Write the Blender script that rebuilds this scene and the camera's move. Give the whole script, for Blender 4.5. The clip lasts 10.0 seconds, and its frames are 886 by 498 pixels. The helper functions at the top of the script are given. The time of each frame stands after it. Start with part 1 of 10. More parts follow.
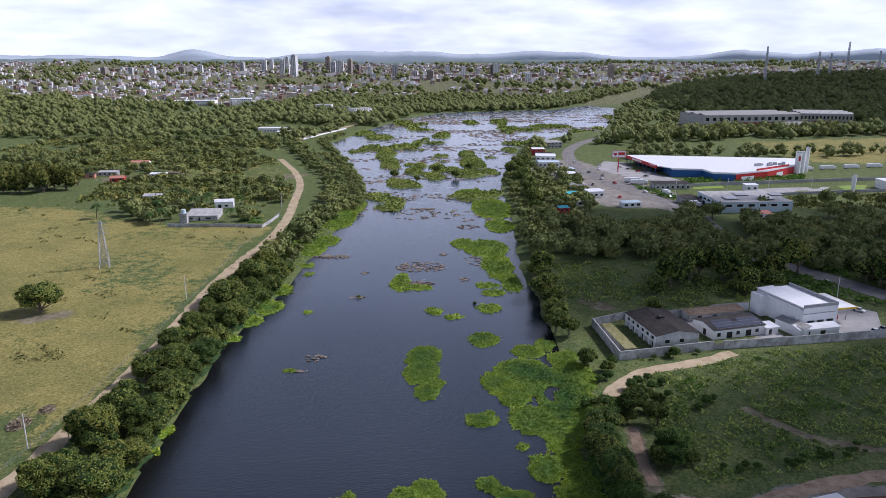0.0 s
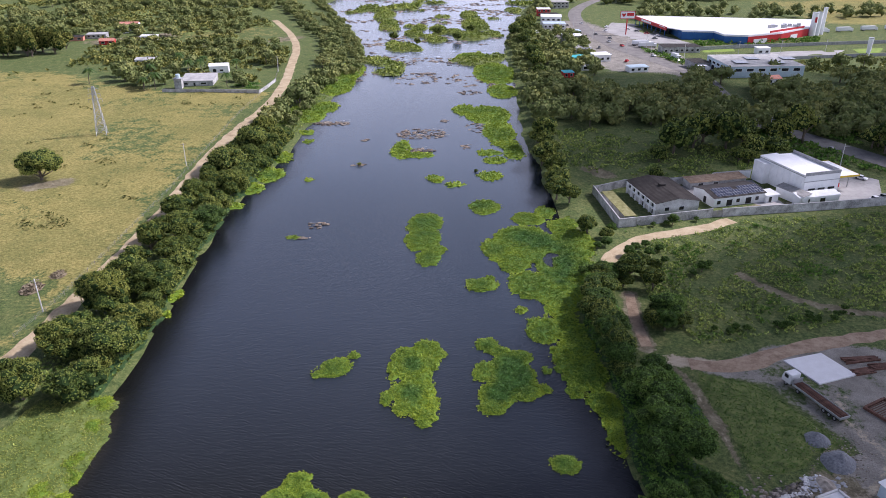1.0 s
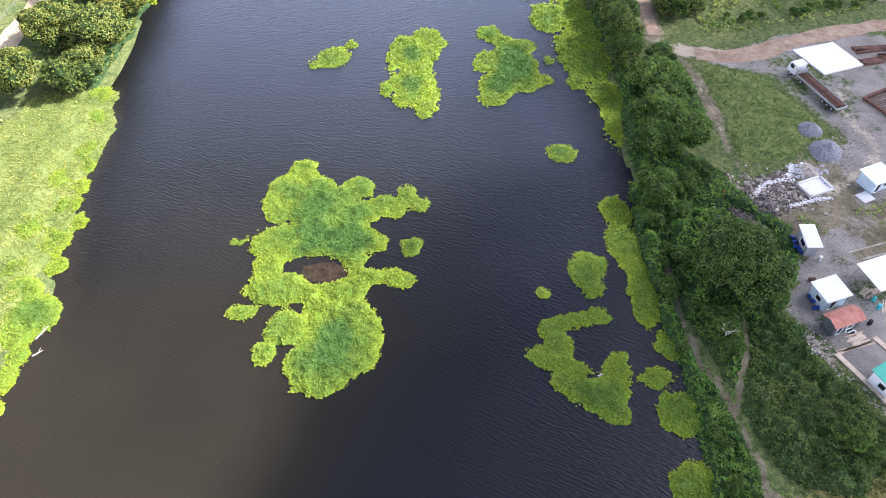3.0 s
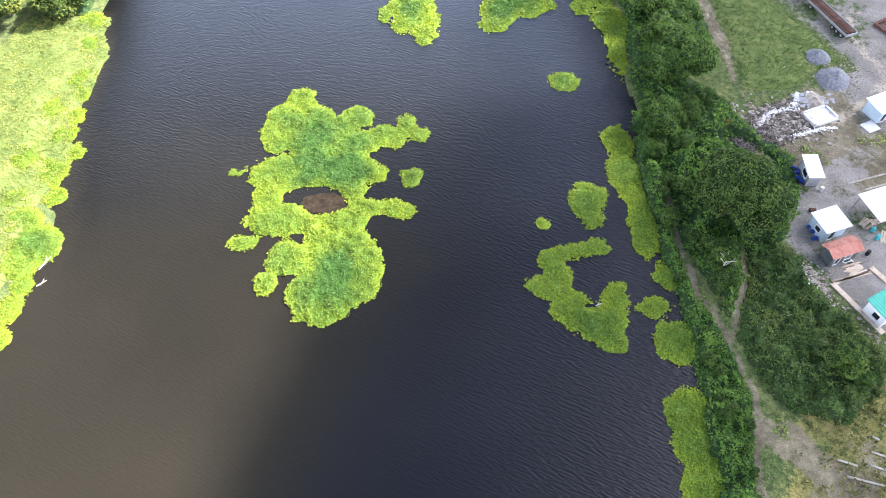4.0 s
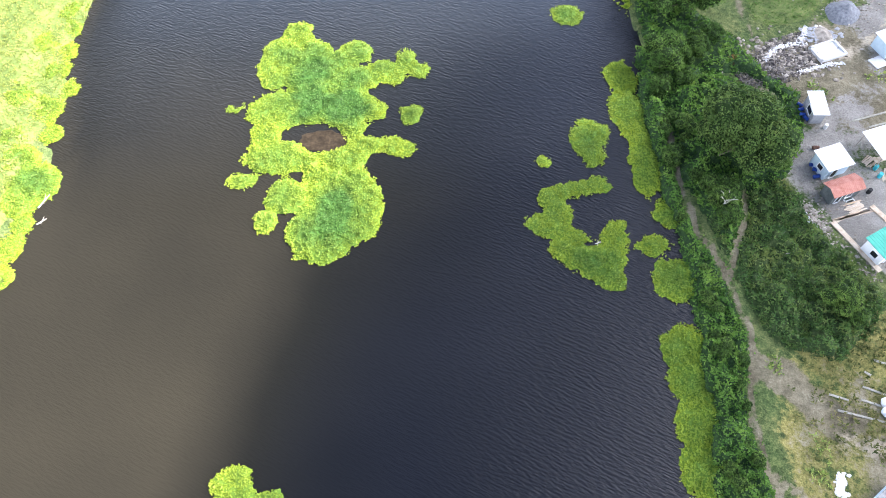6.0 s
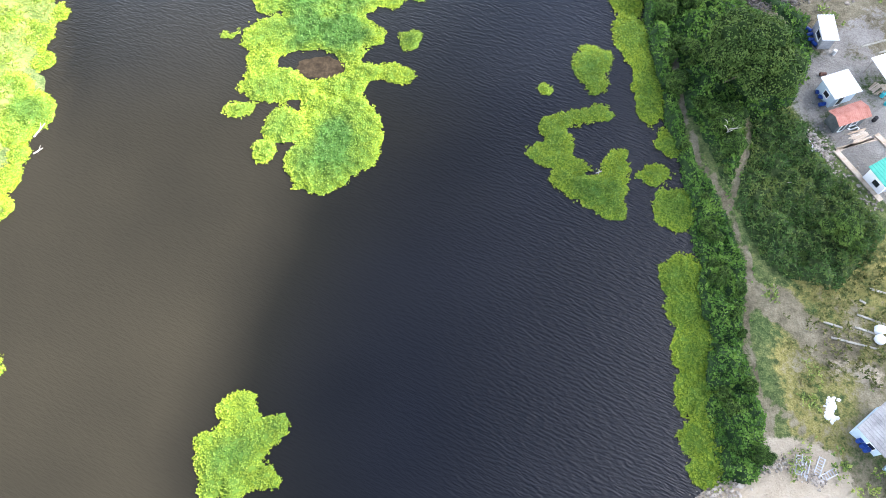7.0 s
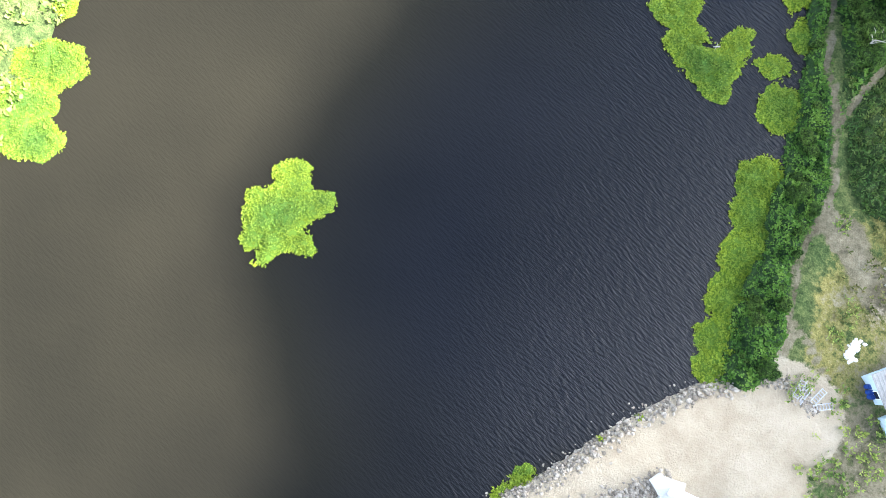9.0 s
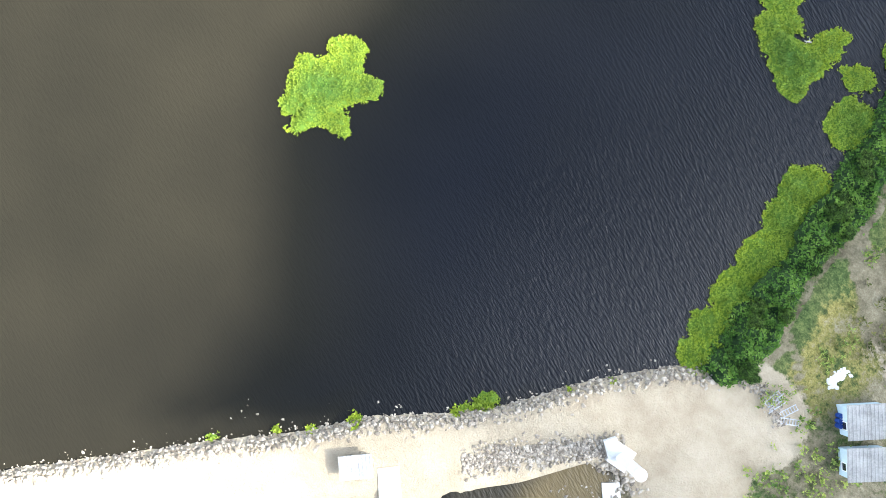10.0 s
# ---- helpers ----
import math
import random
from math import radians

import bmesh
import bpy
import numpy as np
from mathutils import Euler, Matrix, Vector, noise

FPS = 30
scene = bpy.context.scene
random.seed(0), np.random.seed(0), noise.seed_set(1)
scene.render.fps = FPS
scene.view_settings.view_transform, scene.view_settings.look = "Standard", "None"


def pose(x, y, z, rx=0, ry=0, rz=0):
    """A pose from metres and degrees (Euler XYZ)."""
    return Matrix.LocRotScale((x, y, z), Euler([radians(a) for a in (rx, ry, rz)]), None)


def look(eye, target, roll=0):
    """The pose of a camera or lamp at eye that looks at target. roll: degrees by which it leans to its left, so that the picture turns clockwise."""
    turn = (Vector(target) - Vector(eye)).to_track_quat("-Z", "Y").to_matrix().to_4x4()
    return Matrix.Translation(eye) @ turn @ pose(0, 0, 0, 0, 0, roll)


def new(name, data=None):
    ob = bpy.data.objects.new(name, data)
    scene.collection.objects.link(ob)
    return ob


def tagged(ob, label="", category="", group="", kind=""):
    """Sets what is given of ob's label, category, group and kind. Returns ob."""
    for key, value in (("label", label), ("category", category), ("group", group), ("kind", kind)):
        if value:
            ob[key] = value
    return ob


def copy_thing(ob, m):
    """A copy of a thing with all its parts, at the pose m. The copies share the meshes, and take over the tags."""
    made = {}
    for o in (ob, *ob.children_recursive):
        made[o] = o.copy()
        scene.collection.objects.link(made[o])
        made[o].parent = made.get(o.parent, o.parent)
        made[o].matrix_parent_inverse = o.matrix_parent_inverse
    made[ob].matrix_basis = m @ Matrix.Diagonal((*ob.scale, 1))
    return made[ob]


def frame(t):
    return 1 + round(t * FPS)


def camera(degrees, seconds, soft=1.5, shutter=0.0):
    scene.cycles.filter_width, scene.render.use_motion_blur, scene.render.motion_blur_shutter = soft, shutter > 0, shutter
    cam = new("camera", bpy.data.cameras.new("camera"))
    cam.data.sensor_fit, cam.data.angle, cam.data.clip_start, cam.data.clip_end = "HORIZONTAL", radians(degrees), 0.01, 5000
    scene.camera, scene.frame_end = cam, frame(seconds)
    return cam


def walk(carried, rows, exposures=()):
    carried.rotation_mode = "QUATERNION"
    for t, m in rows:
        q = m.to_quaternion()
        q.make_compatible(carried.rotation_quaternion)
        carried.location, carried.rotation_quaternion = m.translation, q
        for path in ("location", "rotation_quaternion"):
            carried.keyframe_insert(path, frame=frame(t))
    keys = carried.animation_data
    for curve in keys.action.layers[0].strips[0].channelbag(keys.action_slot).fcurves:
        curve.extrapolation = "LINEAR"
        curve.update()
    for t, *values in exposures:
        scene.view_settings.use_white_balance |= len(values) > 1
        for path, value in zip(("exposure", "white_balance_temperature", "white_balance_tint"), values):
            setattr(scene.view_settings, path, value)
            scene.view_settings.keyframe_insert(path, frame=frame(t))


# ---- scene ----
cam = camera(63.54, 10.0, soft=0.55)
PATH = [
    (0, pose(0, 0, 90, 75.20, 0.00, -0.00)),
    (0.5, pose(0, 0, 90, 71.25, 0.01, 0.05)),
    (1, pose(0, 0, 90, 64.63, 0.01, 0.09)),
    (1.5, pose(0, 0, 90, 57.83, -0.01, 0.12)),
    (2, pose(0, 0, 90, 51.54, 0.04, 0.11)),
    (2.5, pose(0, 0, 90, 45.66, 0.06, 0.11)),
    (3, pose(0, 0, 90, 40.23, 0.03, 0.10)),
    (3.2, pose(0, 0, 90, 38.20, 0.04, 0.10)),
    (4.3, pose(0, 0, 90, 34.55, 0.04, 0.10)),
    (4.5, pose(0, 0, 90, 34.53, 0.02, 0.13)),
    (5, pose(0, 0, 90, 33.62, 0.04, 0.10)),
    (5.5, pose(0, 0, 90, 31.76, 0.05, 0.10)),
    (5.7, pose(0, 0, 90, 30.95, 0.04, 0.10)),
    (6.8, pose(0, 0, 90, 25.58, 0.04, 0.10)),
    (7, pose(0, 0, 90, 24.11, 0.06, 0.07)),
    (7.5, pose(0, 0, 90, 20.49, 0.04, 0.09)),
    (8, pose(0, 0, 90, 16.86, -0.05, 3.90)),
    (8.5, pose(0, 0, 90, 13.25, -0.17, 10.78)),
    (9, pose(0, 0, 90, 9.81, -0.29, 17.67)),
    (9.5, pose(0, 0, 90, 6.34, -0.46, 25.45)),
    (10, pose(0, 0, 90, 2.84, -0.58, 33.79)),
]
walk(cam, PATH, exposures=[(0, -0.36, 5450, 23), (1.0, 0.14, 5600, 26), (1.7, 0.64, 5650, 27), (2.5, 1.34, 5720, 26), (3.2, 1.76, 5800, 22), (5, 2.18, 5800, 17), (7.5, 2.24, 5730, 13), (9, 2.34, 5700, 8), (10, 2.22, 5840, 7)])

# ---- sky and sun ----
SUN_TO = Vector((0.90, 0.30, 0.86)).normalized()
world = bpy.data.worlds.new("sky")
scene.world = world
world.use_nodes = True
wn, wl = world.node_tree.nodes, world.node_tree.links
wn.clear()
sky = wn.new("ShaderNodeTexSky")
sky.sky_type = "NISHITA"
sky.sun_disc = False
sky.sun_elevation = math.asin(SUN_TO.z)
sky.sun_rotation = math.atan2(SUN_TO.x, SUN_TO.y)
sky.air_density, sky.dust_density, sky.ozone_density = 1.0, 1.5, 1.0
tc = wn.new("ShaderNodeTexCoord")
mp = wn.new("ShaderNodeMapping")
mp.inputs["Scale"].default_value = (1.0, 1.0, 4.5)
nz = wn.new("ShaderNodeTexNoise")
nz.inputs["Scale"].default_value, nz.inputs["Detail"].default_value, nz.inputs["Roughness"].default_value = 3.0, 9.0, 0.56
ramp = wn.new("ShaderNodeValToRGB")
ramp.color_ramp.elements[0].position, ramp.color_ramp.elements[1].position = 0.30, 0.52
ramp.color_ramp.elements[0].color, ramp.color_ramp.elements[1].color = (0.62, 0.62, 0.62, 1), (1, 1, 1, 1)
nz2 = wn.new("ShaderNodeTexNoise")
nz2.inputs["Scale"].default_value, nz2.inputs["Detail"].default_value = 9.0, 9.0
cloud = wn.new("ShaderNodeValToRGB")
cloud.color_ramp.elements[0].position, cloud.color_ramp.elements[1].position = 0.35, 0.65
cloud.color_ramp.elements[0].color, cloud.color_ramp.elements[1].color = (18.4, 19.2, 20.2, 1), (25.6, 25.9, 26.2, 1)
mixer = wn.new("ShaderNodeMix")
mixer.data_type = "RGBA"
back = wn.new("ShaderNodeBackground")
back.inputs["Strength"].default_value = 0.055
wo = wn.new("ShaderNodeOutputWorld")
wl.new(tc.outputs["Generated"], mp.inputs["Vector"])
wl.new(mp.outputs["Vector"], nz.inputs["Vector"])
wl.new(mp.outputs["Vector"], nz2.inputs["Vector"])
wl.new(nz.outputs["Fac"], ramp.inputs["Fac"])
wl.new(nz2.outputs["Fac"], cloud.inputs["Fac"])
sep = wn.new("ShaderNodeSeparateXYZ")
cover = wn.new("ShaderNodeMapRange")
cover.inputs["From Min"].default_value, cover.inputs["From Max"].default_value = 0.16, 0.52
cover.inputs["To Min"].default_value, cover.inputs["To Max"].default_value = 1.0, 0.03
share = wn.new("ShaderNodeMath")
share.operation = "MULTIPLY"
wl.new(tc.outputs["Generated"], sep.inputs[0])
wl.new(sep.outputs["Z"], cover.inputs["Value"])
wl.new(ramp.outputs["Color"], share.inputs[0])
wl.new(cover.outputs["Result"], share.inputs[1])
wl.new(share.outputs[0], mixer.inputs[0])
wl.new(sky.outputs["Color"], mixer.inputs[6])
wl.new(cloud.outputs["Color"], mixer.inputs[7])
# bright haze and thin cloud round the veiled sun
toward = wn.new("ShaderNodeVectorMath")
toward.operation = "DOT_PRODUCT"
toward.inputs[1].default_value = SUN_TO
lobe = wn.new("ShaderNodeMath")
lobe.operation = "POWER"
lobe.use_clamp = True
lobe.inputs[1].default_value = 14.0
glow = wn.new("ShaderNodeMix")
glow.data_type = "RGBA"
glow.blend_type = "ADD"
glow.inputs[7].default_value = (42.0, 41.2, 40.0, 1)
wl.new(tc.outputs["Generated"], toward.inputs[0])
wl.new(toward.outputs["Value"], lobe.inputs[0])
wl.new(lobe.outputs[0], glow.inputs[0])
wl.new(mixer.outputs[2], glow.inputs[6])
wl.new(glow.outputs[2], back.inputs["Color"])
wl.new(back.outputs["Background"], wo.inputs["Surface"])

sun = new("sun", bpy.data.lights.new("sun", "SUN"))
sun.data.energy, sun.data.angle, sun.data.color = 5.0, radians(0.53), (1.0, 0.91, 0.78)
sun.matrix_world = look((300, 100, 290), Vector((300, 100, 290)) - SUN_TO)


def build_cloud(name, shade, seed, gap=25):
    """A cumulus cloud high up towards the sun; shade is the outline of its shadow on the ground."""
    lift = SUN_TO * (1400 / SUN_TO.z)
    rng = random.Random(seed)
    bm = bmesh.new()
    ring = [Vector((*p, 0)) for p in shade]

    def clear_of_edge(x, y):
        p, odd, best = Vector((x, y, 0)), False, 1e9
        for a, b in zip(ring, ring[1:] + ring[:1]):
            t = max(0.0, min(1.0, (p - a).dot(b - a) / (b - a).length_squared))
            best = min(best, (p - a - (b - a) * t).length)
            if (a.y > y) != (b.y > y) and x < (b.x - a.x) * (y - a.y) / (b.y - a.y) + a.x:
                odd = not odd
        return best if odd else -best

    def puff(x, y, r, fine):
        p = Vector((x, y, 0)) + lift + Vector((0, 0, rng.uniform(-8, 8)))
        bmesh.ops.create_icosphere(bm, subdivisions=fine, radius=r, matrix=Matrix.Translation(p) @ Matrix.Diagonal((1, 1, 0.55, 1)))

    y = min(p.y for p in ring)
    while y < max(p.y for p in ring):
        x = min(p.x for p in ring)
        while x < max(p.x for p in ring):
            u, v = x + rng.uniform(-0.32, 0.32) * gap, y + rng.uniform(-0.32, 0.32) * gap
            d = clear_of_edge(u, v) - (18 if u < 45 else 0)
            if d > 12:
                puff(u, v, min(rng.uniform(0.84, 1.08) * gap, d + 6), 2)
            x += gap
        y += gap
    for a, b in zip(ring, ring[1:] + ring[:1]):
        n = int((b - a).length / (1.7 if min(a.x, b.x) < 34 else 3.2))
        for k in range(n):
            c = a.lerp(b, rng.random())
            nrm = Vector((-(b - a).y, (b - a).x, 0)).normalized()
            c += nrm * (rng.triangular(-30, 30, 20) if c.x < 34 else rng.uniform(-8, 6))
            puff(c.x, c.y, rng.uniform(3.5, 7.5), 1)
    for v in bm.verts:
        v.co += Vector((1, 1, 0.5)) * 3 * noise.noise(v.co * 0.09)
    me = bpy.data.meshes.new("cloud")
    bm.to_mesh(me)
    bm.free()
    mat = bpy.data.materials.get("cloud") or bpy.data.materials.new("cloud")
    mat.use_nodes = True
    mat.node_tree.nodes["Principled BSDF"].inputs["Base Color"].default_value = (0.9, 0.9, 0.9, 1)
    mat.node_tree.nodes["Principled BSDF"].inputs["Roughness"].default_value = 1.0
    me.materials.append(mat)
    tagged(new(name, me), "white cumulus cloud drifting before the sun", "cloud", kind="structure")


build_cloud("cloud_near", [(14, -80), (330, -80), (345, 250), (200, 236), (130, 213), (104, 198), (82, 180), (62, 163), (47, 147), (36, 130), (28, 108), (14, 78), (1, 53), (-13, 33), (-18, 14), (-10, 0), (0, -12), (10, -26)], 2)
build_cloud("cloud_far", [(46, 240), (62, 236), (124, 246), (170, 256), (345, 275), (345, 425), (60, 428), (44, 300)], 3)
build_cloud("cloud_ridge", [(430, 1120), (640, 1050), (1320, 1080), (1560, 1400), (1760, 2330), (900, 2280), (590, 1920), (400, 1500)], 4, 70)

# ---- materials ----
def surface(name, colours, scale=1.0, rough=0.9, bump=0.0, fine=None, metal=0.0, space="world", spec=0.3, island=0.0, random_tint=0.0, translucent=0.0, bump_scale=None):
    """Node material: a colour ramp over two octaves of noise, with relief. colours: two or more RGB."""
    m = bpy.data.materials.new(name)
    m.use_nodes = True
    n, l = m.node_tree.nodes, m.node_tree.links
    b = n["Principled BSDF"]
    b.inputs["Roughness"].default_value, b.inputs["Metallic"].default_value = rough, metal
    b.inputs["Specular IOR Level"].default_value = spec
    if space == "world":
        src = n.new("ShaderNodeNewGeometry").outputs["Position"]
    else:
        src = n.new("ShaderNodeTexCoord").outputs["Object"]
    n1 = n.new("ShaderNodeTexNoise")
    n1.inputs["Scale"].default_value, n1.inputs["Detail"].default_value, n1.inputs["Roughness"].default_value = scale, 6.0, 0.6
    n2 = n.new("ShaderNodeTexNoise")
    n2.inputs["Scale"].default_value, n2.inputs["Detail"].default_value = fine or scale * 9, 4.0
    l.new(src, n1.inputs["Vector"])
    l.new(src, n2.inputs["Vector"])
    ad = n.new("ShaderNodeMath")
    ad.operation = "MULTIPLY_ADD"
    l.new(n2.outputs["Fac"], ad.inputs[0])
    ad.inputs[1].default_value = 0.45
    l.new(n1.outputs["Fac"], ad.inputs[2])
    value = ad.outputs[0]
    for amount, kind in ((island, "Random Per Island"), (random_tint, "Random")):
        if amount:
            node = n.new("ShaderNodeNewGeometry" if kind == "Random Per Island" else "ShaderNodeObjectInfo")
            a2 = n.new("ShaderNodeMath")
            a2.operation = "MULTIPLY_ADD"
            l.new(node.outputs[kind], a2.inputs[0])
            a2.inputs[1].default_value = amount
            l.new(value, a2.inputs[2])
            a3 = n.new("ShaderNodeMath")
            a3.operation = "SUBTRACT"
            l.new(a2.outputs[0], a3.inputs[0])
            a3.inputs[1].default_value = amount / 2
            value = a3.outputs[0]
    r = n.new("ShaderNodeValToRGB")
    e = r.color_ramp.elements
    while len(e) < len(colours):
        e.new(0.5)
    for i, c in enumerate(colours):
        e[i].position = 0.5 + 0.5 * i / max(1, len(colours) - 1) if len(colours) > 1 else 0.5
        e[i].position -= 0.02 if i == 0 else 0.05
        e[i].color = (*c, 1)
    l.new(value, r.inputs["Fac"])
    l.new(r.outputs["Color"], b.inputs["Base Color"])
    if bump:
        bp = n.new("ShaderNodeBump")
        bp.inputs["Strength"].default_value, bp.inputs["Distance"].default_value = 1.0, bump
        if bump_scale:
            n3 = n.new("ShaderNodeTexNoise")
            n3.inputs["Scale"].default_value, n3.inputs["Detail"].default_value = bump_scale, 5.0
            l.new(src, n3.inputs["Vector"])
            l.new(n3.outputs["Fac"], bp.inputs["Height"])
        else:
            l.new(value, bp.inputs["Height"])
        l.new(bp.outputs["Normal"], b.inputs["Normal"])
    if translucent:
        tr = n.new("ShaderNodeBsdfTranslucent")
        l.new(r.outputs["Color"], tr.inputs["Color"])
        mx = n.new("ShaderNodeMixShader")
        mx.inputs[0].default_value = translucent
        out = n["Material Output"]
        l.new(b.outputs[0], mx.inputs[1])
        l.new(tr.outputs[0], mx.inputs[2])
        l.new(mx.outputs[0], out.inputs["Surface"])
    return m


def ground_material():
    """Earth and grass; the weights dry, dirt, gravel, sand say what covers a place."""
    m = bpy.data.materials.new("ground")
    m.use_nodes = True
    n, l = m.node_tree.nodes, m.node_tree.links
    b = n["Principled BSDF"]
    b.inputs["Roughness"].default_value, b.inputs["Specular IOR Level"].default_value = 0.95, 0.15
    pos = n.new("ShaderNodeNewGeometry").outputs["Position"]

    def noise_of(scale, detail=6.0, rough=0.6):
        t = n.new("ShaderNodeTexNoise")
        t.inputs["Scale"].default_value, t.inputs["Detail"].default_value, t.inputs["Roughness"].default_value = scale, detail, rough
        l.new(pos, t.inputs["Vector"])
        return t.outputs["Fac"]

    def ramp_of(fac, *stops):
        r = n.new("ShaderNodeValToRGB")
        e = r.color_ramp.elements
        while len(e) < len(stops):
            e.new(0.5)
        for i, (p, c) in enumerate(stops):
            e[i].position, e[i].color = p, (*c, 1)
        l.new(fac, r.inputs["Fac"])
        return r.outputs["Color"]

    def mix(fac, a, c):
        x = n.new("ShaderNodeMix")
        x.data_type = "RGBA"
        l.new(fac, x.inputs[0])
        l.new(a, x.inputs[6])
        l.new(c, x.inputs[7])
        return x.outputs[2]

    def math_of(op, a, c):
        x = n.new("ShaderNodeMath")
        x.operation = op
        for i, v in enumerate((a, c)):
            if isinstance(v, float):
                x.inputs[i].default_value = v
            else:
                l.new(v, x.inputs[i])
        return x.outputs[0]

    big, mid, small, tiny = noise_of(0.03, 8), noise_of(0.22, 7, 0.65), noise_of(1.1, 6, 0.7), noise_of(4.5, 3, 0.7)
    grain = math_of("ADD", math_of("MULTIPLY", small, 0.6), math_of("MULTIPLY", tiny, 0.4))
    lush = mix(ramp_of(mid, (0.40, (0, 0, 0)), (0.62, (1, 1, 1))),
               ramp_of(grain, (0.36, (0.027, 0.047, 0.015)), (0.50, (0.080, 0.120, 0.036)), (0.63, (0.180, 0.208, 0.070))),
               ramp_of(grain, (0.36, (0.042, 0.060, 0.020)), (0.50, (0.125, 0.152, 0.050)), (0.63, (0.25, 0.250, 0.096))))
    dry = mix(ramp_of(math_of("ADD", math_of("MULTIPLY", big, 0.6), math_of("MULTIPLY", mid, 0.45)), (0.45, (0, 0, 0)), (0.62, (1, 1, 1))),
              ramp_of(grain, (0.36, (0.080, 0.086, 0.026)), (0.5, (0.200, 0.192, 0.058)), (0.63, (0.345, 0.305, 0.103))),
              ramp_of(grain, (0.36, (0.12, 0.112, 0.036)), (0.5, (0.280, 0.246, 0.076)), (0.63, (0.455, 0.382, 0.140))))
    dirt = ramp_of(math_of("ADD", math_of("MULTIPLY", mid, 0.5), math_of("MULTIPLY", grain, 0.5)), (0.36, (0.070, 0.058, 0.036)), (0.5, (0.185, 0.160, 0.100)), (0.64, (0.35, 0.31, 0.21)))
    gravel = ramp_of(math_of("ADD", math_of("MULTIPLY", mid, 0.55), math_of("MULTIPLY", tiny, 0.45)), (0.3, (0.125, 0.114, 0.096)), (0.5, (0.25, 0.232, 0.200)), (0.72, (0.42, 0.395, 0.345)))
    sand = ramp_of(math_of("ADD", math_of("MULTIPLY", mid, 0.8), math_of("MULTIPLY", tiny, 0.2)), (0.3, (0.34, 0.275, 0.19)), (0.5, (0.44, 0.37, 0.265)), (0.72, (0.52, 0.45, 0.34)))
    jitter = math_of("ADD", math_of("MULTIPLY", math_of("SUBTRACT", small, 0.5), 1.1), math_of("MULTIPLY", math_of("SUBTRACT", mid, 0.5), 1.3))
    colour = lush
    for key, c in (("dry", dry), ("dirt", dirt), ("gravel", gravel), ("sand", sand)):
        a = n.new("ShaderNodeAttribute")
        a.attribute_name = key
        mr = n.new("ShaderNodeMapRange")
        mr.interpolation_type = "SMOOTHSTEP"
        mr.inputs["From Min"].default_value, mr.inputs["From Max"].default_value = 0.35, 0.65
        gate = math_of("MULTIPLY", a.outputs["Fac"], math_of("SUBTRACT", 1.0, a.outputs["Fac"]))
        l.new(math_of("ADD", a.outputs["Fac"], math_of("MULTIPLY", math_of("MULTIPLY", gate, 4.0), jitter)), mr.inputs["Value"])
        colour = mix(mr.outputs["Result"], colour, c)
    l.new(colour, b.inputs["Base Color"])
    bp = n.new("ShaderNodeBump")
    bp.inputs["Strength"].default_value, bp.inputs["Distance"].default_value = 1.0, 0.5
    l.new(grain, bp.inputs["Height"])
    l.new(bp.outputs["Normal"], b.inputs["Normal"])
    return m


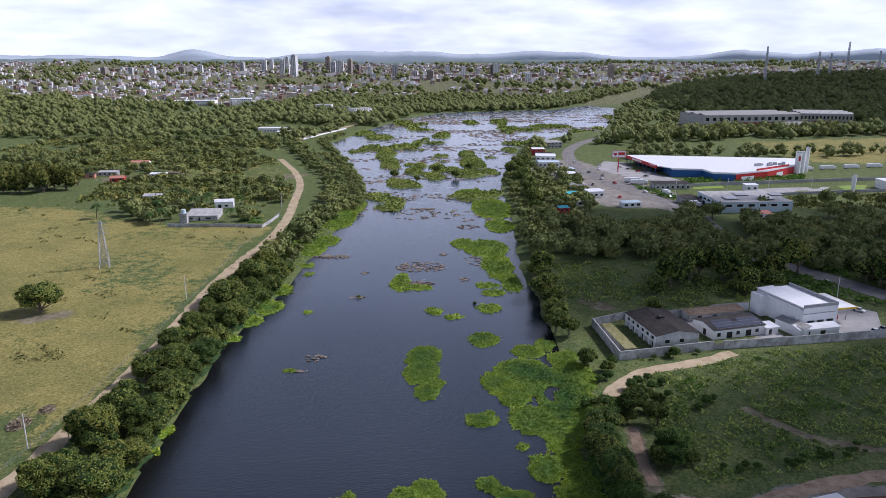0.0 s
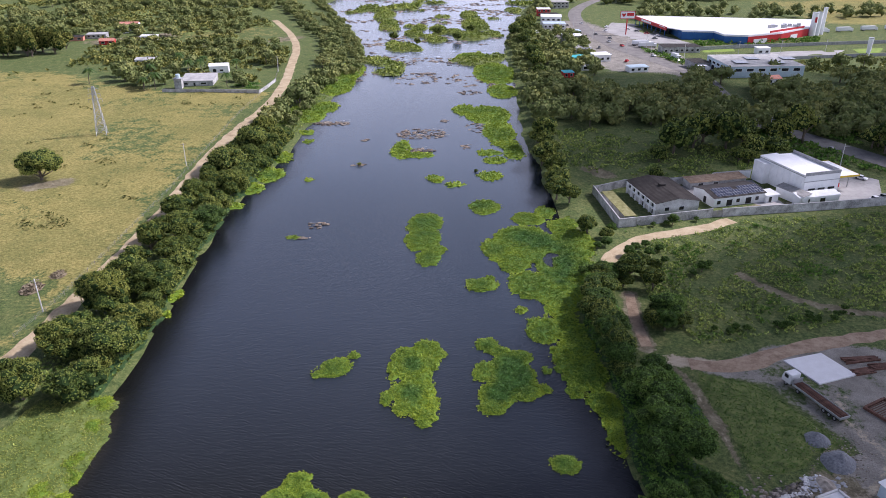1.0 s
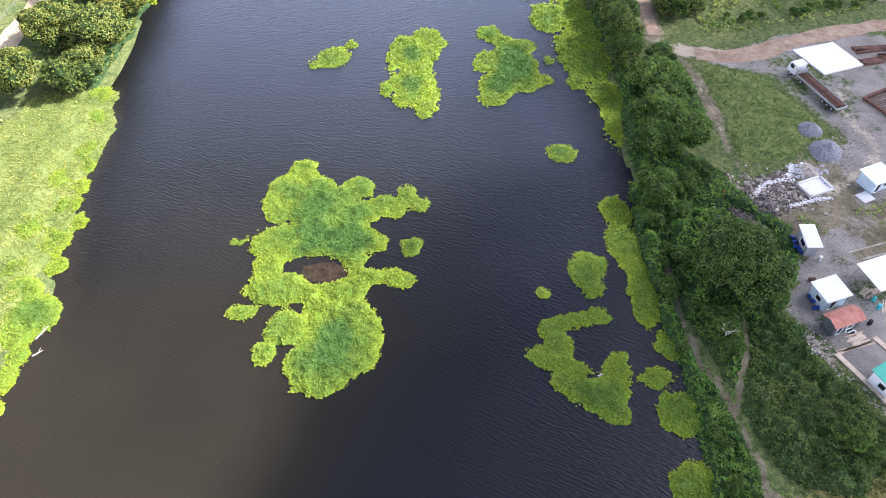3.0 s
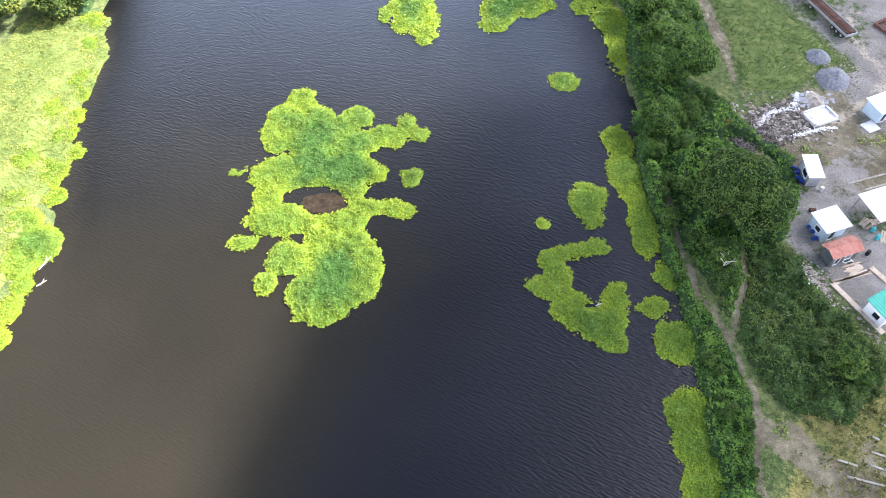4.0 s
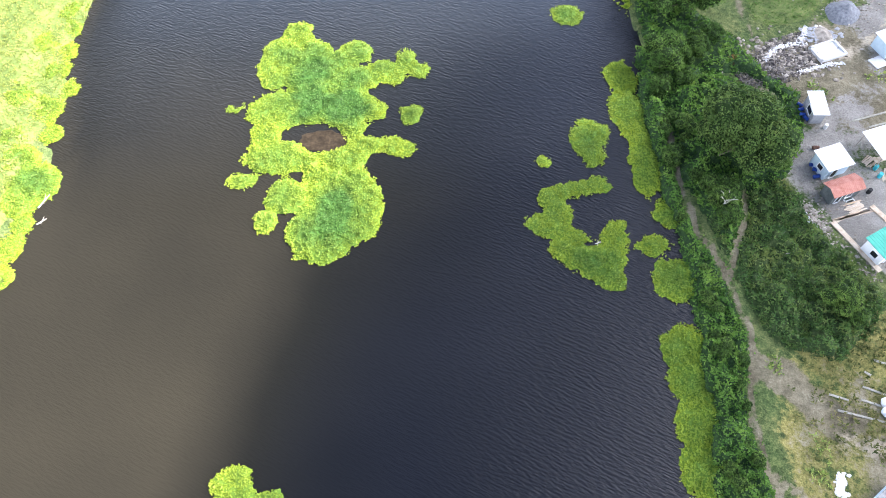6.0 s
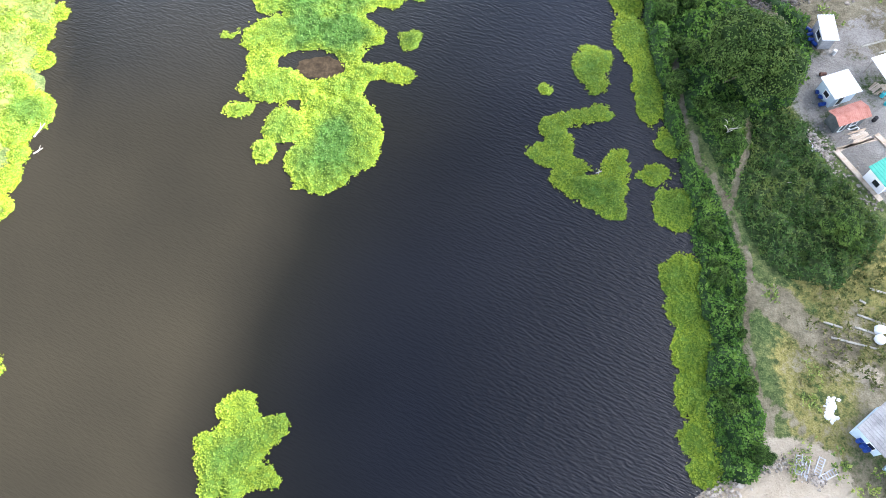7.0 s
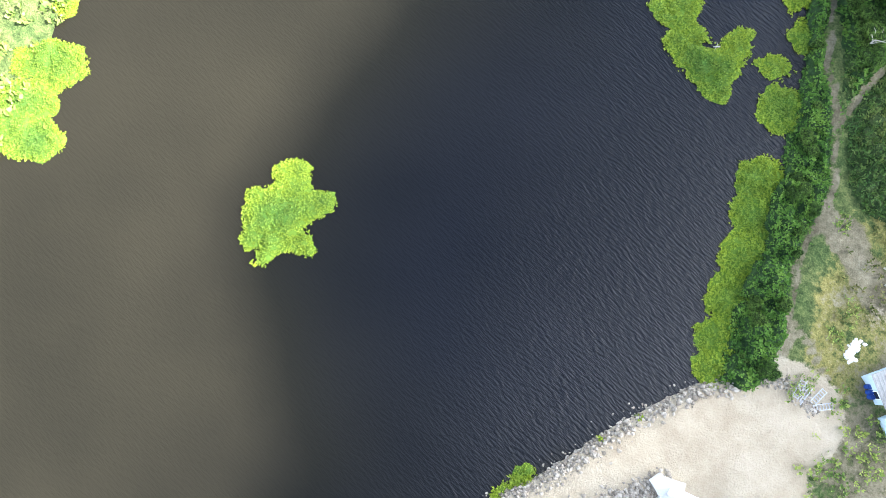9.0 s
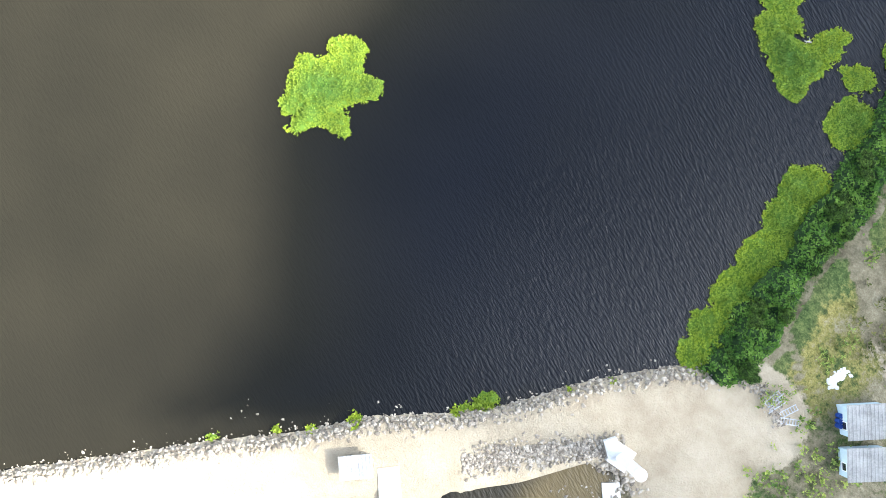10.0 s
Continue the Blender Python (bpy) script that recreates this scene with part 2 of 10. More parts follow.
def water_material():
    m = bpy.data.materials.new("river_water")
    m.use_nodes = True
    n, l = m.node_tree.nodes, m.node_tree.links
    b = n["Principled BSDF"]
    b.inputs["IOR"].default_value = 1.33
    b.inputs["Roughness"].default_value = 0.06
    pos = n.new("ShaderNodeNewGeometry").outputs["Position"]
    a = n.new("ShaderNodeAttribute")
    a.attribute_name = "silt_sun"
    fo = n.new("ShaderNodeAttribute")
    fo.attribute_name = "rapid"
    n1 = n.new("ShaderNodeTexNoise")
    n1.inputs["Scale"].default_value, n1.inputs["Detail"].default_value = 0.03, 5.0
    l.new(pos, n1.inputs["Vector"])
    ma = n.new("ShaderNodeMath")
    ma.operation = "MULTIPLY_ADD"
    l.new(n1.outputs["Fac"], ma.inputs[0])
    ma.inputs[1].default_value = 0.26
    l.new(a.outputs["Fac"], ma.inputs[2])
    r = n.new("ShaderNodeValToRGB")
    e = r.color_ramp.elements
    e.new(0.5)
    e.new(0.6)
    for i, (p, c) in enumerate(((0.12, (0.0060, 0.0068, 0.0092)), (0.45, (0.0085, 0.0082, 0.0058)), (0.72, (0.0328, 0.0285, 0.0182)), (1.0, (0.13, 0.098, 0.045)))):
        e[i].position, e[i].color = min(p, 1), (*c, 1)
    l.new(ma.outputs[0], r.inputs["Fac"])
    # broken white water over the rapids; its pale blue also paints sky reflection
    mp = n.new("ShaderNodeMapping")
    mp.inputs["Scale"].default_value = (0.09, 0.16, 1)
    l.new(pos, mp.inputs["Vector"])
    n2 = n.new("ShaderNodeTexNoise")
    n2.inputs["Scale"].default_value, n2.inputs["Detail"].default_value, n2.inputs["Roughness"].default_value = 1.0, 9.0, 0.7
    l.new(mp.outputs["Vector"], n2.inputs["Vector"])
    fm = n.new("ShaderNodeMath")
    fm.operation = "MULTIPLY"
    l.new(n2.outputs["Fac"], fm.inputs[0])
    l.new(fo.outputs["Fac"], fm.inputs[1])
    fr = n.new("ShaderNodeMapRange")
    fr.inputs["From Min"].default_value, fr.inputs["From Max"].default_value = 0.50, 0.68
    l.new(fm.outputs[0], fr.inputs["Value"])
    mx = n.new("ShaderNodeMix")
    mx.data_type = "RGBA"
    l.new(fr.outputs["Result"], mx.inputs[0])
    # Sky reflection painted into the base colour, bluer and paler upstream.
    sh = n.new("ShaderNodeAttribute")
    sh.attribute_name = "shallow_sheen"
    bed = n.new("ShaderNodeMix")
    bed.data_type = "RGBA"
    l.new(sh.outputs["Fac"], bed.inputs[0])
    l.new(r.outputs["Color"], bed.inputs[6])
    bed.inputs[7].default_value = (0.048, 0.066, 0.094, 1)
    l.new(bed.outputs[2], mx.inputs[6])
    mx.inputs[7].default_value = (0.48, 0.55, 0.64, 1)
    l.new(mx.outputs[2], b.inputs["Base Color"])
    ro = n.new("ShaderNodeMapRange")
    ro.inputs["To Min"].default_value, ro.inputs["To Max"].default_value = 0.035, 0.6
    l.new(fr.outputs["Result"], ro.inputs["Value"])
    l.new(ro.outputs["Result"], b.inputs["Roughness"])
    # wind ripples, steeper across the wind
    m1 = n.new("ShaderNodeMapping")
    m1.inputs["Rotation"].default_value = (0, 0, radians(26))
    l.new(pos, m1.inputs["Vector"])
    m2 = n.new("ShaderNodeMapping")
    m2.inputs["Scale"].default_value = (0.6, 2.2, 1)
    l.new(m1.outputs["Vector"], m2.inputs["Vector"])
    w1 = n.new("ShaderNodeTexNoise")
    w1.inputs["Scale"].default_value, w1.inputs["Detail"].default_value, w1.inputs["Roughness"].default_value = 1.45, 3.0, 0.55
    l.new(m2.outputs["Vector"], w1.inputs["Vector"])
    bp = n.new("ShaderNodeBump")
    wi = n.new("ShaderNodeAttribute")
    wi.attribute_name = "wind"
    l.new(wi.outputs["Fac"], bp.inputs["Strength"])
    bp.inputs["Distance"].default_value = 0.42
    l.new(w1.outputs["Fac"], bp.inputs["Height"])
    l.new(bp.outputs["Normal"], b.inputs["Normal"])
    return m


GROUND = ground_material()
WATER = water_material()
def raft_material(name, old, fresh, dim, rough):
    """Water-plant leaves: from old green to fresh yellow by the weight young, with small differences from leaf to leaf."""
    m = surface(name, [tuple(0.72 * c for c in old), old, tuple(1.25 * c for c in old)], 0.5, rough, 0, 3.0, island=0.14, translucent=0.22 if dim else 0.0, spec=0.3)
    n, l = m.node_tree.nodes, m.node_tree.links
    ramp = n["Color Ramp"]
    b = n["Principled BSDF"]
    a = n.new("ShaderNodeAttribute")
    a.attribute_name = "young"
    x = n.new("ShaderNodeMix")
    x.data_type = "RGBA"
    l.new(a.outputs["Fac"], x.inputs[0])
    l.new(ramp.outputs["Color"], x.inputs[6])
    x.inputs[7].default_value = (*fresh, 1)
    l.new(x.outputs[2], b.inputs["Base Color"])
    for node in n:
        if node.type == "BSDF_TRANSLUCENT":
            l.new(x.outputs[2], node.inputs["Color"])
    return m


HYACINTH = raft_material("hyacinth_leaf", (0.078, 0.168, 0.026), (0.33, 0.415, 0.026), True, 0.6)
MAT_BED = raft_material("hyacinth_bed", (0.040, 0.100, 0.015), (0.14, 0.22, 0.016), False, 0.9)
LEAF = surface("tree_leaf", [(0.065, 0.093, 0.020), (0.143, 0.177, 0.036), (0.255, 0.269, 0.057)], 0.5, 0.6, 0, space="object", island=0.16, random_tint=0.36, translucent=0.15, spec=0.08)
# Near-black core colour paints the deep shade in gaps of the crowns.
GAP_SHADE_CORE = surface("crown_gap_shade", [(0.011, 0.022, 0.007), (0.031, 0.057, 0.014)], 0.9, 0.95, 0.3, space="object", spec=0.08)
LEAF_BANK = surface("bank_tree_leaf", [(0.037, 0.081, 0.016), (0.088, 0.159, 0.031), (0.163, 0.241, 0.047)], 0.5, 0.6, 0, 1.6, space="object", island=0.14, random_tint=0.16, translucent=0.15, spec=0.08)
LEAF_DARK = surface("dark_tree_leaf", [(0.037, 0.071, 0.017), (0.079, 0.131, 0.029), (0.138, 0.189, 0.045)], 0.45, 0.6, 0, 1.6, space="object", island=0.14, translucent=0.12, spec=0.08)
SHRUB_LEAF = surface("shrub_leaf", [(0.043, 0.100, 0.020), (0.109, 0.212, 0.036), (0.212, 0.324, 0.058)], 0.3, 0.65, 0, 1.1, island=0.18, translucent=0.18, spec=0.08)
FAR_LEAF = surface("woodland_leaf", [(0.084, 0.116, 0.038), (0.177, 0.208, 0.067), (0.332, 0.315, 0.103)], 0.075, 0.95, 0.0, 0.012, island=0.16, spec=0.08)
PALM_LEAF = surface("palm_leaf", [(0.03, 0.065, 0.015), (0.075, 0.12, 0.03)], 1.0, 0.5, 0, space="object", island=0.3, spec=0.08)
BARK = surface("bark", [(0.07, 0.055, 0.04), (0.19, 0.16, 0.125)], 1.5, 0.95, 0.05, space="object")
DEADWOOD = surface("bleached_wood", [(0.30, 0.27, 0.23), (0.52, 0.49, 0.44)], 2.0, 0.9, 0.03, space="object")
SANDY = surface("sandy_road", [(0.27, 0.205, 0.118), (0.41, 0.325, 0.20), (0.52, 0.425, 0.285)], 0.25, 0.95, 0.05)
EARTH = surface("earth_track", [(0.169, 0.113, 0.074), (0.290, 0.209, 0.140), (0.399, 0.307, 0.213)], 0.5, 0.95, 0.08)
ASPHALT = surface("asphalt", [(0.120, 0.114, 0.106), (0.185, 0.174, 0.161), (0.249, 0.234, 0.212)], 0.2, 0.9, 0.01)
PAVED = surface("pale_paving", [(0.240, 0.232, 0.221), (0.336, 0.328, 0.316), (0.416, 0.400, 0.385)], 0.12, 0.9, 0.01)
ROCK = surface("rock", [(0.062, 0.048, 0.038), (0.165, 0.130, 0.100), (0.33, 0.27, 0.205)], 0.9, 0.9, 0.06, island=0.4)
RUBBLE = surface("rubble_stone", [(0.162, 0.136, 0.106), (0.286, 0.249, 0.200), (0.459, 0.408, 0.336)], 1.3, 0.95, 0.05, island=0.45)
# Dark beds: shade between shrub and scrub leaves put into the colour.
SHRUB_GAP_SHADE = surface("shrub_gap_shade", [(0.008, 0.022, 0.006), (0.021, 0.049, 0.012), (0.048, 0.093, 0.024)], 1.2, 0.95, 0.2)
SCRUB_GAP_SHADE = surface("scrub_gap_shade", [(0.011, 0.026, 0.007), (0.033, 0.061, 0.015), (0.090, 0.117, 0.038)], 1.0, 0.95, 0.2)
LEAF_LIGHT = surface("pale_tree_leaf", [(0.090, 0.123, 0.025), (0.173, 0.214, 0.043), (0.276, 0.297, 0.071)], 0.5, 0.6, 0, space="object", island=0.16, random_tint=0.30, translucent=0.15, spec=0.08)
FAR_CORE = surface("far_inner_leaf", [(0.063, 0.087, 0.034), (0.139, 0.163, 0.059), (0.229, 0.239, 0.088)], 0.4, 0.95, 0.3, spec=0.08)
WHITE_PAINT = surface("white_wall_paint", [(0.66, 0.67, 0.67), (0.79, 0.80, 0.80), (0.85, 0.85, 0.84)], 0.35, 0.8, 0.01, space="object")
AGED_WALL = surface("weathered_wall", [(0.15, 0.15, 0.145), (0.36, 0.36, 0.35), (0.62, 0.62, 0.61)], 0.35, 0.95, 0.02, space="object")
LIMEWASH = surface("stained_limewash", [(0.27, 0.27, 0.26), (0.52, 0.52, 0.51), (0.70, 0.70, 0.69)], 0.3, 0.95, 0.02, space="object")
OLD_BEAM = surface("weathered_beam", [(0.20, 0.19, 0.145), (0.34, 0.325, 0.26), (0.46, 0.44, 0.37)], 1.4, 0.95, 0.02, 6.0, space="object")
DARK_BOARD = surface("dark_boarding", [(0.045, 0.055, 0.055), (0.085, 0.098, 0.095), (0.14, 0.15, 0.145)], 0.9, 0.9, 0.01, space="object")
GREY_WALL = surface("grey_block_wall", [(0.20, 0.205, 0.21), (0.32, 0.325, 0.33), (0.42, 0.42, 0.42)], 0.6, 0.95, 0.02, space="object")
PALE_BLUE = surface("pale_blue_paint", [(0.42, 0.53, 0.60), (0.54, 0.64, 0.70)], 0.8, 0.8, 0.0, space="object")
WHITE_SHEET = surface("white_roof_sheet", [(0.68, 0.69, 0.70), (0.80, 0.81, 0.82)], 0.3, 0.45, 0.0, space="object", spec=0.5)
DARK_ROOF = surface("dark_fibre_roof", [(0.016, 0.014, 0.013), (0.032, 0.028, 0.026), (0.060, 0.054, 0.049)], 0.4, 0.95, 0.03, space="object")
GREY_ROOF = surface("grey_fibre_roof", [(0.22, 0.22, 0.22), (0.38, 0.375, 0.365), (0.50, 0.49, 0.47)], 0.3, 0.9, 0.02, space="object")
TILE_RED = surface("terracotta_tile", [(0.34, 0.13, 0.09), (0.50, 0.22, 0.16), (0.58, 0.30, 0.23)], 1.2, 0.85, 0.03, space="object")
SOLAR = surface("solar_glass", [(0.012, 0.016, 0.035), (0.022, 0.028, 0.055)], 0.6, 0.15, 0.0, space="object", spec=0.6)
STEEL = surface("galvanised_steel", [(0.34, 0.35, 0.36), (0.50, 0.51, 0.52)], 1.2, 0.5, 0.0, metal=0.6, space="object")
RUST = surface("rusty_steel", [(0.055, 0.030, 0.022), (0.115, 0.058, 0.040), (0.19, 0.105, 0.075)], 2.0, 0.9, 0.02, space="object")
CONCRETE = surface("pale_concrete", [(0.50, 0.49, 0.47), (0.63, 0.62, 0.60), (0.72, 0.71, 0.69)], 0.5, 0.9, 0.01, space="object")
SLAB_WHITE = surface("fresh_concrete", [(0.66, 0.65, 0.64), (0.76, 0.755, 0.75)], 0.5, 0.85, 0.01, space="object")
PLANK = surface("raw_timber", [(0.40, 0.30, 0.20), (0.56, 0.46, 0.34), (0.66, 0.57, 0.45)], 1.5, 0.85, 0.01, space="object", random_tint=0.3)
BLUE_PLASTIC = surface("blue_plastic", [(0.015, 0.04, 0.20), (0.03, 0.08, 0.32)], 2.0, 0.4, 0.0, space="object")
TEAL = surface("teal_paint", [(0.05, 0.38, 0.42), (0.08, 0.48, 0.52)], 1.0, 0.6, 0.0, space="object")
GREEN_SHEET = surface("green_roof_sheet", [(0.04, 0.34, 0.24), (0.07, 0.44, 0.32)], 0.8, 0.5, 0.0, space="object")
RED_PAINT = surface("red_panel", [(0.42, 0.020, 0.024), (0.52, 0.035, 0.035)], 0.2, 0.5, 0.0, space="object")
BLUE_PAINT = surface("blue_panel", [(0.018, 0.085, 0.26), (0.03, 0.12, 0.34)], 0.2, 0.5, 0.0, space="object")
MAROON = surface("maroon_panel", [(0.14, 0.025, 0.035), (0.20, 0.04, 0.05)], 0.2, 0.7, 0.0, space="object")
DARK_GLASS = surface("dark_window_glass", [(0.010, 0.012, 0.015), (0.022, 0.026, 0.03)], 0.6, 0.12, 0.0, space="object", spec=0.6)
DARK_VOID = surface("dark_interior", [(0.02, 0.02, 0.02), (0.045, 0.043, 0.04)], 0.8, 0.9, 0.0, space="object")
RUBBER = surface("black_rubber", [(0.015, 0.015, 0.015), (0.035, 0.034, 0.033)], 3.0, 0.8, 0.0, space="object")
CAR_WHITE = surface("white_car_paint", [(0.70, 0.70, 0.70), (0.78, 0.78, 0.78)], 1.0, 0.3, 0.0, space="object", spec=0.6)
CAR_GREY = surface("grey_car_paint", [(0.10, 0.105, 0.11), (0.17, 0.175, 0.18)], 1.0, 0.3, 0.0, space="object", spec=0.6)
YELLOW = surface("yellow_fascia", [(0.62, 0.42, 0.03), (0.70, 0.50, 0.05)], 1.0, 0.6, 0.0, space="object")
MOSS = surface("mossy_ground", [(0.10, 0.10, 0.035), (0.21, 0.20, 0.075), (0.30, 0.28, 0.15)], 0.7, 0.95, 0.04, space="object")
GRAVEL_DARK = surface("crushed_stone", [(0.10, 0.105, 0.115), (0.19, 0.195, 0.205), (0.28, 0.285, 0.295)], 2.5, 0.95, 0.06)
TARP_GREY = surface("dusty_tarpaulin", [(0.19, 0.187, 0.18), (0.29, 0.285, 0.272), (0.37, 0.362, 0.345)], 0.6, 0.7, 0.03, space="object")
TOWN_WALL = surface("town_walls", [(0.216, 0.144, 0.122), (0.384, 0.336, 0.305), (0.576, 0.564, 0.561), (0.864, 0.864, 0.878)], 0.01, 0.9, 0.0, 0.05, island=0.8)
TOWN_ROOF = surface("town_roofs", [(0.221, 0.111, 0.081), (0.325, 0.176, 0.135), (0.338, 0.319, 0.317), (0.624, 0.611, 0.621)], 0.01, 0.9, 0.0, 0.05, island=0.8)
TOWER_WALL = surface("tower_walls", [(0.42, 0.42, 0.43), (0.62, 0.63, 0.64), (0.74, 0.74, 0.74)], 0.02, 0.85, 0.0, space="object", random_tint=0.5)
TOWER_DARK = surface("tower_brown_walls", [(0.20, 0.17, 0.15), (0.32, 0.27, 0.24)], 0.02, 0.85, 0.0, space="object", random_tint=0.5)
# Distance haze is mixed into the base colour of both far ranges.
HILL_HAZE = surface("hill_haze_tint", [(0.12, 0.16, 0.155), (0.17, 0.215, 0.21), (0.22, 0.265, 0.255)], 0.002, 1.0, 0.0, 0.02, spec=0.0)
MOUNTAIN_HAZE = surface("mountain_haze_tint", [(0.40, 0.46, 0.52), (0.45, 0.51, 0.57)], 0.001, 1.0, 0.0, 0.01, spec=0.0)
FENCE_WOOD = surface("fence_post_wood", [(0.22, 0.19, 0.155), (0.38, 0.34, 0.29)], 2.0, 0.95, 0.0, space="object")

# ---- mesh helpers ----
class Shape:
    """Collects vertices and faces of one mesh."""

    def __init__(self):
        self.v, self.f = [], []

    def add(self, verts, faces, m=None):
        k = len(self.v)
        self.v += [tuple(m @ Vector(p)) for p in verts] if m is not None else [tuple(p) for p in verts]
        self.f += [tuple(i + k for i in f) for f in faces]
        return self

    def box(self, x0, x1, y0, y1, z0, z1, m=None):
        v = [(x, y, z) for z in (z0, z1) for y in (y0, y1) for x in (x0, x1)]
        return self.add(v, [(0, 2, 3, 1), (4, 5, 7, 6), (0, 1, 5, 4), (2, 6, 7, 3), (0, 4, 6, 2), (1, 3, 7, 5)], m)

    def prism(self, poly, z0, z1, m=None):
        n = len(poly)
        v = [(x, y, z0) for x, y in poly] + [(x, y, z1) for x, y in poly]
        f = [tuple(range(n))[::-1], tuple(range(n, 2 * n))] + [(i, (i + 1) % n, n + (i + 1) % n, n + i) for i in range(n)]
        return self.add(v, f, m)

    def tube(self, p0, p1, r0, r1=None, n=8, caps=True):
        p0, p1 = Vector(p0), Vector(p1)
        r1 = r0 if r1 is None else r1
        q = (p1 - p0).to_track_quat("Z", "Y")
        ring = [Vector((math.cos(2 * math.pi * i / n), math.sin(2 * math.pi * i / n), 0)) for i in range(n)]
        v = [p0 + q @ (c * r0) for c in ring] + [p1 + q @ (c * r1) for c in ring]
        f = [(i, (i + 1) % n, n + (i + 1) % n, n + i) for i in range(n)]
        if caps:
            f += [tuple(range(n))[::-1], tuple(range(n, 2 * n))]
        return self.add(v, f)

    def gable(self, w, d, z0, rise, over=0.3, thick=0.12, m=None):
        """Pitched roof slabs with the ridge along y."""
        a, e = w / 2 + over, d / 2 + over
        drop = rise * over / (w / 2)
        for s in (-1, 1):
            top = [(0, -e, z0 + rise), (s * a, -e, z0 - drop), (s * a, e, z0 - drop), (0, e, z0 + rise)]
            v = [(x, y, z) for x, y, z in top] + [(x, y, z - thick) for x, y, z in top]
            self.add(v, [(0, 1, 2, 3), (7, 6, 5, 4), (0, 4, 5, 1), (1, 5, 6, 2), (2, 6, 7, 3), (3, 7, 4, 0)], m)
        return self

    def blob(self, c, r, n=1, rough=0.25, seed=0.0):
        v, f = ICO[n]
        c, r = Vector(c), Vector(r if hasattr(r, "__len__") else (r, r, r))
        out = []
        for p in v:
            k = 1 + rough * noise.noise(p * 1.7 + Vector((seed, seed * 1.3, seed * 0.7)))
            out.append((c.x + p.x * r.x * k, c.y + p.y * r.y * k, c.z + p.z * r.z * k))
        return self.add(out, f)

    def mesh(self, name, smooth=False):
        me = bpy.data.meshes.new(name)
        me.from_pydata(self.v, [], self.f)
        if smooth:
            me.polygons.foreach_set("use_smooth", [True] * len(me.polygons))
        me.update()
        return me


def make_ico():
    out = []
    for n in (1, 2, 3):
        bm = bmesh.new()
        bmesh.ops.create_icosphere(bm, subdivisions=n, radius=1)
        out.append(([v.co.copy() for v in bm.verts], [tuple(v.index for v in f.verts) for f in bm.faces]))
        bm.free()
    return out


ICO = make_ico()
ICO.append(([Vector(p) for p in ((1, 0, 0), (0, 1, 0), (-1, 0, 0), (0, -1, 0), (0, 0, 1), (0, 0, -1))], [(0, 1, 4), (1, 2, 4), (2, 3, 4), (3, 0, 4), (1, 0, 5), (2, 1, 5), (3, 2, 5), (0, 3, 5)]))
LOW = 3


def empty(name, m, label="", category="", group="", kind=""):
    ob = new(name)
    ob.empty_display_size = 0.5
    ob.matrix_world = m
    return tagged(ob, label, category, group, kind)


def part(name, shape, material, parent=None, label="", smooth=False, kind=""):
    """One mesh object, under its thing or part, in that thing's own coordinates."""
    me = shape if isinstance(shape, bpy.types.Mesh) else shape.mesh(name, smooth)
    if not me.materials:
        me.materials.append(material)
    ob = new(name, me)
    ob.parent = parent
    return tagged(ob, label, kind=kind)


def smooth01(a):
    a = np.clip(a, 0, 1)
    return a * a * (3 - 2 * a)


# ---- the lie of the land ----
LEFT_SHORE = [(-400, -70), (-60, -72), (-10, -69), (4, -66), (14, -61.5), (27, -62), (40, -64), (56, -62), (63, -60), (75, -64), (115, -67), (152, -68), (218, -71), (251, -65), (312, -62), (391, -58),
              (457, -50), (530, -58), (606, -74), (700, -100), (797, -126), (963, -101), (1150, -60), (1280, 0), (1354, 200), (1500, 290), (1760, 430), (2000, 560), (2060, 640)]
RIGHT_SHORE = [(-400, 36), (-60, 30), (9, 31), (21, 33), (42, 35), (61, 34), (100, 33), (115, 31), (145, 29), (190, 34), (218, 37), (271, 36), (302, 34), (391, 39),
               (500, 42), (560, 46), (640, 60), (770, 83), (889, 150), (963, 215), (1150, 270), (1354, 320), (1500, 385), (1760, 500), (2000, 620), (2060, 640)]
DAM = [(60, 14), (42, 8), (33.5, 4.3), (26.1, -2.7), (19, -11.1), (13.7, -15.9), (5.2, -22.1), (-1.3, -28.9), (-7.8, -34.1), (-18.3, -43.5), (-28.8, -52.7), (-70, -88)]
NORTH_EDGE = [(36, 10.5), (30, 7.6), (22.9, 0.6), (15.8, -7.8), (10.5, -12.6), (2, -18.8), (-4.5, -25.6), (-11, -30.8), (-21.5, -40.2), (-32, -49.4), (-75, -87)]


def poly_distance(x, y, pts):
    """Distance to a polyline, and the share along it."""
    best = np.full(np.shape(x), 1e9)
    for (ax, ay), (bx, by) in zip(pts[:-1], pts[1:]):
        dx, dy = bx - ax, by - ay
        s = np.clip(((x - ax) * dx + (y - ay) * dy) / (dx * dx + dy * dy), 0, 1)
        best = np.minimum(best, np.hypot(x - ax - s * dx, y - ay - s * dy))
    return best


def wobble(x, y, k=1.0):
    return (np.sin(0.31 * k * x + 1.7 * np.sin(0.17 * k * y)) + np.sin(0.27 * k * y + 1.3 * np.sin(0.23 * k * x + 1)) + 0.6 * np.sin(0.71 * k * x + 0.9) * np.sin(0.63 * k * y)) / 2.6


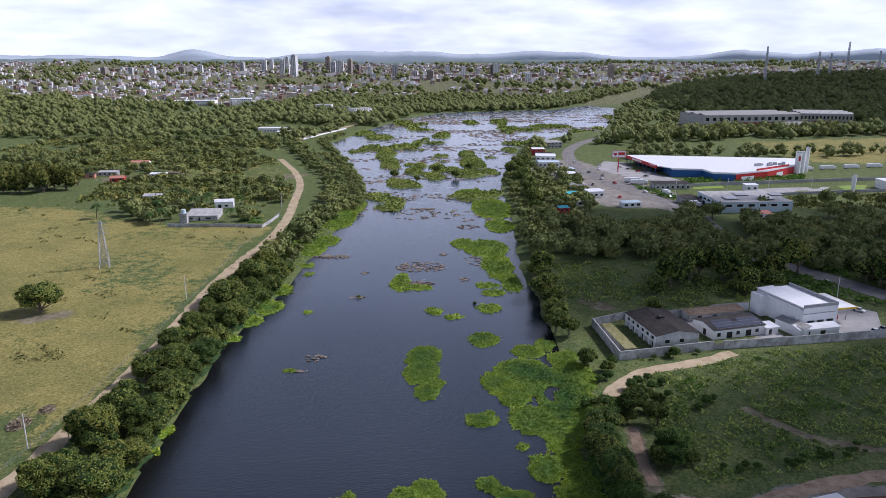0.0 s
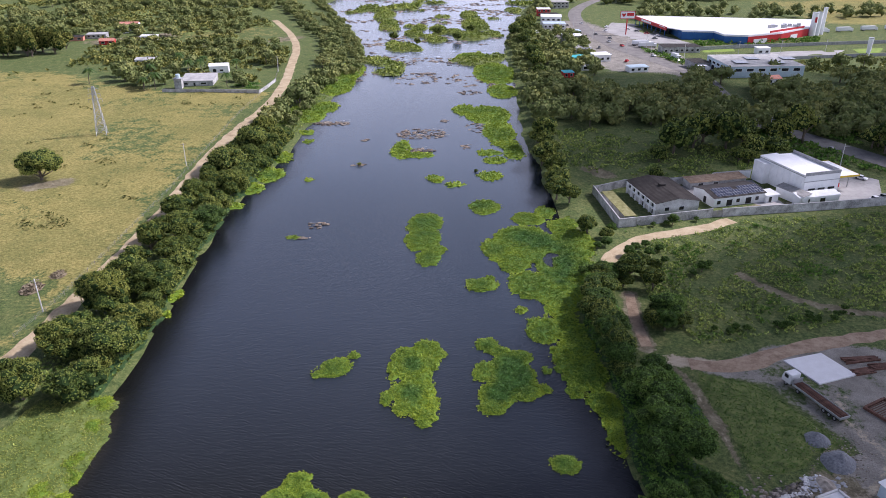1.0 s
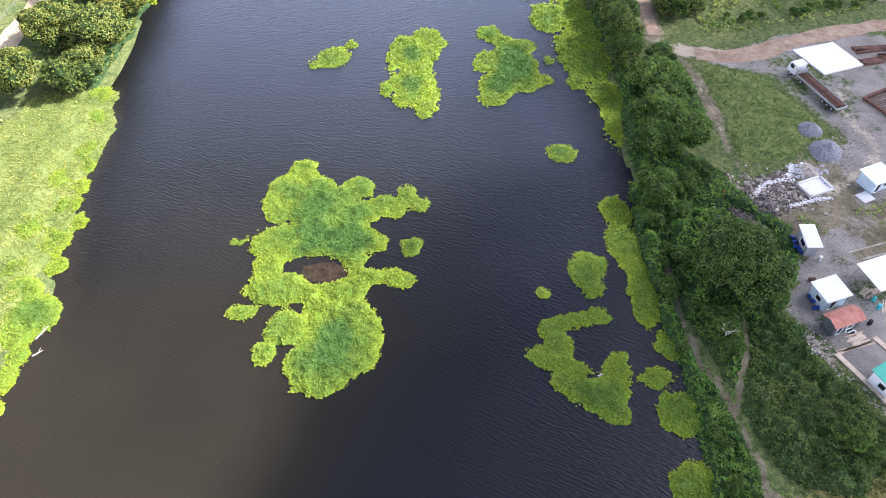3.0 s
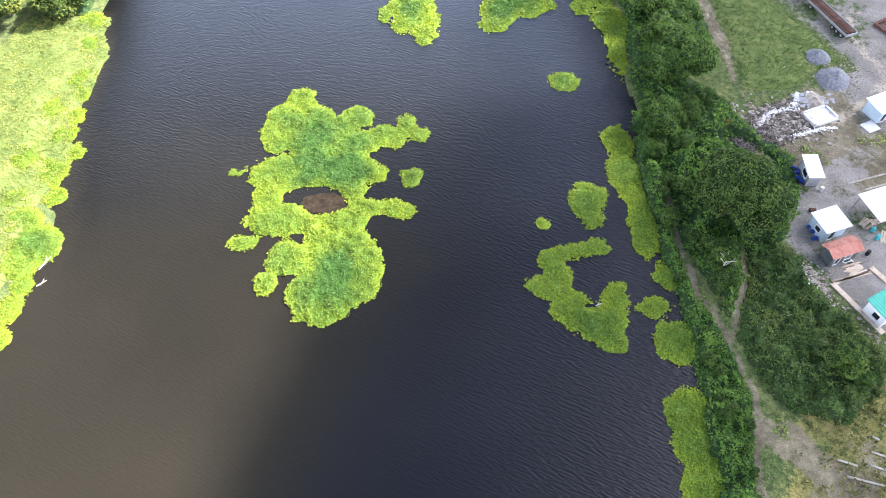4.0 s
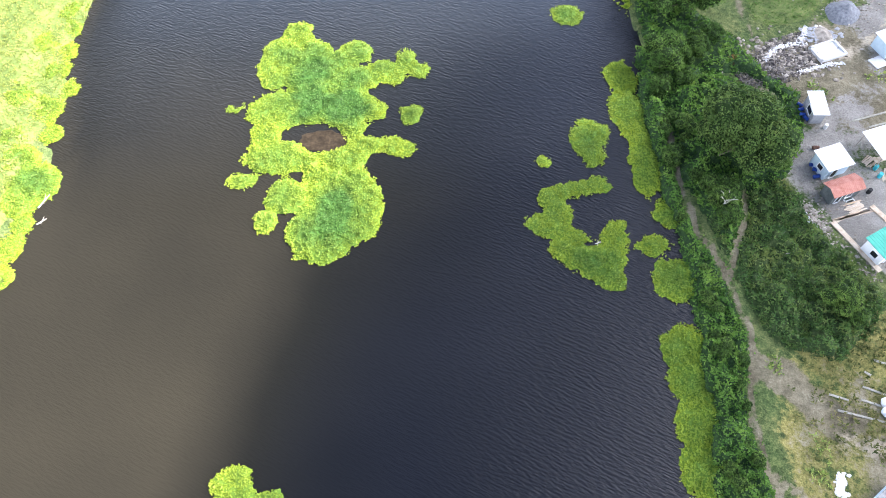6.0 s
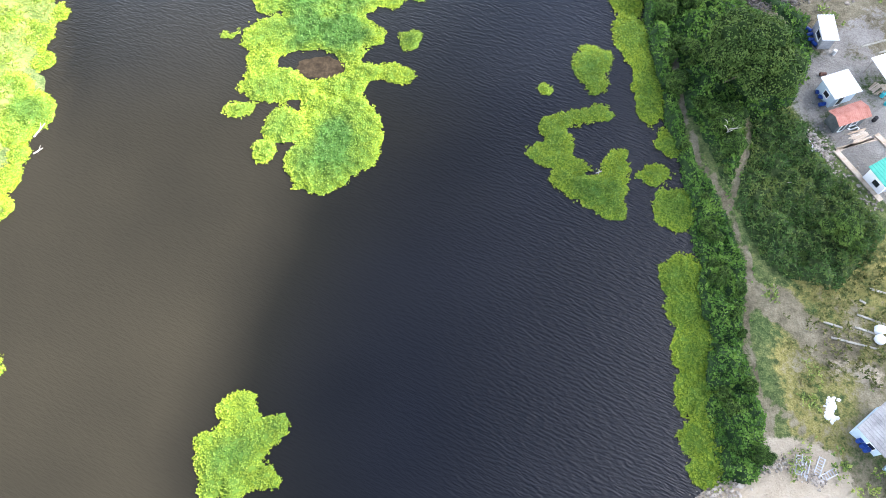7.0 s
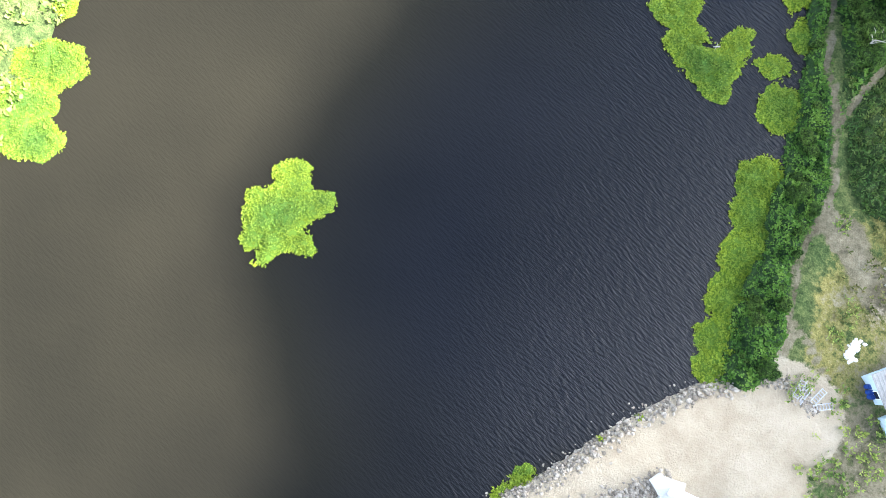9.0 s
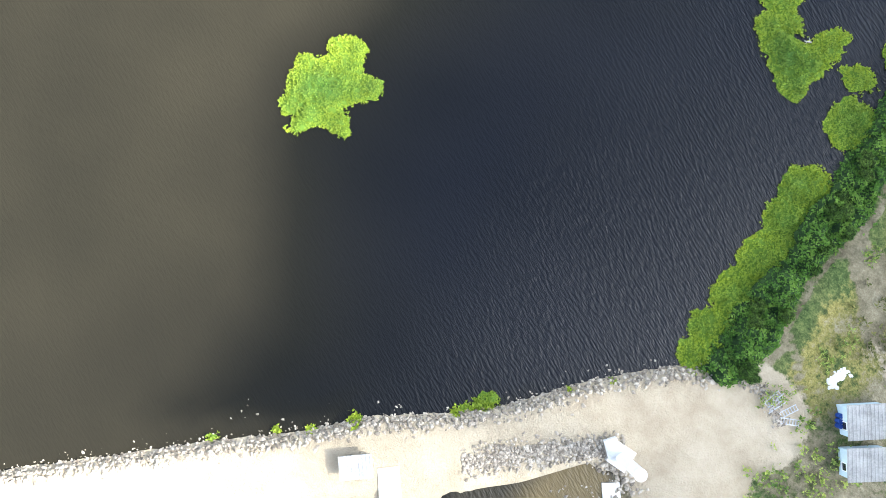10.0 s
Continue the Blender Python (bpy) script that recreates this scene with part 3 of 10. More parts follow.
def river_depth(x, y):
    """Metres inside the river from its nearer shore; negative on land."""
    yl, xl = zip(*LEFT_SHORE)
    yr, xr = zip(*RIGHT_SHORE)
    a = np.minimum(x - np.interp(y, yl, xl), np.interp(y, yr, xr) - x) + 1.2 * wobble(x, y, 0.8)
    a = np.where(y > 2060, -50.0, a)
    ex, ey = zip(*NORTH_EDGE[::-1])
    south = (y - np.interp(x, ex, ey)) * 0.70          # negative on the causeway and behind it
    a = np.minimum(a, south + 0.25 * wobble(x, y, 3.0))
    pond = 5.2 - np.hypot(((x - 23.8) * 0.76 + (y + 14.6) * 0.65) / 1.9, ((y + 14.6) * 0.76 - (x - 23.8) * 0.65) / 0.85) + 0.7 * wobble(x, y, 2.0)
    return np.where(south < -4, np.maximum(pond, -9), np.minimum(a, 400))


def height(x, y):
    x, y = np.asarray(x, float), np.asarray(y, float)
    d = river_depth(x, y)
    land = 0.15 + 0.95 * smooth01(-d / 7) + 0.22 * wobble(x, y, 0.25) * smooth01(-d / 10)
    bed = -0.25 - 1.6 * smooth01(d / 9)
    z = np.where(d > 0, np.maximum(-0.35 - 0.2 * d, bed), np.minimum(-0.35 + 0.30 * -d + 0.35, land))
    dam = poly_distance(x, y, DAM)
    z = np.maximum(z, 1.4 - 2.2 * smooth01((dam - 3.5) / 2.2) - np.where(dam > 9, 9, 0))
    far = smooth01((y - 1350) / 2600)
    z = z + np.where(d > 0, 0, 1) * (48 * far + 10 * wobble(x, y, 0.02) * smooth01((y - 1200) / 1200))
    z = z + 46 * np.exp(-((x - 1050) / 420) ** 2 - ((y - 1850) / 330) ** 2) + 16 * np.exp(-((x - 620) / 200) ** 2 - ((y - 1500) / 170) ** 2)
    z = z + 14 * np.exp(-((x + 900) / 450) ** 2 - ((y - 1100) / 400) ** 2)
    z = z + 22 * smooth01((np.hypot(x, y) - 3600) / 900) * (0.85 + 0.35 * wobble(x, y, 0.006) + 0.2 * wobble(x, y, 0.025)) * (y > 0)
    return z


def hz(x, y):
    return float(height(np.array([x]), np.array([y]))[0])


def steps(*runs):
    """Grid lines: runs of (to, spacing), growing evenly from one spacing to the next."""
    out = [runs[0][0]]
    last = runs[0][1]
    for end, s in runs[1:]:
        span = end - out[-1]
        n = max(2, int(round(span / ((last + s) / 2))))
        w = np.linspace(last, s, n)
        w *= span / w.sum()
        out += list(out[-1] + np.cumsum(w))
        last = s
    return np.array(out)


YARD = [(53, 60), (63, 45), (80, 50), (120, 60), (130, 128), (92, 137), (74, 137), (62, 131), (54, 131), (55, 126), (66, 122), (72, 110), (76, 101), (64, 98), (52, 91), (49, 84), (58, 82), (52, 66)]
TRACKS = {
    "left_road": ([(-96, 110), (-93.8, 143), (-92, 167), (-91, 196), (-91.5, 223), (-93.5, 265), (-93, 311), (-88, 353), (-90, 406), (-97, 460), (-104, 521), (-120, 580), (-133, 616), (-150, 660)], 2.7),
    "gate_track": ([(91, 208.5), (86, 205.5), (80, 202), (69, 198.6), (60, 195.3), (52, 188.7), (45.5, 180), (44.5, 171)], 2.2),
    "bank_cut": ([(47.6, 161), (46.7, 155), (45.8, 146), (45.6, 136)], 1.3),
    "yard_cut": ([(47, 131), (50.6, 125), (51.2, 118), (52, 110.5), (52.4, 104), (52.5, 99), (53.1, 94), (54.4, 88.6)], 0.75),
    "meadow_track": ([(80, 171), (84.8, 163), (88.6, 158), (94.3, 154.3), (100, 151.6), (107, 150.2), (125, 147)], 1.4),
    "yard_road": ([(53, 129), (62, 128), (72, 132.5), (84, 137), (101, 141.3), (125, 145)], 2.1),
    "shore_path": ([(35.6, 74), (36, 63), (36.5, 59), (37, 53.6), (38.4, 51.3), (39.6, 46.5), (41.2, 38), (40.6, 33.4), (39.5, 29.7), (38.9, 26), (39.3, 23.3), (39.6, 19.5), (40.0, 17), (39.3, 13)], 0.5),
    "fork_path": ([(40.0, 46), (41.8, 51.3), (43.6, 54.9), (44.7, 58.3), (45.1, 61.4)], 0.5),
    "yard_path": ([(40.2, 19.2), (42.7, 16.9), (44.5, 14.4), (46.9, 11.9)], 0.45),
    "causeway": (DAM[1:], 3.1),
}


def inside(x, y, poly):
    x, y = np.asarray(x, float), np.asarray(y, float)
    res = np.zeros(x.shape, bool)
    for (ax, ay), (bx, by) in zip(poly, poly[1:] + poly[:1]):
        cross = ((ay > y) != (by > y)) & (x < (bx - ax) * (y - ay) / ((by - ay) if by != ay else 1e-9) + ax)
        res ^= cross
    return res


def soft_inside(x, y, poly, soft=2.0):
    d = poly_distance(x, y, poly + poly[:1])
    return 0.5 + np.clip(np.where(inside(x, y, poly), d, -d) / (2 * soft), -0.5, 0.5)


def near(x, y, pts, w, soft=1.0):
    return np.clip(0.5 - (poly_distance(x, y, pts) - w) / (2 * soft), 0, 1)


def build_ground():
    gx = steps((-5200, 400), (-700, 40), (-240, 6), (-130, 2.2), (-58, 2.0), (-40, 2.0), (-34, 1.1), (30, 0.85), (66, 0.85), (72, 1.2), (108, 1.0), (150, 2.5), (420, 7), (900, 25), (5200, 260))
    gy = steps((-5200, 500), (-500, 80), (-70, 2.5), (-50, 1.2), (4, 0.95), (130, 0.95), (135, 1.4), (175, 1.2), (330, 2.6), (700, 6), (1500, 16), (2600, 40), (5200, 90))
    X, Y = np.meshgrid(gx, gy)
    Z = height(X, Y)
    ny, nx = X.shape
    v = np.stack([X, Y, Z], -1).reshape(-1, 3)
    i = (np.arange(ny - 1)[:, None] * nx + np.arange(nx - 1)[None]).reshape(-1)
    f = np.stack([i, i + 1, i + nx + 1, i + nx], -1)
    me = bpy.data.meshes.new("ground")
    me.from_pydata(v.tolist(), [], f.tolist())
    me.polygons.foreach_set("use_smooth", [True] * len(me.polygons))
    x, y = v[:, 0], v[:, 1]
    dry = np.maximum.reduce([
        soft_inside(x, y, [(-96, 60), (-95, 240), (-97, 330), (-93, 384), (-150, 386), (-235, 440), (-420, 440), (-420, 60)], 5),
        1.2 * soft_inside(x, y, [(330, 640), (600, 640), (700, 900), (330, 800)], 20),
        0.9 * soft_inside(x, y, [(41.5, 10), (46, 10), (64, 14), (62, 44), (48, 38), (41.5, 34)], 2),
        0.45 * soft_inside(x, y, [(-150, 500), (-110, 470), (-100, 560), (-160, 640), (-260, 560)], 15)])
    worn = 0.55 + 0.45 * wobble(x, y, 1.1) + 0.3 * wobble(x, y, 2.9)
    dry = dry * (1.0 - 0.30 * smooth01(0.5 + 1.3 * wobble(x, y, 0.11)) - 0.25 * smooth01(0.4 + 1.4 * wobble(x + 40, y, 0.34))) * (1 - 0.6 * soft_inside(x, y, [(-97, 100), (-101, 168), (-140, 178), (-260, 186), (-420, 190), (-420, 60)], 5))
    dirt = np.maximum.reduce([
        near(x, y, TRACKS["shore_path"][0], 0.32 + 0.26 * worn, 0.40),
        near(x, y, TRACKS["fork_path"][0], 0.28 + 0.28 * worn, 0.40),
        0.9 * near(x, y, TRACKS["yard_path"][0], 0.30 + 0.3 * worn, 0.5),
        0.9 * near(x, y, TRACKS["yard_cut"][0], 0.45 + 0.55 * worn, 0.8), 0.9 * near(x, y, TRACKS["bank_cut"][0], 1.8 + 0.6 * worn, 1.2),
        1.0 * near(x, y, TRACKS["meadow_track"][0], 0.9 + 1.0 * worn, 1.3),
        near(x, y, [(40.7, 34), (42.5, 32), (45, 29.6), (47.5, 27), (49.5, 24.5)], 1.0 + 0.7 * worn, 1.0),
        0.85 * soft_inside(x, y, [(48, 84), (56, 92.5), (63, 95), (70, 93.5), (69, 87), (62.5, 85.5), (55, 81), (50, 80.5)], 1.6),
        0.8 * near(x, y, [(51.2, 121), (51.6, 114), (52.2, 108)], 1.3 + 0.6 * worn, 1.0),
        near(x, y, [(44.5, 33), (47, 29), (52, 26)], 1.6, 1.2),
        0.42 * soft_inside(x, y, [(42, 20), (43, 30), (50, 36), (60, 33), (72, 30), (60, 14), (46, 11)], 2.5),
        0.6 * soft_inside(x, y, [(41, 8), (46, 11), (50, 20), (56, 30), (70, 32), (90, 0), (60, -40), (34, -22), (30, -12), (36, -8), (44, -6)], 2.5),
        1.0 * soft_inside(x, y, [(54, 80), (58, 72), (74, 71), (90, 76), (88, 92), (64, 97)], 3),
        0.75 * near(x, y, [(36, 66), (36.3, 74), (38, 80)], 0.8, 0.8),
        0.8 * near(x, y, [(52, 86), (56, 88), (62, 89), (70, 86)], 4, 2),
        0.7 * near(x, y, [(66, 80), (75, 79), (90, 83)], 3.5, 2),
        0.8 * near(x, y, [(-146, 239), (-138, 243)], 5, 2.5),
        0.6 * near(x, y, [(100, 220), (150, 232)], 2, 2),
        0.7 * near(x, y, [(-255, 545), (-215, 580)], 12, 6),
        0.7 * near(x, y, [(-125, 555), (-115, 565)], 10, 5),
        near(x, y, [(60, 252), (56, 258)], 4, 2),
        soft_inside(x, y, [(-400, -90), (0, -24), (36, -4), (60, -20), (60, -60), (0, -400), (-400, -400)], 4)])
    gravel = np.maximum.reduce([soft_inside(x, y, YARD, 1.6) * (0.74 + 0.45 * wobble(x, y, 0.7)) - 0.6 * soft_inside(x, y, [(46, 79), (56, 78), (71, 84), (72, 96), (63, 98), (50, 92)], 2) - 0.55 * soft_inside(x, y, [(56, 73), (74, 72), (90, 76), (86, 88), (72, 85), (58, 82)], 2), 0.9 * near(x, y, [(60, 72), (63, 76), (68, 77)], 1.4, 1)])
    dirt = np.maximum(dirt, 0.50 * smooth01((y - 1350) / 200))
    gravel = np.maximum.reduce([gravel, 0.85 * near(x, y, [(150, 432), (144, 455), (132, 488), (119, 534), (113, 590), (111, 645)], 13, 5), 0.9 * soft_inside(x, y, [(100, 440), (152, 432), (168, 450), (152, 520), (138, 600), (122, 664), (102, 656), (104, 560)], 6), 0.7 * soft_inside(x, y, [(78, 455), (116, 455), (114, 480), (100, 560), (104, 650), (84, 650), (78, 600), (84, 560), (92, 490)], 5)])
    sand = np.maximum.reduce([
        soft_inside(x, y, [(31, 8), (37, 11), (42, 10.5), (46, 4), (48, -6), (42, -16), (34, -8), (27, -3), (22, 0)], 1.6),
        0.45 * near(x, y, [(50, 23.5), (54, 22), (58, 20.5)], 2.3, 2.0), 0.9 * near(x, y, [(47, 131), (53, 130), (59, 129)], 2.2, 1.5),
        near(x, y, TRACKS["causeway"][0], 6.6, 1.0),
        0.62 * near(x, y, TRACKS["yard_cut"][0], 0.25, 0.4),
        0.47 * near(x, y, [(67.8, 89.0), (73.5, 92.3), (78.2, 96.5), (80.3, 101.4), (78.8, 106.1), (77.3, 112), (80.5, 118)], 1.7, 1.0),
        0.9 * near(x, y, [(6, -26), (-6, -38), (-30, -60)], 7, 3)])
    for key, val in (("dry", dry), ("dirt", dirt), ("gravel", gravel), ("sand", sand)):
        me.attributes.new(key, "FLOAT", "POINT").data.foreach_set("value", val.astype(np.float32))
    me.materials.append(GROUND)
    tagged(new("ground", me), "grassy river plain with dry pasture, dirt and gravel patches", "ground", kind="structure")


def build_water():
    gx = steps((-160, 8), (-70, 2.0), (45, 2.0), (160, 8), (700, 30))
    gy = steps((-90, 3), (130, 3), (500, 8), (2090, 30))
    X, Y = np.meshgrid(gx, gy)
    ny, nx = X.shape
    v = np.stack([X, Y, 0 * X], -1).reshape(-1, 3)
    i = (np.arange(ny - 1)[:, None] * nx + np.arange(nx - 1)[None]).reshape(-1)
    f = np.stack([i, i + 1, i + nx + 1, i + nx], -1)
    me = bpy.data.meshes.new("water")
    me.from_pydata(v.tolist(), [], f.tolist())
    x, y = v[:, 0], v[:, 1]
    # Brown silt, faded at the cloud shadow line: sun and shade put into colour.
    silt_sun = np.interp(y, (-60, 25, 55, 85, 130, 260), (0.76, 0.72, 0.58, 0.44, 0.26, 0.08)) * (1 - 0.95 * smooth01((x + 44 + 9 * smooth01((66 - y) / 40) * smooth01((y + 4) / 20) - 0.30 * np.clip(y, -40, 120) - 17 * smooth01((8 - y) / 30)) / 46)) + 0.35 * smooth01(1 - np.abs(river_depth(x, y)) / 5) * (y < 120) * (x < 0)
    silt_sun = np.minimum(silt_sun, 0.60)
    pond = smooth01((13 - np.hypot(x - 23.8, y + 14.6)) / 4)
    silt_sun = np.maximum(silt_sun, pond * (0.7 + 0.6 * smooth01((x - 20) / 8)))
    rapid = smooth01((y - 300) / 190) * (0.92 + 0.12 * smooth01((y - 700) / 350))
    wind = 0.18 + 0.27 * smooth01((x + 12) / 26) + 0.45 * smooth01((y - 45) / 50) * (1 - smooth01((x + 12) / 26))
    wind = wind * np.interp(y, (40, 90, 240), (1.0, 0.72, 0.2))
    # The last weight paints sky reflection, growing upstream and weaker at the shores.
    for key, val in (("silt_sun", 0.75 * silt_sun), ("rapid", rapid), ("wind", wind), ("shallow_sheen", np.interp(y, (60, 90, 120, 150, 200, 260, 390), (0, 0.08, 0.28, 0.48, 0.60, 0.75, 1.0)) * smooth01((river_depth(x, y) + 1) / 14) + 0.25 * smooth01((y - 200) / 100))):
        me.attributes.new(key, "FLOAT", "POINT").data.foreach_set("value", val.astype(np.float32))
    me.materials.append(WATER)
    tagged(new("water", me), "dark slow river water with wind ripples, silty shallows, painted sun tone and sky sheen", "river", kind="structure")


build_ground()
build_water()


def ribbon(name, pts, half, material, label, lift=0.07, category="road", edge=0.35, step=2.0, smooth_passes=2):
    """A road laid over the ground along a line, with uneven edges."""
    p = [Vector(q) for q in pts]
    for _ in range(smooth_passes):
        q = [p[0]]
        for a, b in zip(p[:-1], p[1:]):
            q += [a.lerp(b, 0.25), a.lerp(b, 0.75)]
        p = q + [p[-1]]
    line = [p[0]]
    for a, b in zip(p[:-1], p[1:]):
        n = max(1, int((b - a).length / step))
        line += [a.lerp(b, (k + 1) / n) for k in range(n)]
    s = Shape()
    cross = (-1, -0.62, -0.2, 0.2, 0.62, 1)
    rows = []
    for k, c in enumerate(line):
        t = (line[min(k + 1, len(line) - 1)] - line[max(k - 1, 0)]).normalized()
        nrm = Vector((-t.y, t.x))
        row = []
        for u in cross:
            w = half * u
            if abs(u) == 1:
                w += u * edge * half * noise.noise(Vector((k * 0.45, u * 7, half * 13)))
            q = c + nrm * w
            row.append((q.x, q.y, hz(q.x, q.y) + lift - (0.05 if abs(u) == 1 else 0)))
        rows.append(row)
    v = [q for r in rows for q in r]
    m = len(cross)
    f = [(i * m + j + 1, i * m + j, (i + 1) * m + j, (i + 1) * m + j + 1) for i in range(len(rows) - 1) for j in range(m - 1)]
    s.add(v, f)
    return tagged(part(name, s, material, smooth=True), label, category, kind="structure")


ribbon("road_river", *TRACKS["left_road"], SANDY, "pale sandy dirt road beside the river pasture")
ribbon("road_gate", *TRACKS["gate_track"], SANDY, "pale dirt track leading to the compound gate")
ribbon("road_bank_cut", *TRACKS["bank_cut"], EARTH, "eroded reddish earth track down the bank")
ribbon("road_yard", *TRACKS["yard_road"], EARTH, "sandy access road into the works yard", edge=0.5)
HIGHWAY = [(190, 235), (176, 258), (166, 282), (152, 307), (143, 330), (146, 380), (152, 425), (146, 453), (134, 487), (122, 534), (117, 590), (115, 640), (124, 722), (150, 790), (186, 856), (280, 980), (420, 1080)]
ribbon("road_highway", HIGHWAY, 6.0, ASPHALT, "grey asphalt highway past the store", edge=0.05, step=5, lift=0.15)

# ---- plants ----
def quad_mesh(name, quads, material):
    """One mesh from an array of separate four-cornered leaves, n x 4 x 3."""
    q = np.ascontiguousarray(quads, np.float32).reshape(-1, 4, 3)
    n = len(q)
    me = bpy.data.meshes.new(name)
    me.vertices.add(4 * n)
    me.vertices.foreach_set("co", q.reshape(-1))
    me.loops.add(4 * n)
    me.loops.foreach_set("vertex_index", np.arange(4 * n, dtype=np.int32))
    me.polygons.add(n)
    me.polygons.foreach_set("loop_start", np.arange(0, 4 * n, 4, dtype=np.int32))
    me.update(calc_edges=True)
    me.validate()
    me.materials.append(material)
    return me


def leaf_quads(base, out, length, width, rng, curl=0.35, face=None, loose=0.65):
    """Leaves from base points along the directions out: kite shapes with a drooping tip, turned to face a direction."""
    n = len(base)
    out = out / np.linalg.norm(out, axis=1, keepdims=True)
    face = np.array([0, 0, 1.0]) if face is None else face
    side = np.cross(out, face + loose * rng.normal(size=(n, 3)))
    side /= np.linalg.norm(side, axis=1, keepdims=True) + 1e-9
    L, W = length[:, None], width[:, None]
    up = np.cross(side, out)
    a = base
    b = base + out * L * 0.55 + side * W * 0.5 - up * W * 0.1
    c = base + out * L - up * L * curl * 0.4
    d = base + out * L * 0.55 - side * W * 0.5 - up * W * 0.1
    return np.stack([a, b, c, d], 1)


def lobe_field(x, y, lobes, rot, blend=1.0):
    """Metres inside the union of the lobes, about."""
    c, s = math.cos(radians(rot)), math.sin(radians(rot))
    best = np.full(np.shape(x), -99.0)
    for cx, cy, rx, ry in lobes:
        u, v = (x - cx) * c + (y - cy) * s, -(x - cx) * s + (y - cy) * c
        f = (1 - np.hypot(u / rx, v / ry)) * min(rx, ry)
        h = np.clip(0.5 + 0.5 * (f - best) / blend, 0, 1)
        best = best + (f - best) * h + blend * h * (1 - h)
    return best


def leafy_mat(name, mask, bounds, grid, tuft, label, material=None, bed=None, tall=0.45, lump=0.3, leaf=(0.34, 0.26), per=4, seed=1, category="plants", group="", kind="", floor=None, upright=0.5, edge=0.16, drop=0.0, young=None, clump=2.4):
    """A mat of low plants: a lumpy bed and many tufts of leaves standing in it."""
    rng = np.random.default_rng(seed)
    x0, x1, y0, y1 = bounds
    gx, gy = np.arange(x0, x1 + grid, grid), np.arange(y0, y1 + grid, grid)
    X, Y = np.meshgrid(gx, gy)
    M = mask(X, Y)
    base = (lambda a, b: 0 * a) if floor is None else floor

    def top(x, y, f):
        return base(x, y) + tall * np.clip(f / (2.2 * tall + 0.5), 0, 1) ** 0.6 + lump * 2.0 * np.maximum(0, vnoise(x, y, clump, seed) - 0.42) * np.clip(f, 0, 1) + lump * (vnoise(x, y, clump * 0.37, seed + 5) - 0.45) * np.clip(f, 0, 1)

    Z = base(X, Y) + (top(X, Y, M) - base(X, Y)) * 0.75 - 0.05 - drop
    Z = np.where(M < 0.05, base(X, Y) - 0.12, Z)
    ny, nx = X.shape
    keep = (M[:-1, :-1] > -0.1) | (M[1:, :-1] > -0.1) | (M[:-1, 1:] > -0.1) | (M[1:, 1:] > -0.1)
    jy, jx = np.nonzero(keep)
    i = jy * nx + jx
    faces = np.stack([i, i + 1, i + nx + 1, i + nx], -1)
    used, inv = np.unique(faces, return_inverse=True)
    v = np.stack([X, Y, Z], -1).reshape(-1, 3)[used]
    me = bpy.data.meshes.new("bed")
    me.from_pydata(v.tolist(), [], inv.reshape(-1, 4).tolist())
    me.polygons.foreach_set("use_smooth", [True] * len(me.polygons))
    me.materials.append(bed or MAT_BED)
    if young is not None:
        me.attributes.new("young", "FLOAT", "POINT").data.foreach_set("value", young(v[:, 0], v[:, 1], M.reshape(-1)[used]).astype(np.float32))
    n = int((x1 - x0) * (y1 - y0) / tuft ** 2)
    px, py = rng.uniform(x0, x1, n), rng.uniform(y0, y1, n)
    f = mask(px, py) + rng.normal(0, edge, n)
    ok = f > 0
    px, py, f = px[ok], py[ok], f[ok]
    pz = base(px, py) + (top(px, py, np.maximum(f, 0)) - base(px, py)) * 0.8
    n = len(px)
    ang = rng.uniform(0, 6.283, (n, per))
    rise = rng.uniform(0.1, 1.1, (n, per)) * upright * 2
    out = np.stack([np.cos(ang), np.sin(ang), rise], -1).reshape(-1, 3)
    big = rng.uniform(0.6, 1.35, (n, 1))
    b = np.repeat(np.stack([px, py, pz], -1), per, 0) + rng.normal(0, 0.05, (n * per, 3)) * tuft
    ln = (leaf[0] * big * rng.uniform(0.7, 1.3, (n, per))).reshape(-1)
    wd = (leaf[1] * big * rng.uniform(0.7, 1.3, (n, per))).reshape(-1)
    e = 0.35 * clump * 0.37
    ff = np.maximum(f, 0)
    slope = np.stack([top(px - e, py, ff) - top(px + e, py, ff), top(px, py - e, ff) - top(px, py + e, ff), np.full(n, 2 * e)], -1)
    slope /= np.linalg.norm(slope, axis=1, keepdims=True)
    q = leaf_quads(b, out, ln, wd, rng, face=np.repeat(slope, per, 0))
    cx, cy = float(px.mean()) if n else (x0 + x1) / 2, float(py.mean()) if n else (y0 + y1) / 2
    z0 = float(np.min(base(np.array([cx]), np.array([cy]))))
    ob = empty(name, pose(cx, cy, z0), label, category, group, kind)
    shift = np.array([cx, cy, z0])
    q = q - shift
    me.transform(Matrix.Translation((-cx, -cy, -z0)))
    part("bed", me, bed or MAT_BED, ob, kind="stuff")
    blades = quad_mesh("leaves", q, material or HYACINTH)
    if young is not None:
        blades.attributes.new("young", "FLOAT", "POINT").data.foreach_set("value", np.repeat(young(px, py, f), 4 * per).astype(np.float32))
    part("leaves", blades, material or HYACINTH, ob, kind="stuff")
    return ob


ISLAND_COUNT = [0]


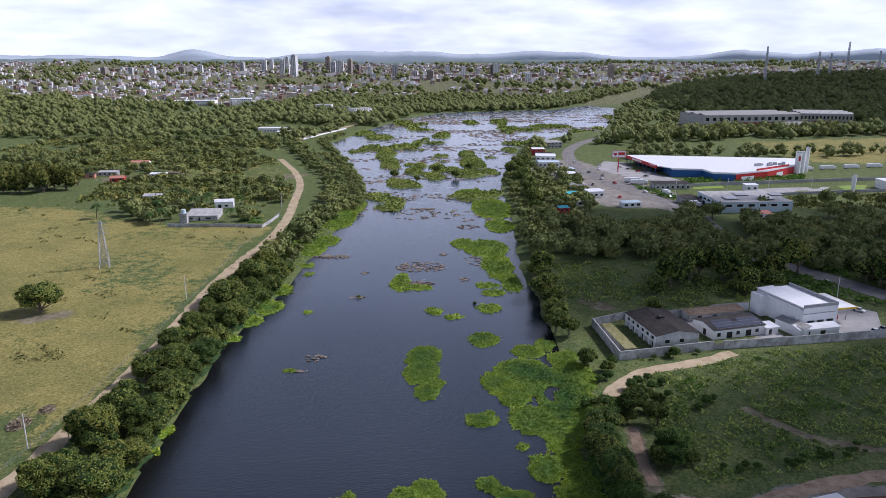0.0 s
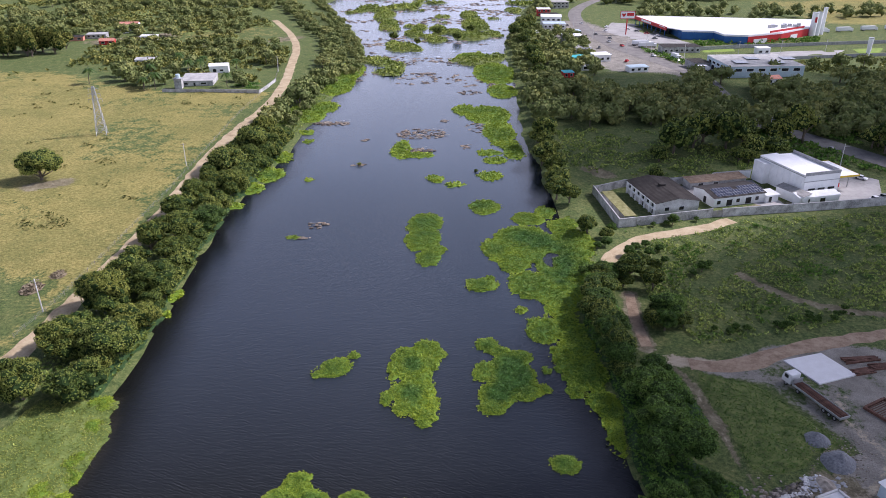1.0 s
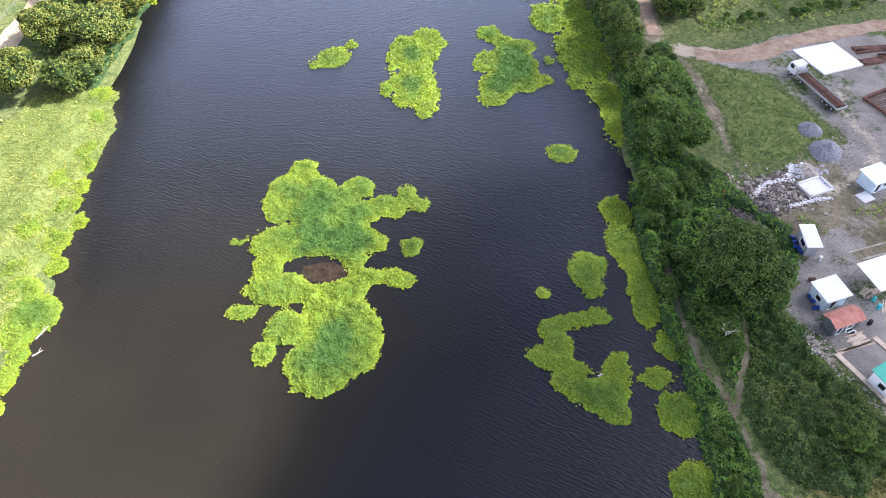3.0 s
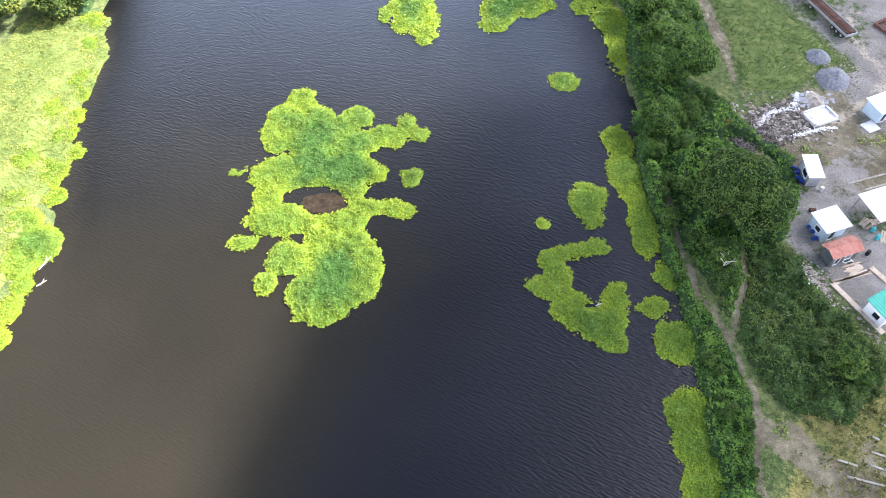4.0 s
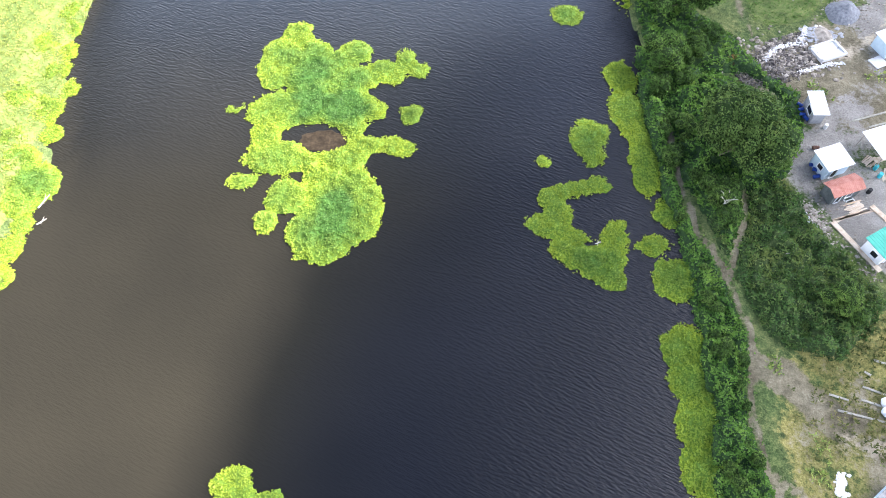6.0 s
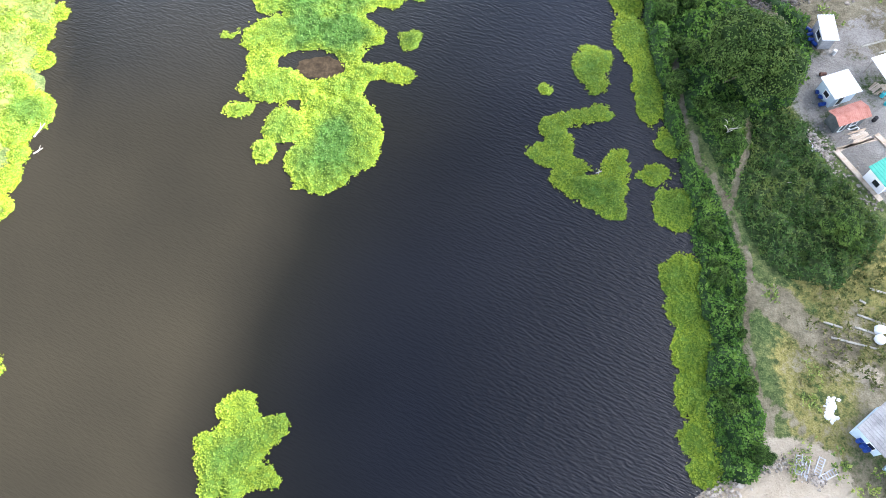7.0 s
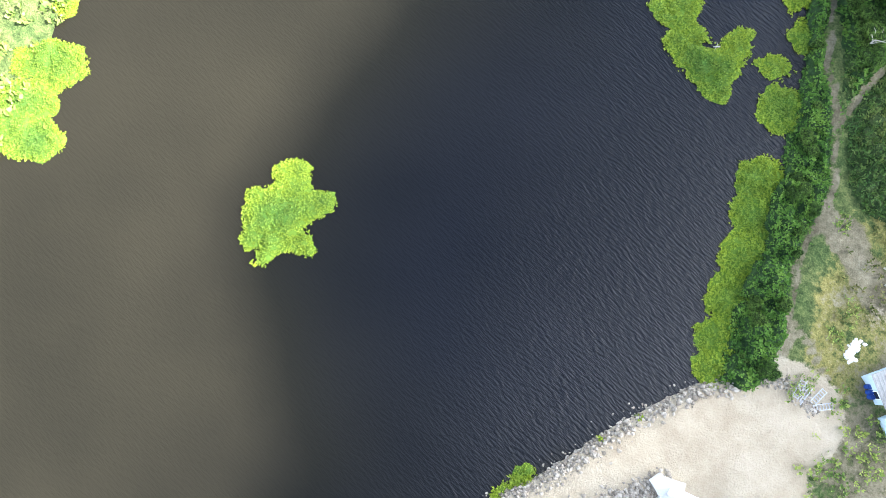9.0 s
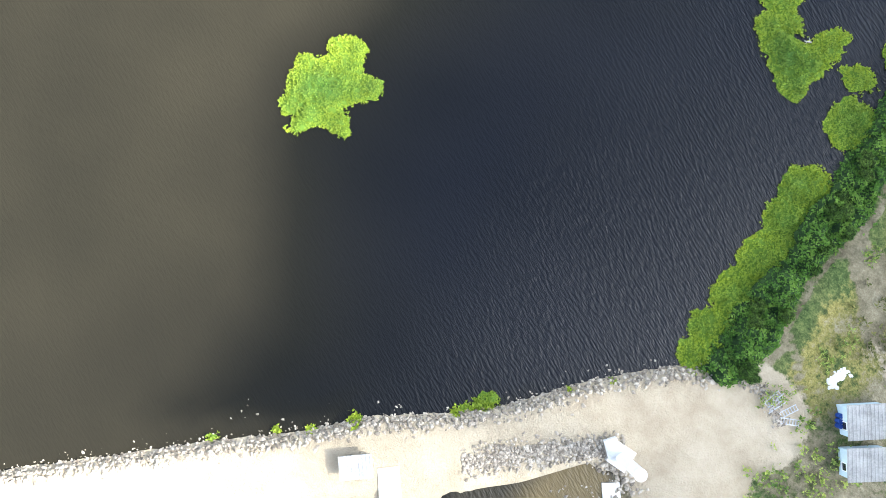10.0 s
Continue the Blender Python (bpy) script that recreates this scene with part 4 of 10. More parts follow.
def hyacinth(label, lobes, rot=0, holes=(), grid=0.5, tuft=0.21, tall=0.4, lump=0.42, leaf=(0.20, 0.15), rough=0.42, shore=False, old=(), bright=0.0):
    """A floating raft of water plants whose outline is a union of rounded lobes."""
    ISLAND_COUNT[0] += 1
    k = ISLAND_COUNT[0]

    def mask(x, y):
        f = lobe_field(x, y, lobes, rot) + rough * (0.55 * wobble(x + 9 * k, y + 4 * k, 0.8) + 1.5 * (vnoise(x, y, 1.9, k) - 0.5) + 1.5 * (vnoise(x, y, 0.8, k + 3) - 0.5) + 0.8 * (vnoise(x, y, 0.35, k + 6) - 0.5)) - 0.15
        if holes:
            f = np.minimum(f, -lobe_field(x, y, holes, rot) - 0.1 + 0.3 * wobble(x, y, 3.0))
        return f

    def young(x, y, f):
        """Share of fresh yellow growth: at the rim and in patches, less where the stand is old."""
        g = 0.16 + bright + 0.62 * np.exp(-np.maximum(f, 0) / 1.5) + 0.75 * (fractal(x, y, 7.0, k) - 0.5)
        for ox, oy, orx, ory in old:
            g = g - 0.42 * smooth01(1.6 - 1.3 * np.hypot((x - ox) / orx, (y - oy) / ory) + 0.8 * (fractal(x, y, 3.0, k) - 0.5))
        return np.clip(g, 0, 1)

    r = max(max(l[2], l[3]) for l in lobes) + 1
    xs, ys = [l[0] for l in lobes], [l[1] for l in lobes]
    bounds = (min(xs) - r, max(xs) + r, min(ys) - r, max(ys) + r)
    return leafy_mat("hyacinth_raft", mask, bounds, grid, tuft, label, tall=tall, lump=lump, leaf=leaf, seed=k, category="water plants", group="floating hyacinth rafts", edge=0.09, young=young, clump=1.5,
                     floor=(lambda x, y: np.maximum(0, height(x, y))) if shore else None)


def crown_shape(seed, radius, tall, blobs, leaves, leaf, flat=0.75, fill=0.9, lump=(0.26, 0.44)):
    """Core and leaves of a tree crown, its base at z = 0: clumps of leaves round a dark core."""
    rng = np.random.default_rng(seed)
    cs = []
    for i in range(blobs):
        a, u = rng.uniform(0, 6.283), math.sqrt(rng.uniform(0, 1))
        hgt = rng.uniform(0.15, 1.0)
        lim = math.sqrt(max(0.05, 1 - (hgt * 1.7 - 0.75) ** 2)) if hgt > 0.44 else 0.75 + hgt * 0.5
        rr = radius * 0.72 * u * lim
        cs.append((rr * math.cos(a), rr * math.sin(a), tall * (0.2 + 0.62 * hgt), radius * rng.uniform(*lump)))
    core = Shape()
    for x, y, z, r in cs:
        core.blob((x, y, z), (r * fill, r * fill, r * flat * fill), 0, 0.5, seed + x)
    per = leaves // blobs
    base, out, ln, wd, face = [], [], [], [], []
    for x, y, z, r in cs:
        d = rng.normal(size=(per, 3))
        d[:, 2] = np.abs(d[:, 2]) * 0.9 - 0.35
        d /= np.linalg.norm(d, axis=1, keepdims=True)
        k = rng.uniform(0.72, 1.14, (per, 1))
        base.append(np.array([x, y, z]) + d * k * np.array([r, r, r * flat]))
        face.append(d + np.array([0, 0, 0.35]))
        out.append(np.cross(d, rng.normal(size=(per, 3))) + 0.25 * d + np.array([0, 0, -0.15]))
        ln.append(leaf * rng.uniform(0.6, 1.5, per))
        wd.append(leaf * 0.75 * rng.uniform(0.6, 1.4, per))
    return core, leaf_quads(np.concatenate(base), np.concatenate(out), np.concatenate(ln), np.concatenate(wd), rng, face=np.concatenate(face), loose=0.7)


def tree_model(seed, radius, tall, trunk, blobs, leaves, leaf, label, flat=0.8, leaf_material=None, core=0.9, lump=(0.26, 0.44)):
    """A tree at the origin: tapered trunk with limbs, and a crown of leaf clumps."""
    rng = random.Random(seed)
    ob = empty("tree", pose(0, 0, 0), label, "tree", "trees of the valley")
    s = Shape()
    r0 = 0.05 * radius + 0.08
    top = (rng.uniform(-0.3, 0.3), rng.uniform(-0.3, 0.3), trunk + tall * 0.35)
    s.tube((0, 0, -0.4), (0, 0, 0.4), r0 * 1.5, r0, 7)
    s.tube((0, 0, 0.3), top, r0, r0 * 0.55, 7)
    for k in range(5):
        a = k * 1.257 + rng.uniform(-0.4, 0.4)
        z = trunk * rng.uniform(0.7, 1.0)
        p0 = (top[0] * z / top[2], top[1] * z / top[2], z)
        p1 = (radius * 0.55 * math.cos(a), radius * 0.55 * math.sin(a), trunk + tall * rng.uniform(0.2, 0.5))
        s.tube(p0, p1, r0 * 0.5, r0 * 0.2, 5)
    part("trunk", s, BARK, ob)
    core, q = crown_shape(seed, radius, tall, blobs, leaves, leaf, flat, core, lump)
    q = q + np.array([0, 0, trunk * 0.8])
    core.v = [(x, y, z + trunk * 0.8) for x, y, z in core.v]
    crown = part("crown", quad_mesh("crown", q, leaf_material or LEAF), LEAF, ob)
    # Core shows through the leaf gaps as painted shade.
    part("inner_leaves", core, GAP_SHADE_CORE, crown, kind="stuff")
    return ob


def palm_model(seed):
    rng = np.random.default_rng(seed)
    ob = empty("palm_tree", pose(0, 0, 0), "tall coconut palm with drooping green fronds", "palm", "palms")
    s = Shape()
    p = Vector((0, 0, -0.3))
    for k in range(6):
        q = p + Vector((0.12 * k * 0.4, 0.1, 1.35))
        s.tube(p, q, 0.2 - 0.012 * k, 0.19 - 0.012 * k, 7)
        p = q
    part("trunk", s, BARK, ob)
    quads = []
    for k in range(16):
        a = k * 0.393 + rng.uniform(-0.15, 0.15)
        rise = rng.uniform(0.1, 0.9)
        d = np.array([math.cos(a), math.sin(a), 0])
        side = np.array([-math.sin(a), math.cos(a), 0])
        prev = np.array(p)
        for j in range(9):
            u = (j + 1) / 9
            pt = np.array(p) + d * 3.6 * u + np.array([0, 0, 1]) * (rise * 2.2 * u - 3.0 * u * u)
            w = 0.75 * (1 - 0.75 * abs(u - 0.4))
            for sd in (-1, 1):
                tip = pt + sd * side * w + np.array([0, 0, -0.35]) + d * 0.3
                quads.append([prev, pt, tip + (pt - prev) * 0.25, tip - (pt - prev) * 0.25])
            prev = pt
    part("fronds", quad_mesh("fronds", np.array(quads), PALM_LEAF), PALM_LEAF, ob)
    return ob


MODELS = [tree_model(11, 5.0, 6.5, 2.4, 15, 950, 0.74, "dense dark green broadleaf tree with rounded crown"),
          tree_model(12, 5.0, 5.6, 2.8, 17, 950, 0.72, "spreading yellow-green broadleaf tree", leaf_material=LEAF_LIGHT),
          tree_model(13, 5.0, 7.6, 2.2, 16, 950, 0.76, "tall uneven green broadleaf tree"),
          tree_model(14, 5.0, 5.0, 1.6, 14, 900, 0.70, "low bushy green tree with dense leaves"),
          tree_model(15, 5.0, 6.8, 3.0, 12, 1300, 0.62, "open-crowned green tree with visible limbs")]
MIDDLE = [tree_model(51, 5.0, 6.5, 2.4, 26, 3400, 0.36, "dense dark green broadleaf tree with rounded crown", lump=(0.2, 0.38)),
          tree_model(52, 5.0, 5.6, 2.8, 26, 3400, 0.35, "spreading yellow-green broadleaf tree", leaf_material=LEAF_LIGHT, lump=(0.2, 0.38)),
          tree_model(53, 5.0, 7.4, 2.2, 28, 3400, 0.36, "tall uneven green broadleaf tree", lump=(0.2, 0.36)),
          tree_model(54, 5.0, 5.2, 1.6, 24, 3400, 0.34, "low bushy green tree with dense leaves", lump=(0.2, 0.38))]
BANK_FILL = [tree_model(81, 5.0, 6.4, 0.5, 28, 3200, 0.37, "bushy green tree hanging over the river edge", lump=(0.2, 0.36)),
             tree_model(82, 5.0, 5.6, 0.4, 28, 3200, 0.37, "bushy yellow-green tree at the river edge", lump=(0.2, 0.36), leaf_material=LEAF_LIGHT)]
NEAR = [tree_model(61, 5.0, 6.2, 1.8, 34, 8800, 0.24, "dense green broadleaf tree above the bank scrub", leaf_material=LEAF_BANK, core=0.86, lump=(0.20, 0.36)),
        tree_model(62, 5.0, 5.4, 1.6, 36, 8800, 0.23, "low rounded green tree with fine leaves", leaf_material=LEAF_BANK, core=0.86, lump=(0.20, 0.34)),
        tree_model(63, 5.0, 7.0, 2.0, 32, 8800, 0.25, "tall uneven fine-leaved green tree", leaf_material=LEAF_BANK, core=0.86, lump=(0.20, 0.38))]
GIANT = tree_model(64, 8.4, 9.5, 2.0, 80, 34000, 0.27, "great domed dark green tree above the works yard", core=0.88, lump=(0.11, 0.30), leaf_material=LEAF_DARK)
BANK_TREES = [tree_model(71, 8.5, 9.5, 1.2, 60, 9000, 0.44, "large spreading green tree leaning over the river", lump=(0.14, 0.28)),
              tree_model(72, 8.5, 8.6, 1.0, 64, 9000, 0.43, "large dense dark green tree beside the dirt road", lump=(0.14, 0.27), leaf_material=LEAF_DARK),
              tree_model(73, 8.5, 8.8, 1.1, 56, 9000, 0.45, "large yellow-green tree beside the dirt road", lump=(0.14, 0.30), leaf_material=LEAF_LIGHT)]
SMALL = []
for seed_, tall_ in ((21, 6.0), (22, 5.2), (23, 7.2)):
    core_, quads_ = crown_shape(seed_, 5.0, tall_, 10, 300, 1.15)
    SMALL.append((np.array(core_.v) + (0, 0, 0.2), core_.f, quads_ + np.array([0, 0, 0.2])))
GROVE = []
PALM = palm_model(31)
PLACED = {}


def plant(model, x, y, size, sink=0.1, turn=None):
    """Sets the model itself the first time, copies after."""
    z = hz(x, y)
    k = size
    m = Matrix.Translation((x, y, z - sink)) @ Matrix.Rotation(TREE_RNG.uniform(0, 6.283) if turn is None else turn, 4, "Z")
    stretch = TREE_RNG.uniform(0.85, 1.15)
    if model not in PLACED:
        ob = model
        ob.matrix_world = m
        PLACED[model] = 1
    else:
        ob = copy_thing(model, m)
    ob.scale = (k, k * TREE_RNG.uniform(0.92, 1.08), k * stretch)
    return ob


def vnoise(x, y, scale, seed=0):
    """Smooth value noise, about 0 to 1."""
    x, y = np.asarray(x, float) / scale, np.asarray(y, float) / scale
    i, j = np.floor(x), np.floor(y)
    u, v = smooth01(x - i), smooth01(y - j)

    def h(a, b):
        q = np.sin(a * 127.1 + b * 311.7 + seed * 74.7) * 43758.5453
        return q - np.floor(q)
    return (h(i, j) * (1 - u) + h(i + 1, j) * u) * (1 - v) + (h(i, j + 1) * (1 - u) + h(i + 1, j + 1) * u) * v


def fractal(x, y, scale, seed=0):
    return (vnoise(x, y, scale, seed) + 0.5 * vnoise(x, y, scale / 2.1, seed + 3) + 0.25 * vnoise(x, y, scale / 4.3, seed + 7)) / 1.75


TREE_RNG = random.Random(5)


def tree_at(x, y, r, models=None):
    if models and models[0] is SMALL[0]:
        GROVE.append((x, y, hz(x, y) - 0.2, r / 5.0, TREE_RNG.uniform(0, 6.283), TREE_RNG.randrange(3)))
        return None
    if models is None and y > 300:
        GROVE.append((x, y, hz(x, y) - 0.2, r / 5.0, TREE_RNG.uniform(0, 6.283), TREE_RNG.randrange(3)))
        return None
    return plant(TREE_RNG.choice(models or (MIDDLE if y < 235 else MODELS)), x, y, r / 5.0)


def tree_row(pts, half, gap, r0, r1, models=None, clear=()):
    p = [Vector(q) for q in pts]
    for a, b in zip(p[:-1], p[1:]):
        n = max(1, int((b - a).length / gap))
        for k in range(n):
            c = a.lerp(b, (k + TREE_RNG.random()) / n)
            x, y = c.x + TREE_RNG.uniform(-half, half), c.y + TREE_RNG.uniform(-half, half)
            tree_at(x, y, TREE_RNG.uniform(r0, r1), models)


def tree_area(poly, gap, r0, r1, models=None, avoid=None):
    xs, ys = [q[0] for q in poly], [q[1] for q in poly]
    x = min(xs)
    while x < max(xs):
        y = min(ys)
        while y < max(ys):
            a, b = x + TREE_RNG.uniform(-0.45, 0.45) * gap, y + TREE_RNG.uniform(-0.45, 0.45) * gap
            if bool(inside(a, b, poly)) and not (avoid and avoid(a, b)) and float(river_depth(np.array([a]), np.array([b]))[0]) < -2:
                tree_at(a, b, TREE_RNG.uniform(r0, r1), models)
            y += gap
        x += gap


# right bank, from the works yard upstream
plant(GIANT, 44.2, 67.5, 1.0)
for x, y, r in ((37.0, 150, 6.0), (38.5, 141, 5.6), (39.5, 160, 5.4), (42.5, 166, 4.6), (53.2, 149, 5.6), (37.5, 131, 5.0)):
    plant(BANK_TREES[1], x, y, r / 8.5)
for spot in ((38, 160, 4.4), (43, 169, 4.5), (36, 136, 4.2), (38, 127, 3.8), (53, 148, 4.6), (51.5, 143, 3.2), (56, 151, 3.4), (42, 118, 5.0), (44, 124, 3.8), (43.5, 112, 5.6), (39.5, 117, 4.4), (39.6, 107.5, 4.2),
             (38.4, 98.6, 5.2), (43.4, 99.5, 5.0), (40.5, 103.5, 4.6), (36.3, 86.4, 4.6), (42.0, 88.4, 2.6), (42.6, 90.4, 2.2), (45.4, 92.0, 2.6), (35.3, 81.6, 2.5), (39.2, 82.4, 2.0), (39.6, 86.2, 2.0),
             (49.8, 73.5, 2.6), (52.5, 70.5, 2.2), (38.2, 73.0, 2.2), (35.0, 67.2, 1.9), (40.6, 58.2, 2.4), (42.0, 60.4, 2.6), (41.4, 55.6, 2.2), (39.6, 61.0, 2.0), (53.4, 42.0, 3.0), (55.2, 39.6, 1.8), (34.6, 72.2, 1.6), (50.6, 65.0, 2.2)):
    tree_at(*spot, NEAR)
for spot in ((38, 265, 5.5), (41, 252, 4), (38.5, 229, 5.2), (42, 224, 4), (49, 168, 4.6), (54, 163, 3.4), (42, 290, 6), (44, 305, 5),
             (92, 276, 8), (102, 283, 8), (115, 282, 8.5), (109, 292, 9), (97, 292, 8), (124, 288, 7), (84, 268, 5), (131, 272, 6), (121, 270, 5.5), (77, 246, 3)):
    tree_at(*spot)


for x, y, r in ((43.5, 199, 4.4), (48.5, 195, 2.6), (51, 199, 2.0), (71.3, 205.2, 2.2), (69.2, 204.6, 1.2), (65, 203.8, 1.1), (79.5, 207.6, 1.2), (52.6, 183, 2.2), (55.2, 186.4, 2.0), (58.6, 188.8, 1.7), (54.6, 178.6, 2.4), (58.2, 182.6, 2.0), (62, 186, 1.6),
                (57.6, 175, 2.6), (61.4, 178.4, 1.5), (70, 173, 2.0), (72.4, 175.4, 1.5), (67, 171, 1.4), (51, 176, 2.6), (52.8, 170, 2.4), (55.5, 167.4, 1.8), (49.5, 145, 3.4), (56.4, 144.6, 2.8), (41.6, 168, 3.8), (42.4, 160.8, 3.4), (37.4, 172, 1.6), (39.2, 174, 1.4), (44.6, 188, 1.5), (47.4, 190, 2.2)):
    plant(NEAR[0] if r < 2.3 else MIDDLE[3], x, y, r / 5.0)
for k in range(26):
    u = TREE_RNG.random()
    plant(NEAR[1], 64 + 36 * u + TREE_RNG.uniform(-1.5, 1.5), 139.6 + 9.5 * u + TREE_RNG.uniform(0, 5), TREE_RNG.uniform(0.7, 1.3) / 5.0)
tree_row([(36.5, 130), (36.5, 150), (38.5, 162)], 1.6, 5.0, 2.6, 4.0)
tree_row([(37.5, 124), (37.5, 150), (39.5, 166)], 1.3, 3.4, 3.0, 4.4)
tree_row([(48.5, 164), (50, 172)], 1.8, 3.6, 2.8, 4.2)
tree_row([(41, 236), (40, 250), (40, 275), (42, 310)], 3.0, 4.6, 3.0, 5.0)
tree_row([(39, 124), (39.5, 160)], 1.5, 8, 2.0, 3.2)
for k in range(34):
    yy = TREE_RNG.uniform(12, 84)
    tree_at(TREE_RNG.uniform(34.5, 38.3) + (1.2 if 30 < yy < 46 else 0), yy, TREE_RNG.uniform(0.8, 1.5), [NEAR[1], NEAR[0]])


def off_road(x, y):
    return float(poly_distance(np.array([x]), np.array([y]), HIGHWAY)[0]) < 11 or (60 < x < 150 and 200 < y < 258)


tree_area([(45, 315), (60, 325), (100, 318), (140, 322), (150, 345), (140, 372), (100, 380), (70, 400), (52, 420), (42, 380)], 9.5, 5.5, 8.0, SMALL, off_road)
tree_area([(162, 262), (190, 262), (250, 300), (290, 380), (230, 395), (165, 385), (158, 345), (160, 310)], 12, 5.5, 8.0, SMALL, off_road)
tree_row([(136, 276), (128, 292), (124, 310), (128, 330)], 5, 7, 5, 7.5)
tree_row([(152, 334), (168, 300), (180, 276), (196, 256)], 4, 7, 5.5, 8)
tree_row([(168, 336), (184, 310), (200, 286), (214, 262)], 6, 8, 6, 9)
tree_row([(150, 292), (141, 312), (133, 334), (134, 360), (137, 385), (141, 410)], 3, 6.5, 6.5, 9)
tree_row([(106, 262), (114, 266), (122, 262)], 3, 8, 3.5, 5)
tree_row([(60, 316), (80, 322), (105, 318), (125, 330)], 5, 8, 6, 8.5)
tree_row([(160, 345), (175, 352), (200, 350)], 6, 9, 6, 9)
tree_row([(196, 430), (204, 428)], 1, 6, 6, 7)
tree_row([(225, 452), (250, 446), (285, 440), (320, 436)], 7, 12, 4, 7)
tree_row([(160, 408), (168, 398), (180, 385), (205, 380)], 5, 9, 5, 8)
tree_row([(215, 400), (240, 410), (270, 405)], 8, 12, 5, 8, SMALL)
tree_row([(84, 425), (94, 450), (92, 490), (96, 530), (98, 575), (90, 600)], 6, 9, 3, 6)
tree_row([(55, 430), (60, 470), (64, 510), (58, 560), (66, 610), (78, 640)], 7, 9, 4, 6.5, MODELS)
tree_row([(75, 430), (84, 455)], 5, 9, 3, 5, SMALL)
# left bank
for k, x, y, r in ((0, -86, 154, 7.5), (0, -87, 134, 7.5), (2, -75.5, 131, 7.5), (0, -77, 161, 8.5), (0, -79, 181, 6.0), (0, -81, 193, 8.5), (1, -76, 203, 8.0), (0, -85, 224, 7.0), (0, -77, 234, 8.0), (2, -84, 256, 9.0), (0, -77, 262, 6.5), (2, -79, 278, 8.5),
                   (1, -71.5, 297, 6.0), (0, -80, 300, 7.0), (0, -87, 117, 7.0), (1, -78, 119, 6.0), (2, -92, 118, 6.0), (0, -73.5, 145, 5.5)):
    plant(BANK_TREES[k], x + 2.5, y, r / 8.5)
tree_row([(-74, 112), (-72.5, 135), (-72, 165), (-74.5, 205), (-73, 245), (-69.5, 265), (-68, 300)], 1.2, 5.0, 4.2, 5.8, BANK_FILL)
tree_row([(-82, 128), (-84, 165), (-85, 210), (-84, 250), (-82, 300)], 1.2, 8.0, 4.6, 6.2, BANK_FILL)
tree_row([(-79, 312), (-77, 330), (-76, 365), (-73, 390)], 4.0, 6.0, 4.8, 7.2)
tree_row([(-73, 390), (-70, 440), (-76, 500), (-88, 560), (-108, 610), (-135, 690), (-160, 760)], 6, 5.5, 3.6, 6.2, SMALL)
tree_row([(-70, 300), (-68, 370), (-63, 430), (-68, 520), (-84, 590), (-118, 690)], 2.5, 9, 2.8, 4.2)
plant(BANK_TREES[2], -146.5, 246, 9.6 / 8.5)
for spot in ((-183, 412, 8), (-172, 402, 7), (-166, 396, 6), (-157, 403, 5.5), (-155, 446, 7), (-112, 398, 5), (-118, 412, 5.5), (-114, 465, 7), (-104, 455, 6), (-190, 425, 7), (-140, 455, 6), (-160, 430, 6), (-176, 440, 7)):
    tree_at(*spot)
for spot in ((-200, 404), (-163, 388), (-158, 391), (-170, 420), (-150, 425), (-145, 433), (-128, 446), (-148, 448), (-120, 396), (-165, 452)):
    plant(PALM, *spot, TREE_RNG.uniform(0.9, 1.25), turn=TREE_RNG.uniform(0, 6))
tree_area([(-105, 480), (-120, 545), (-230, 545), (-235, 480), (-150, 470)], 13, 2.6, 5.5, SMALL)
tree_area([(-170, 560), (-130, 720), (-170, 800), (-400, 800), (-400, 580)], 14, 3.2, 7.5, SMALL, lambda a, b: float(vnoise(a, b, 55, 9)) < 0.32)


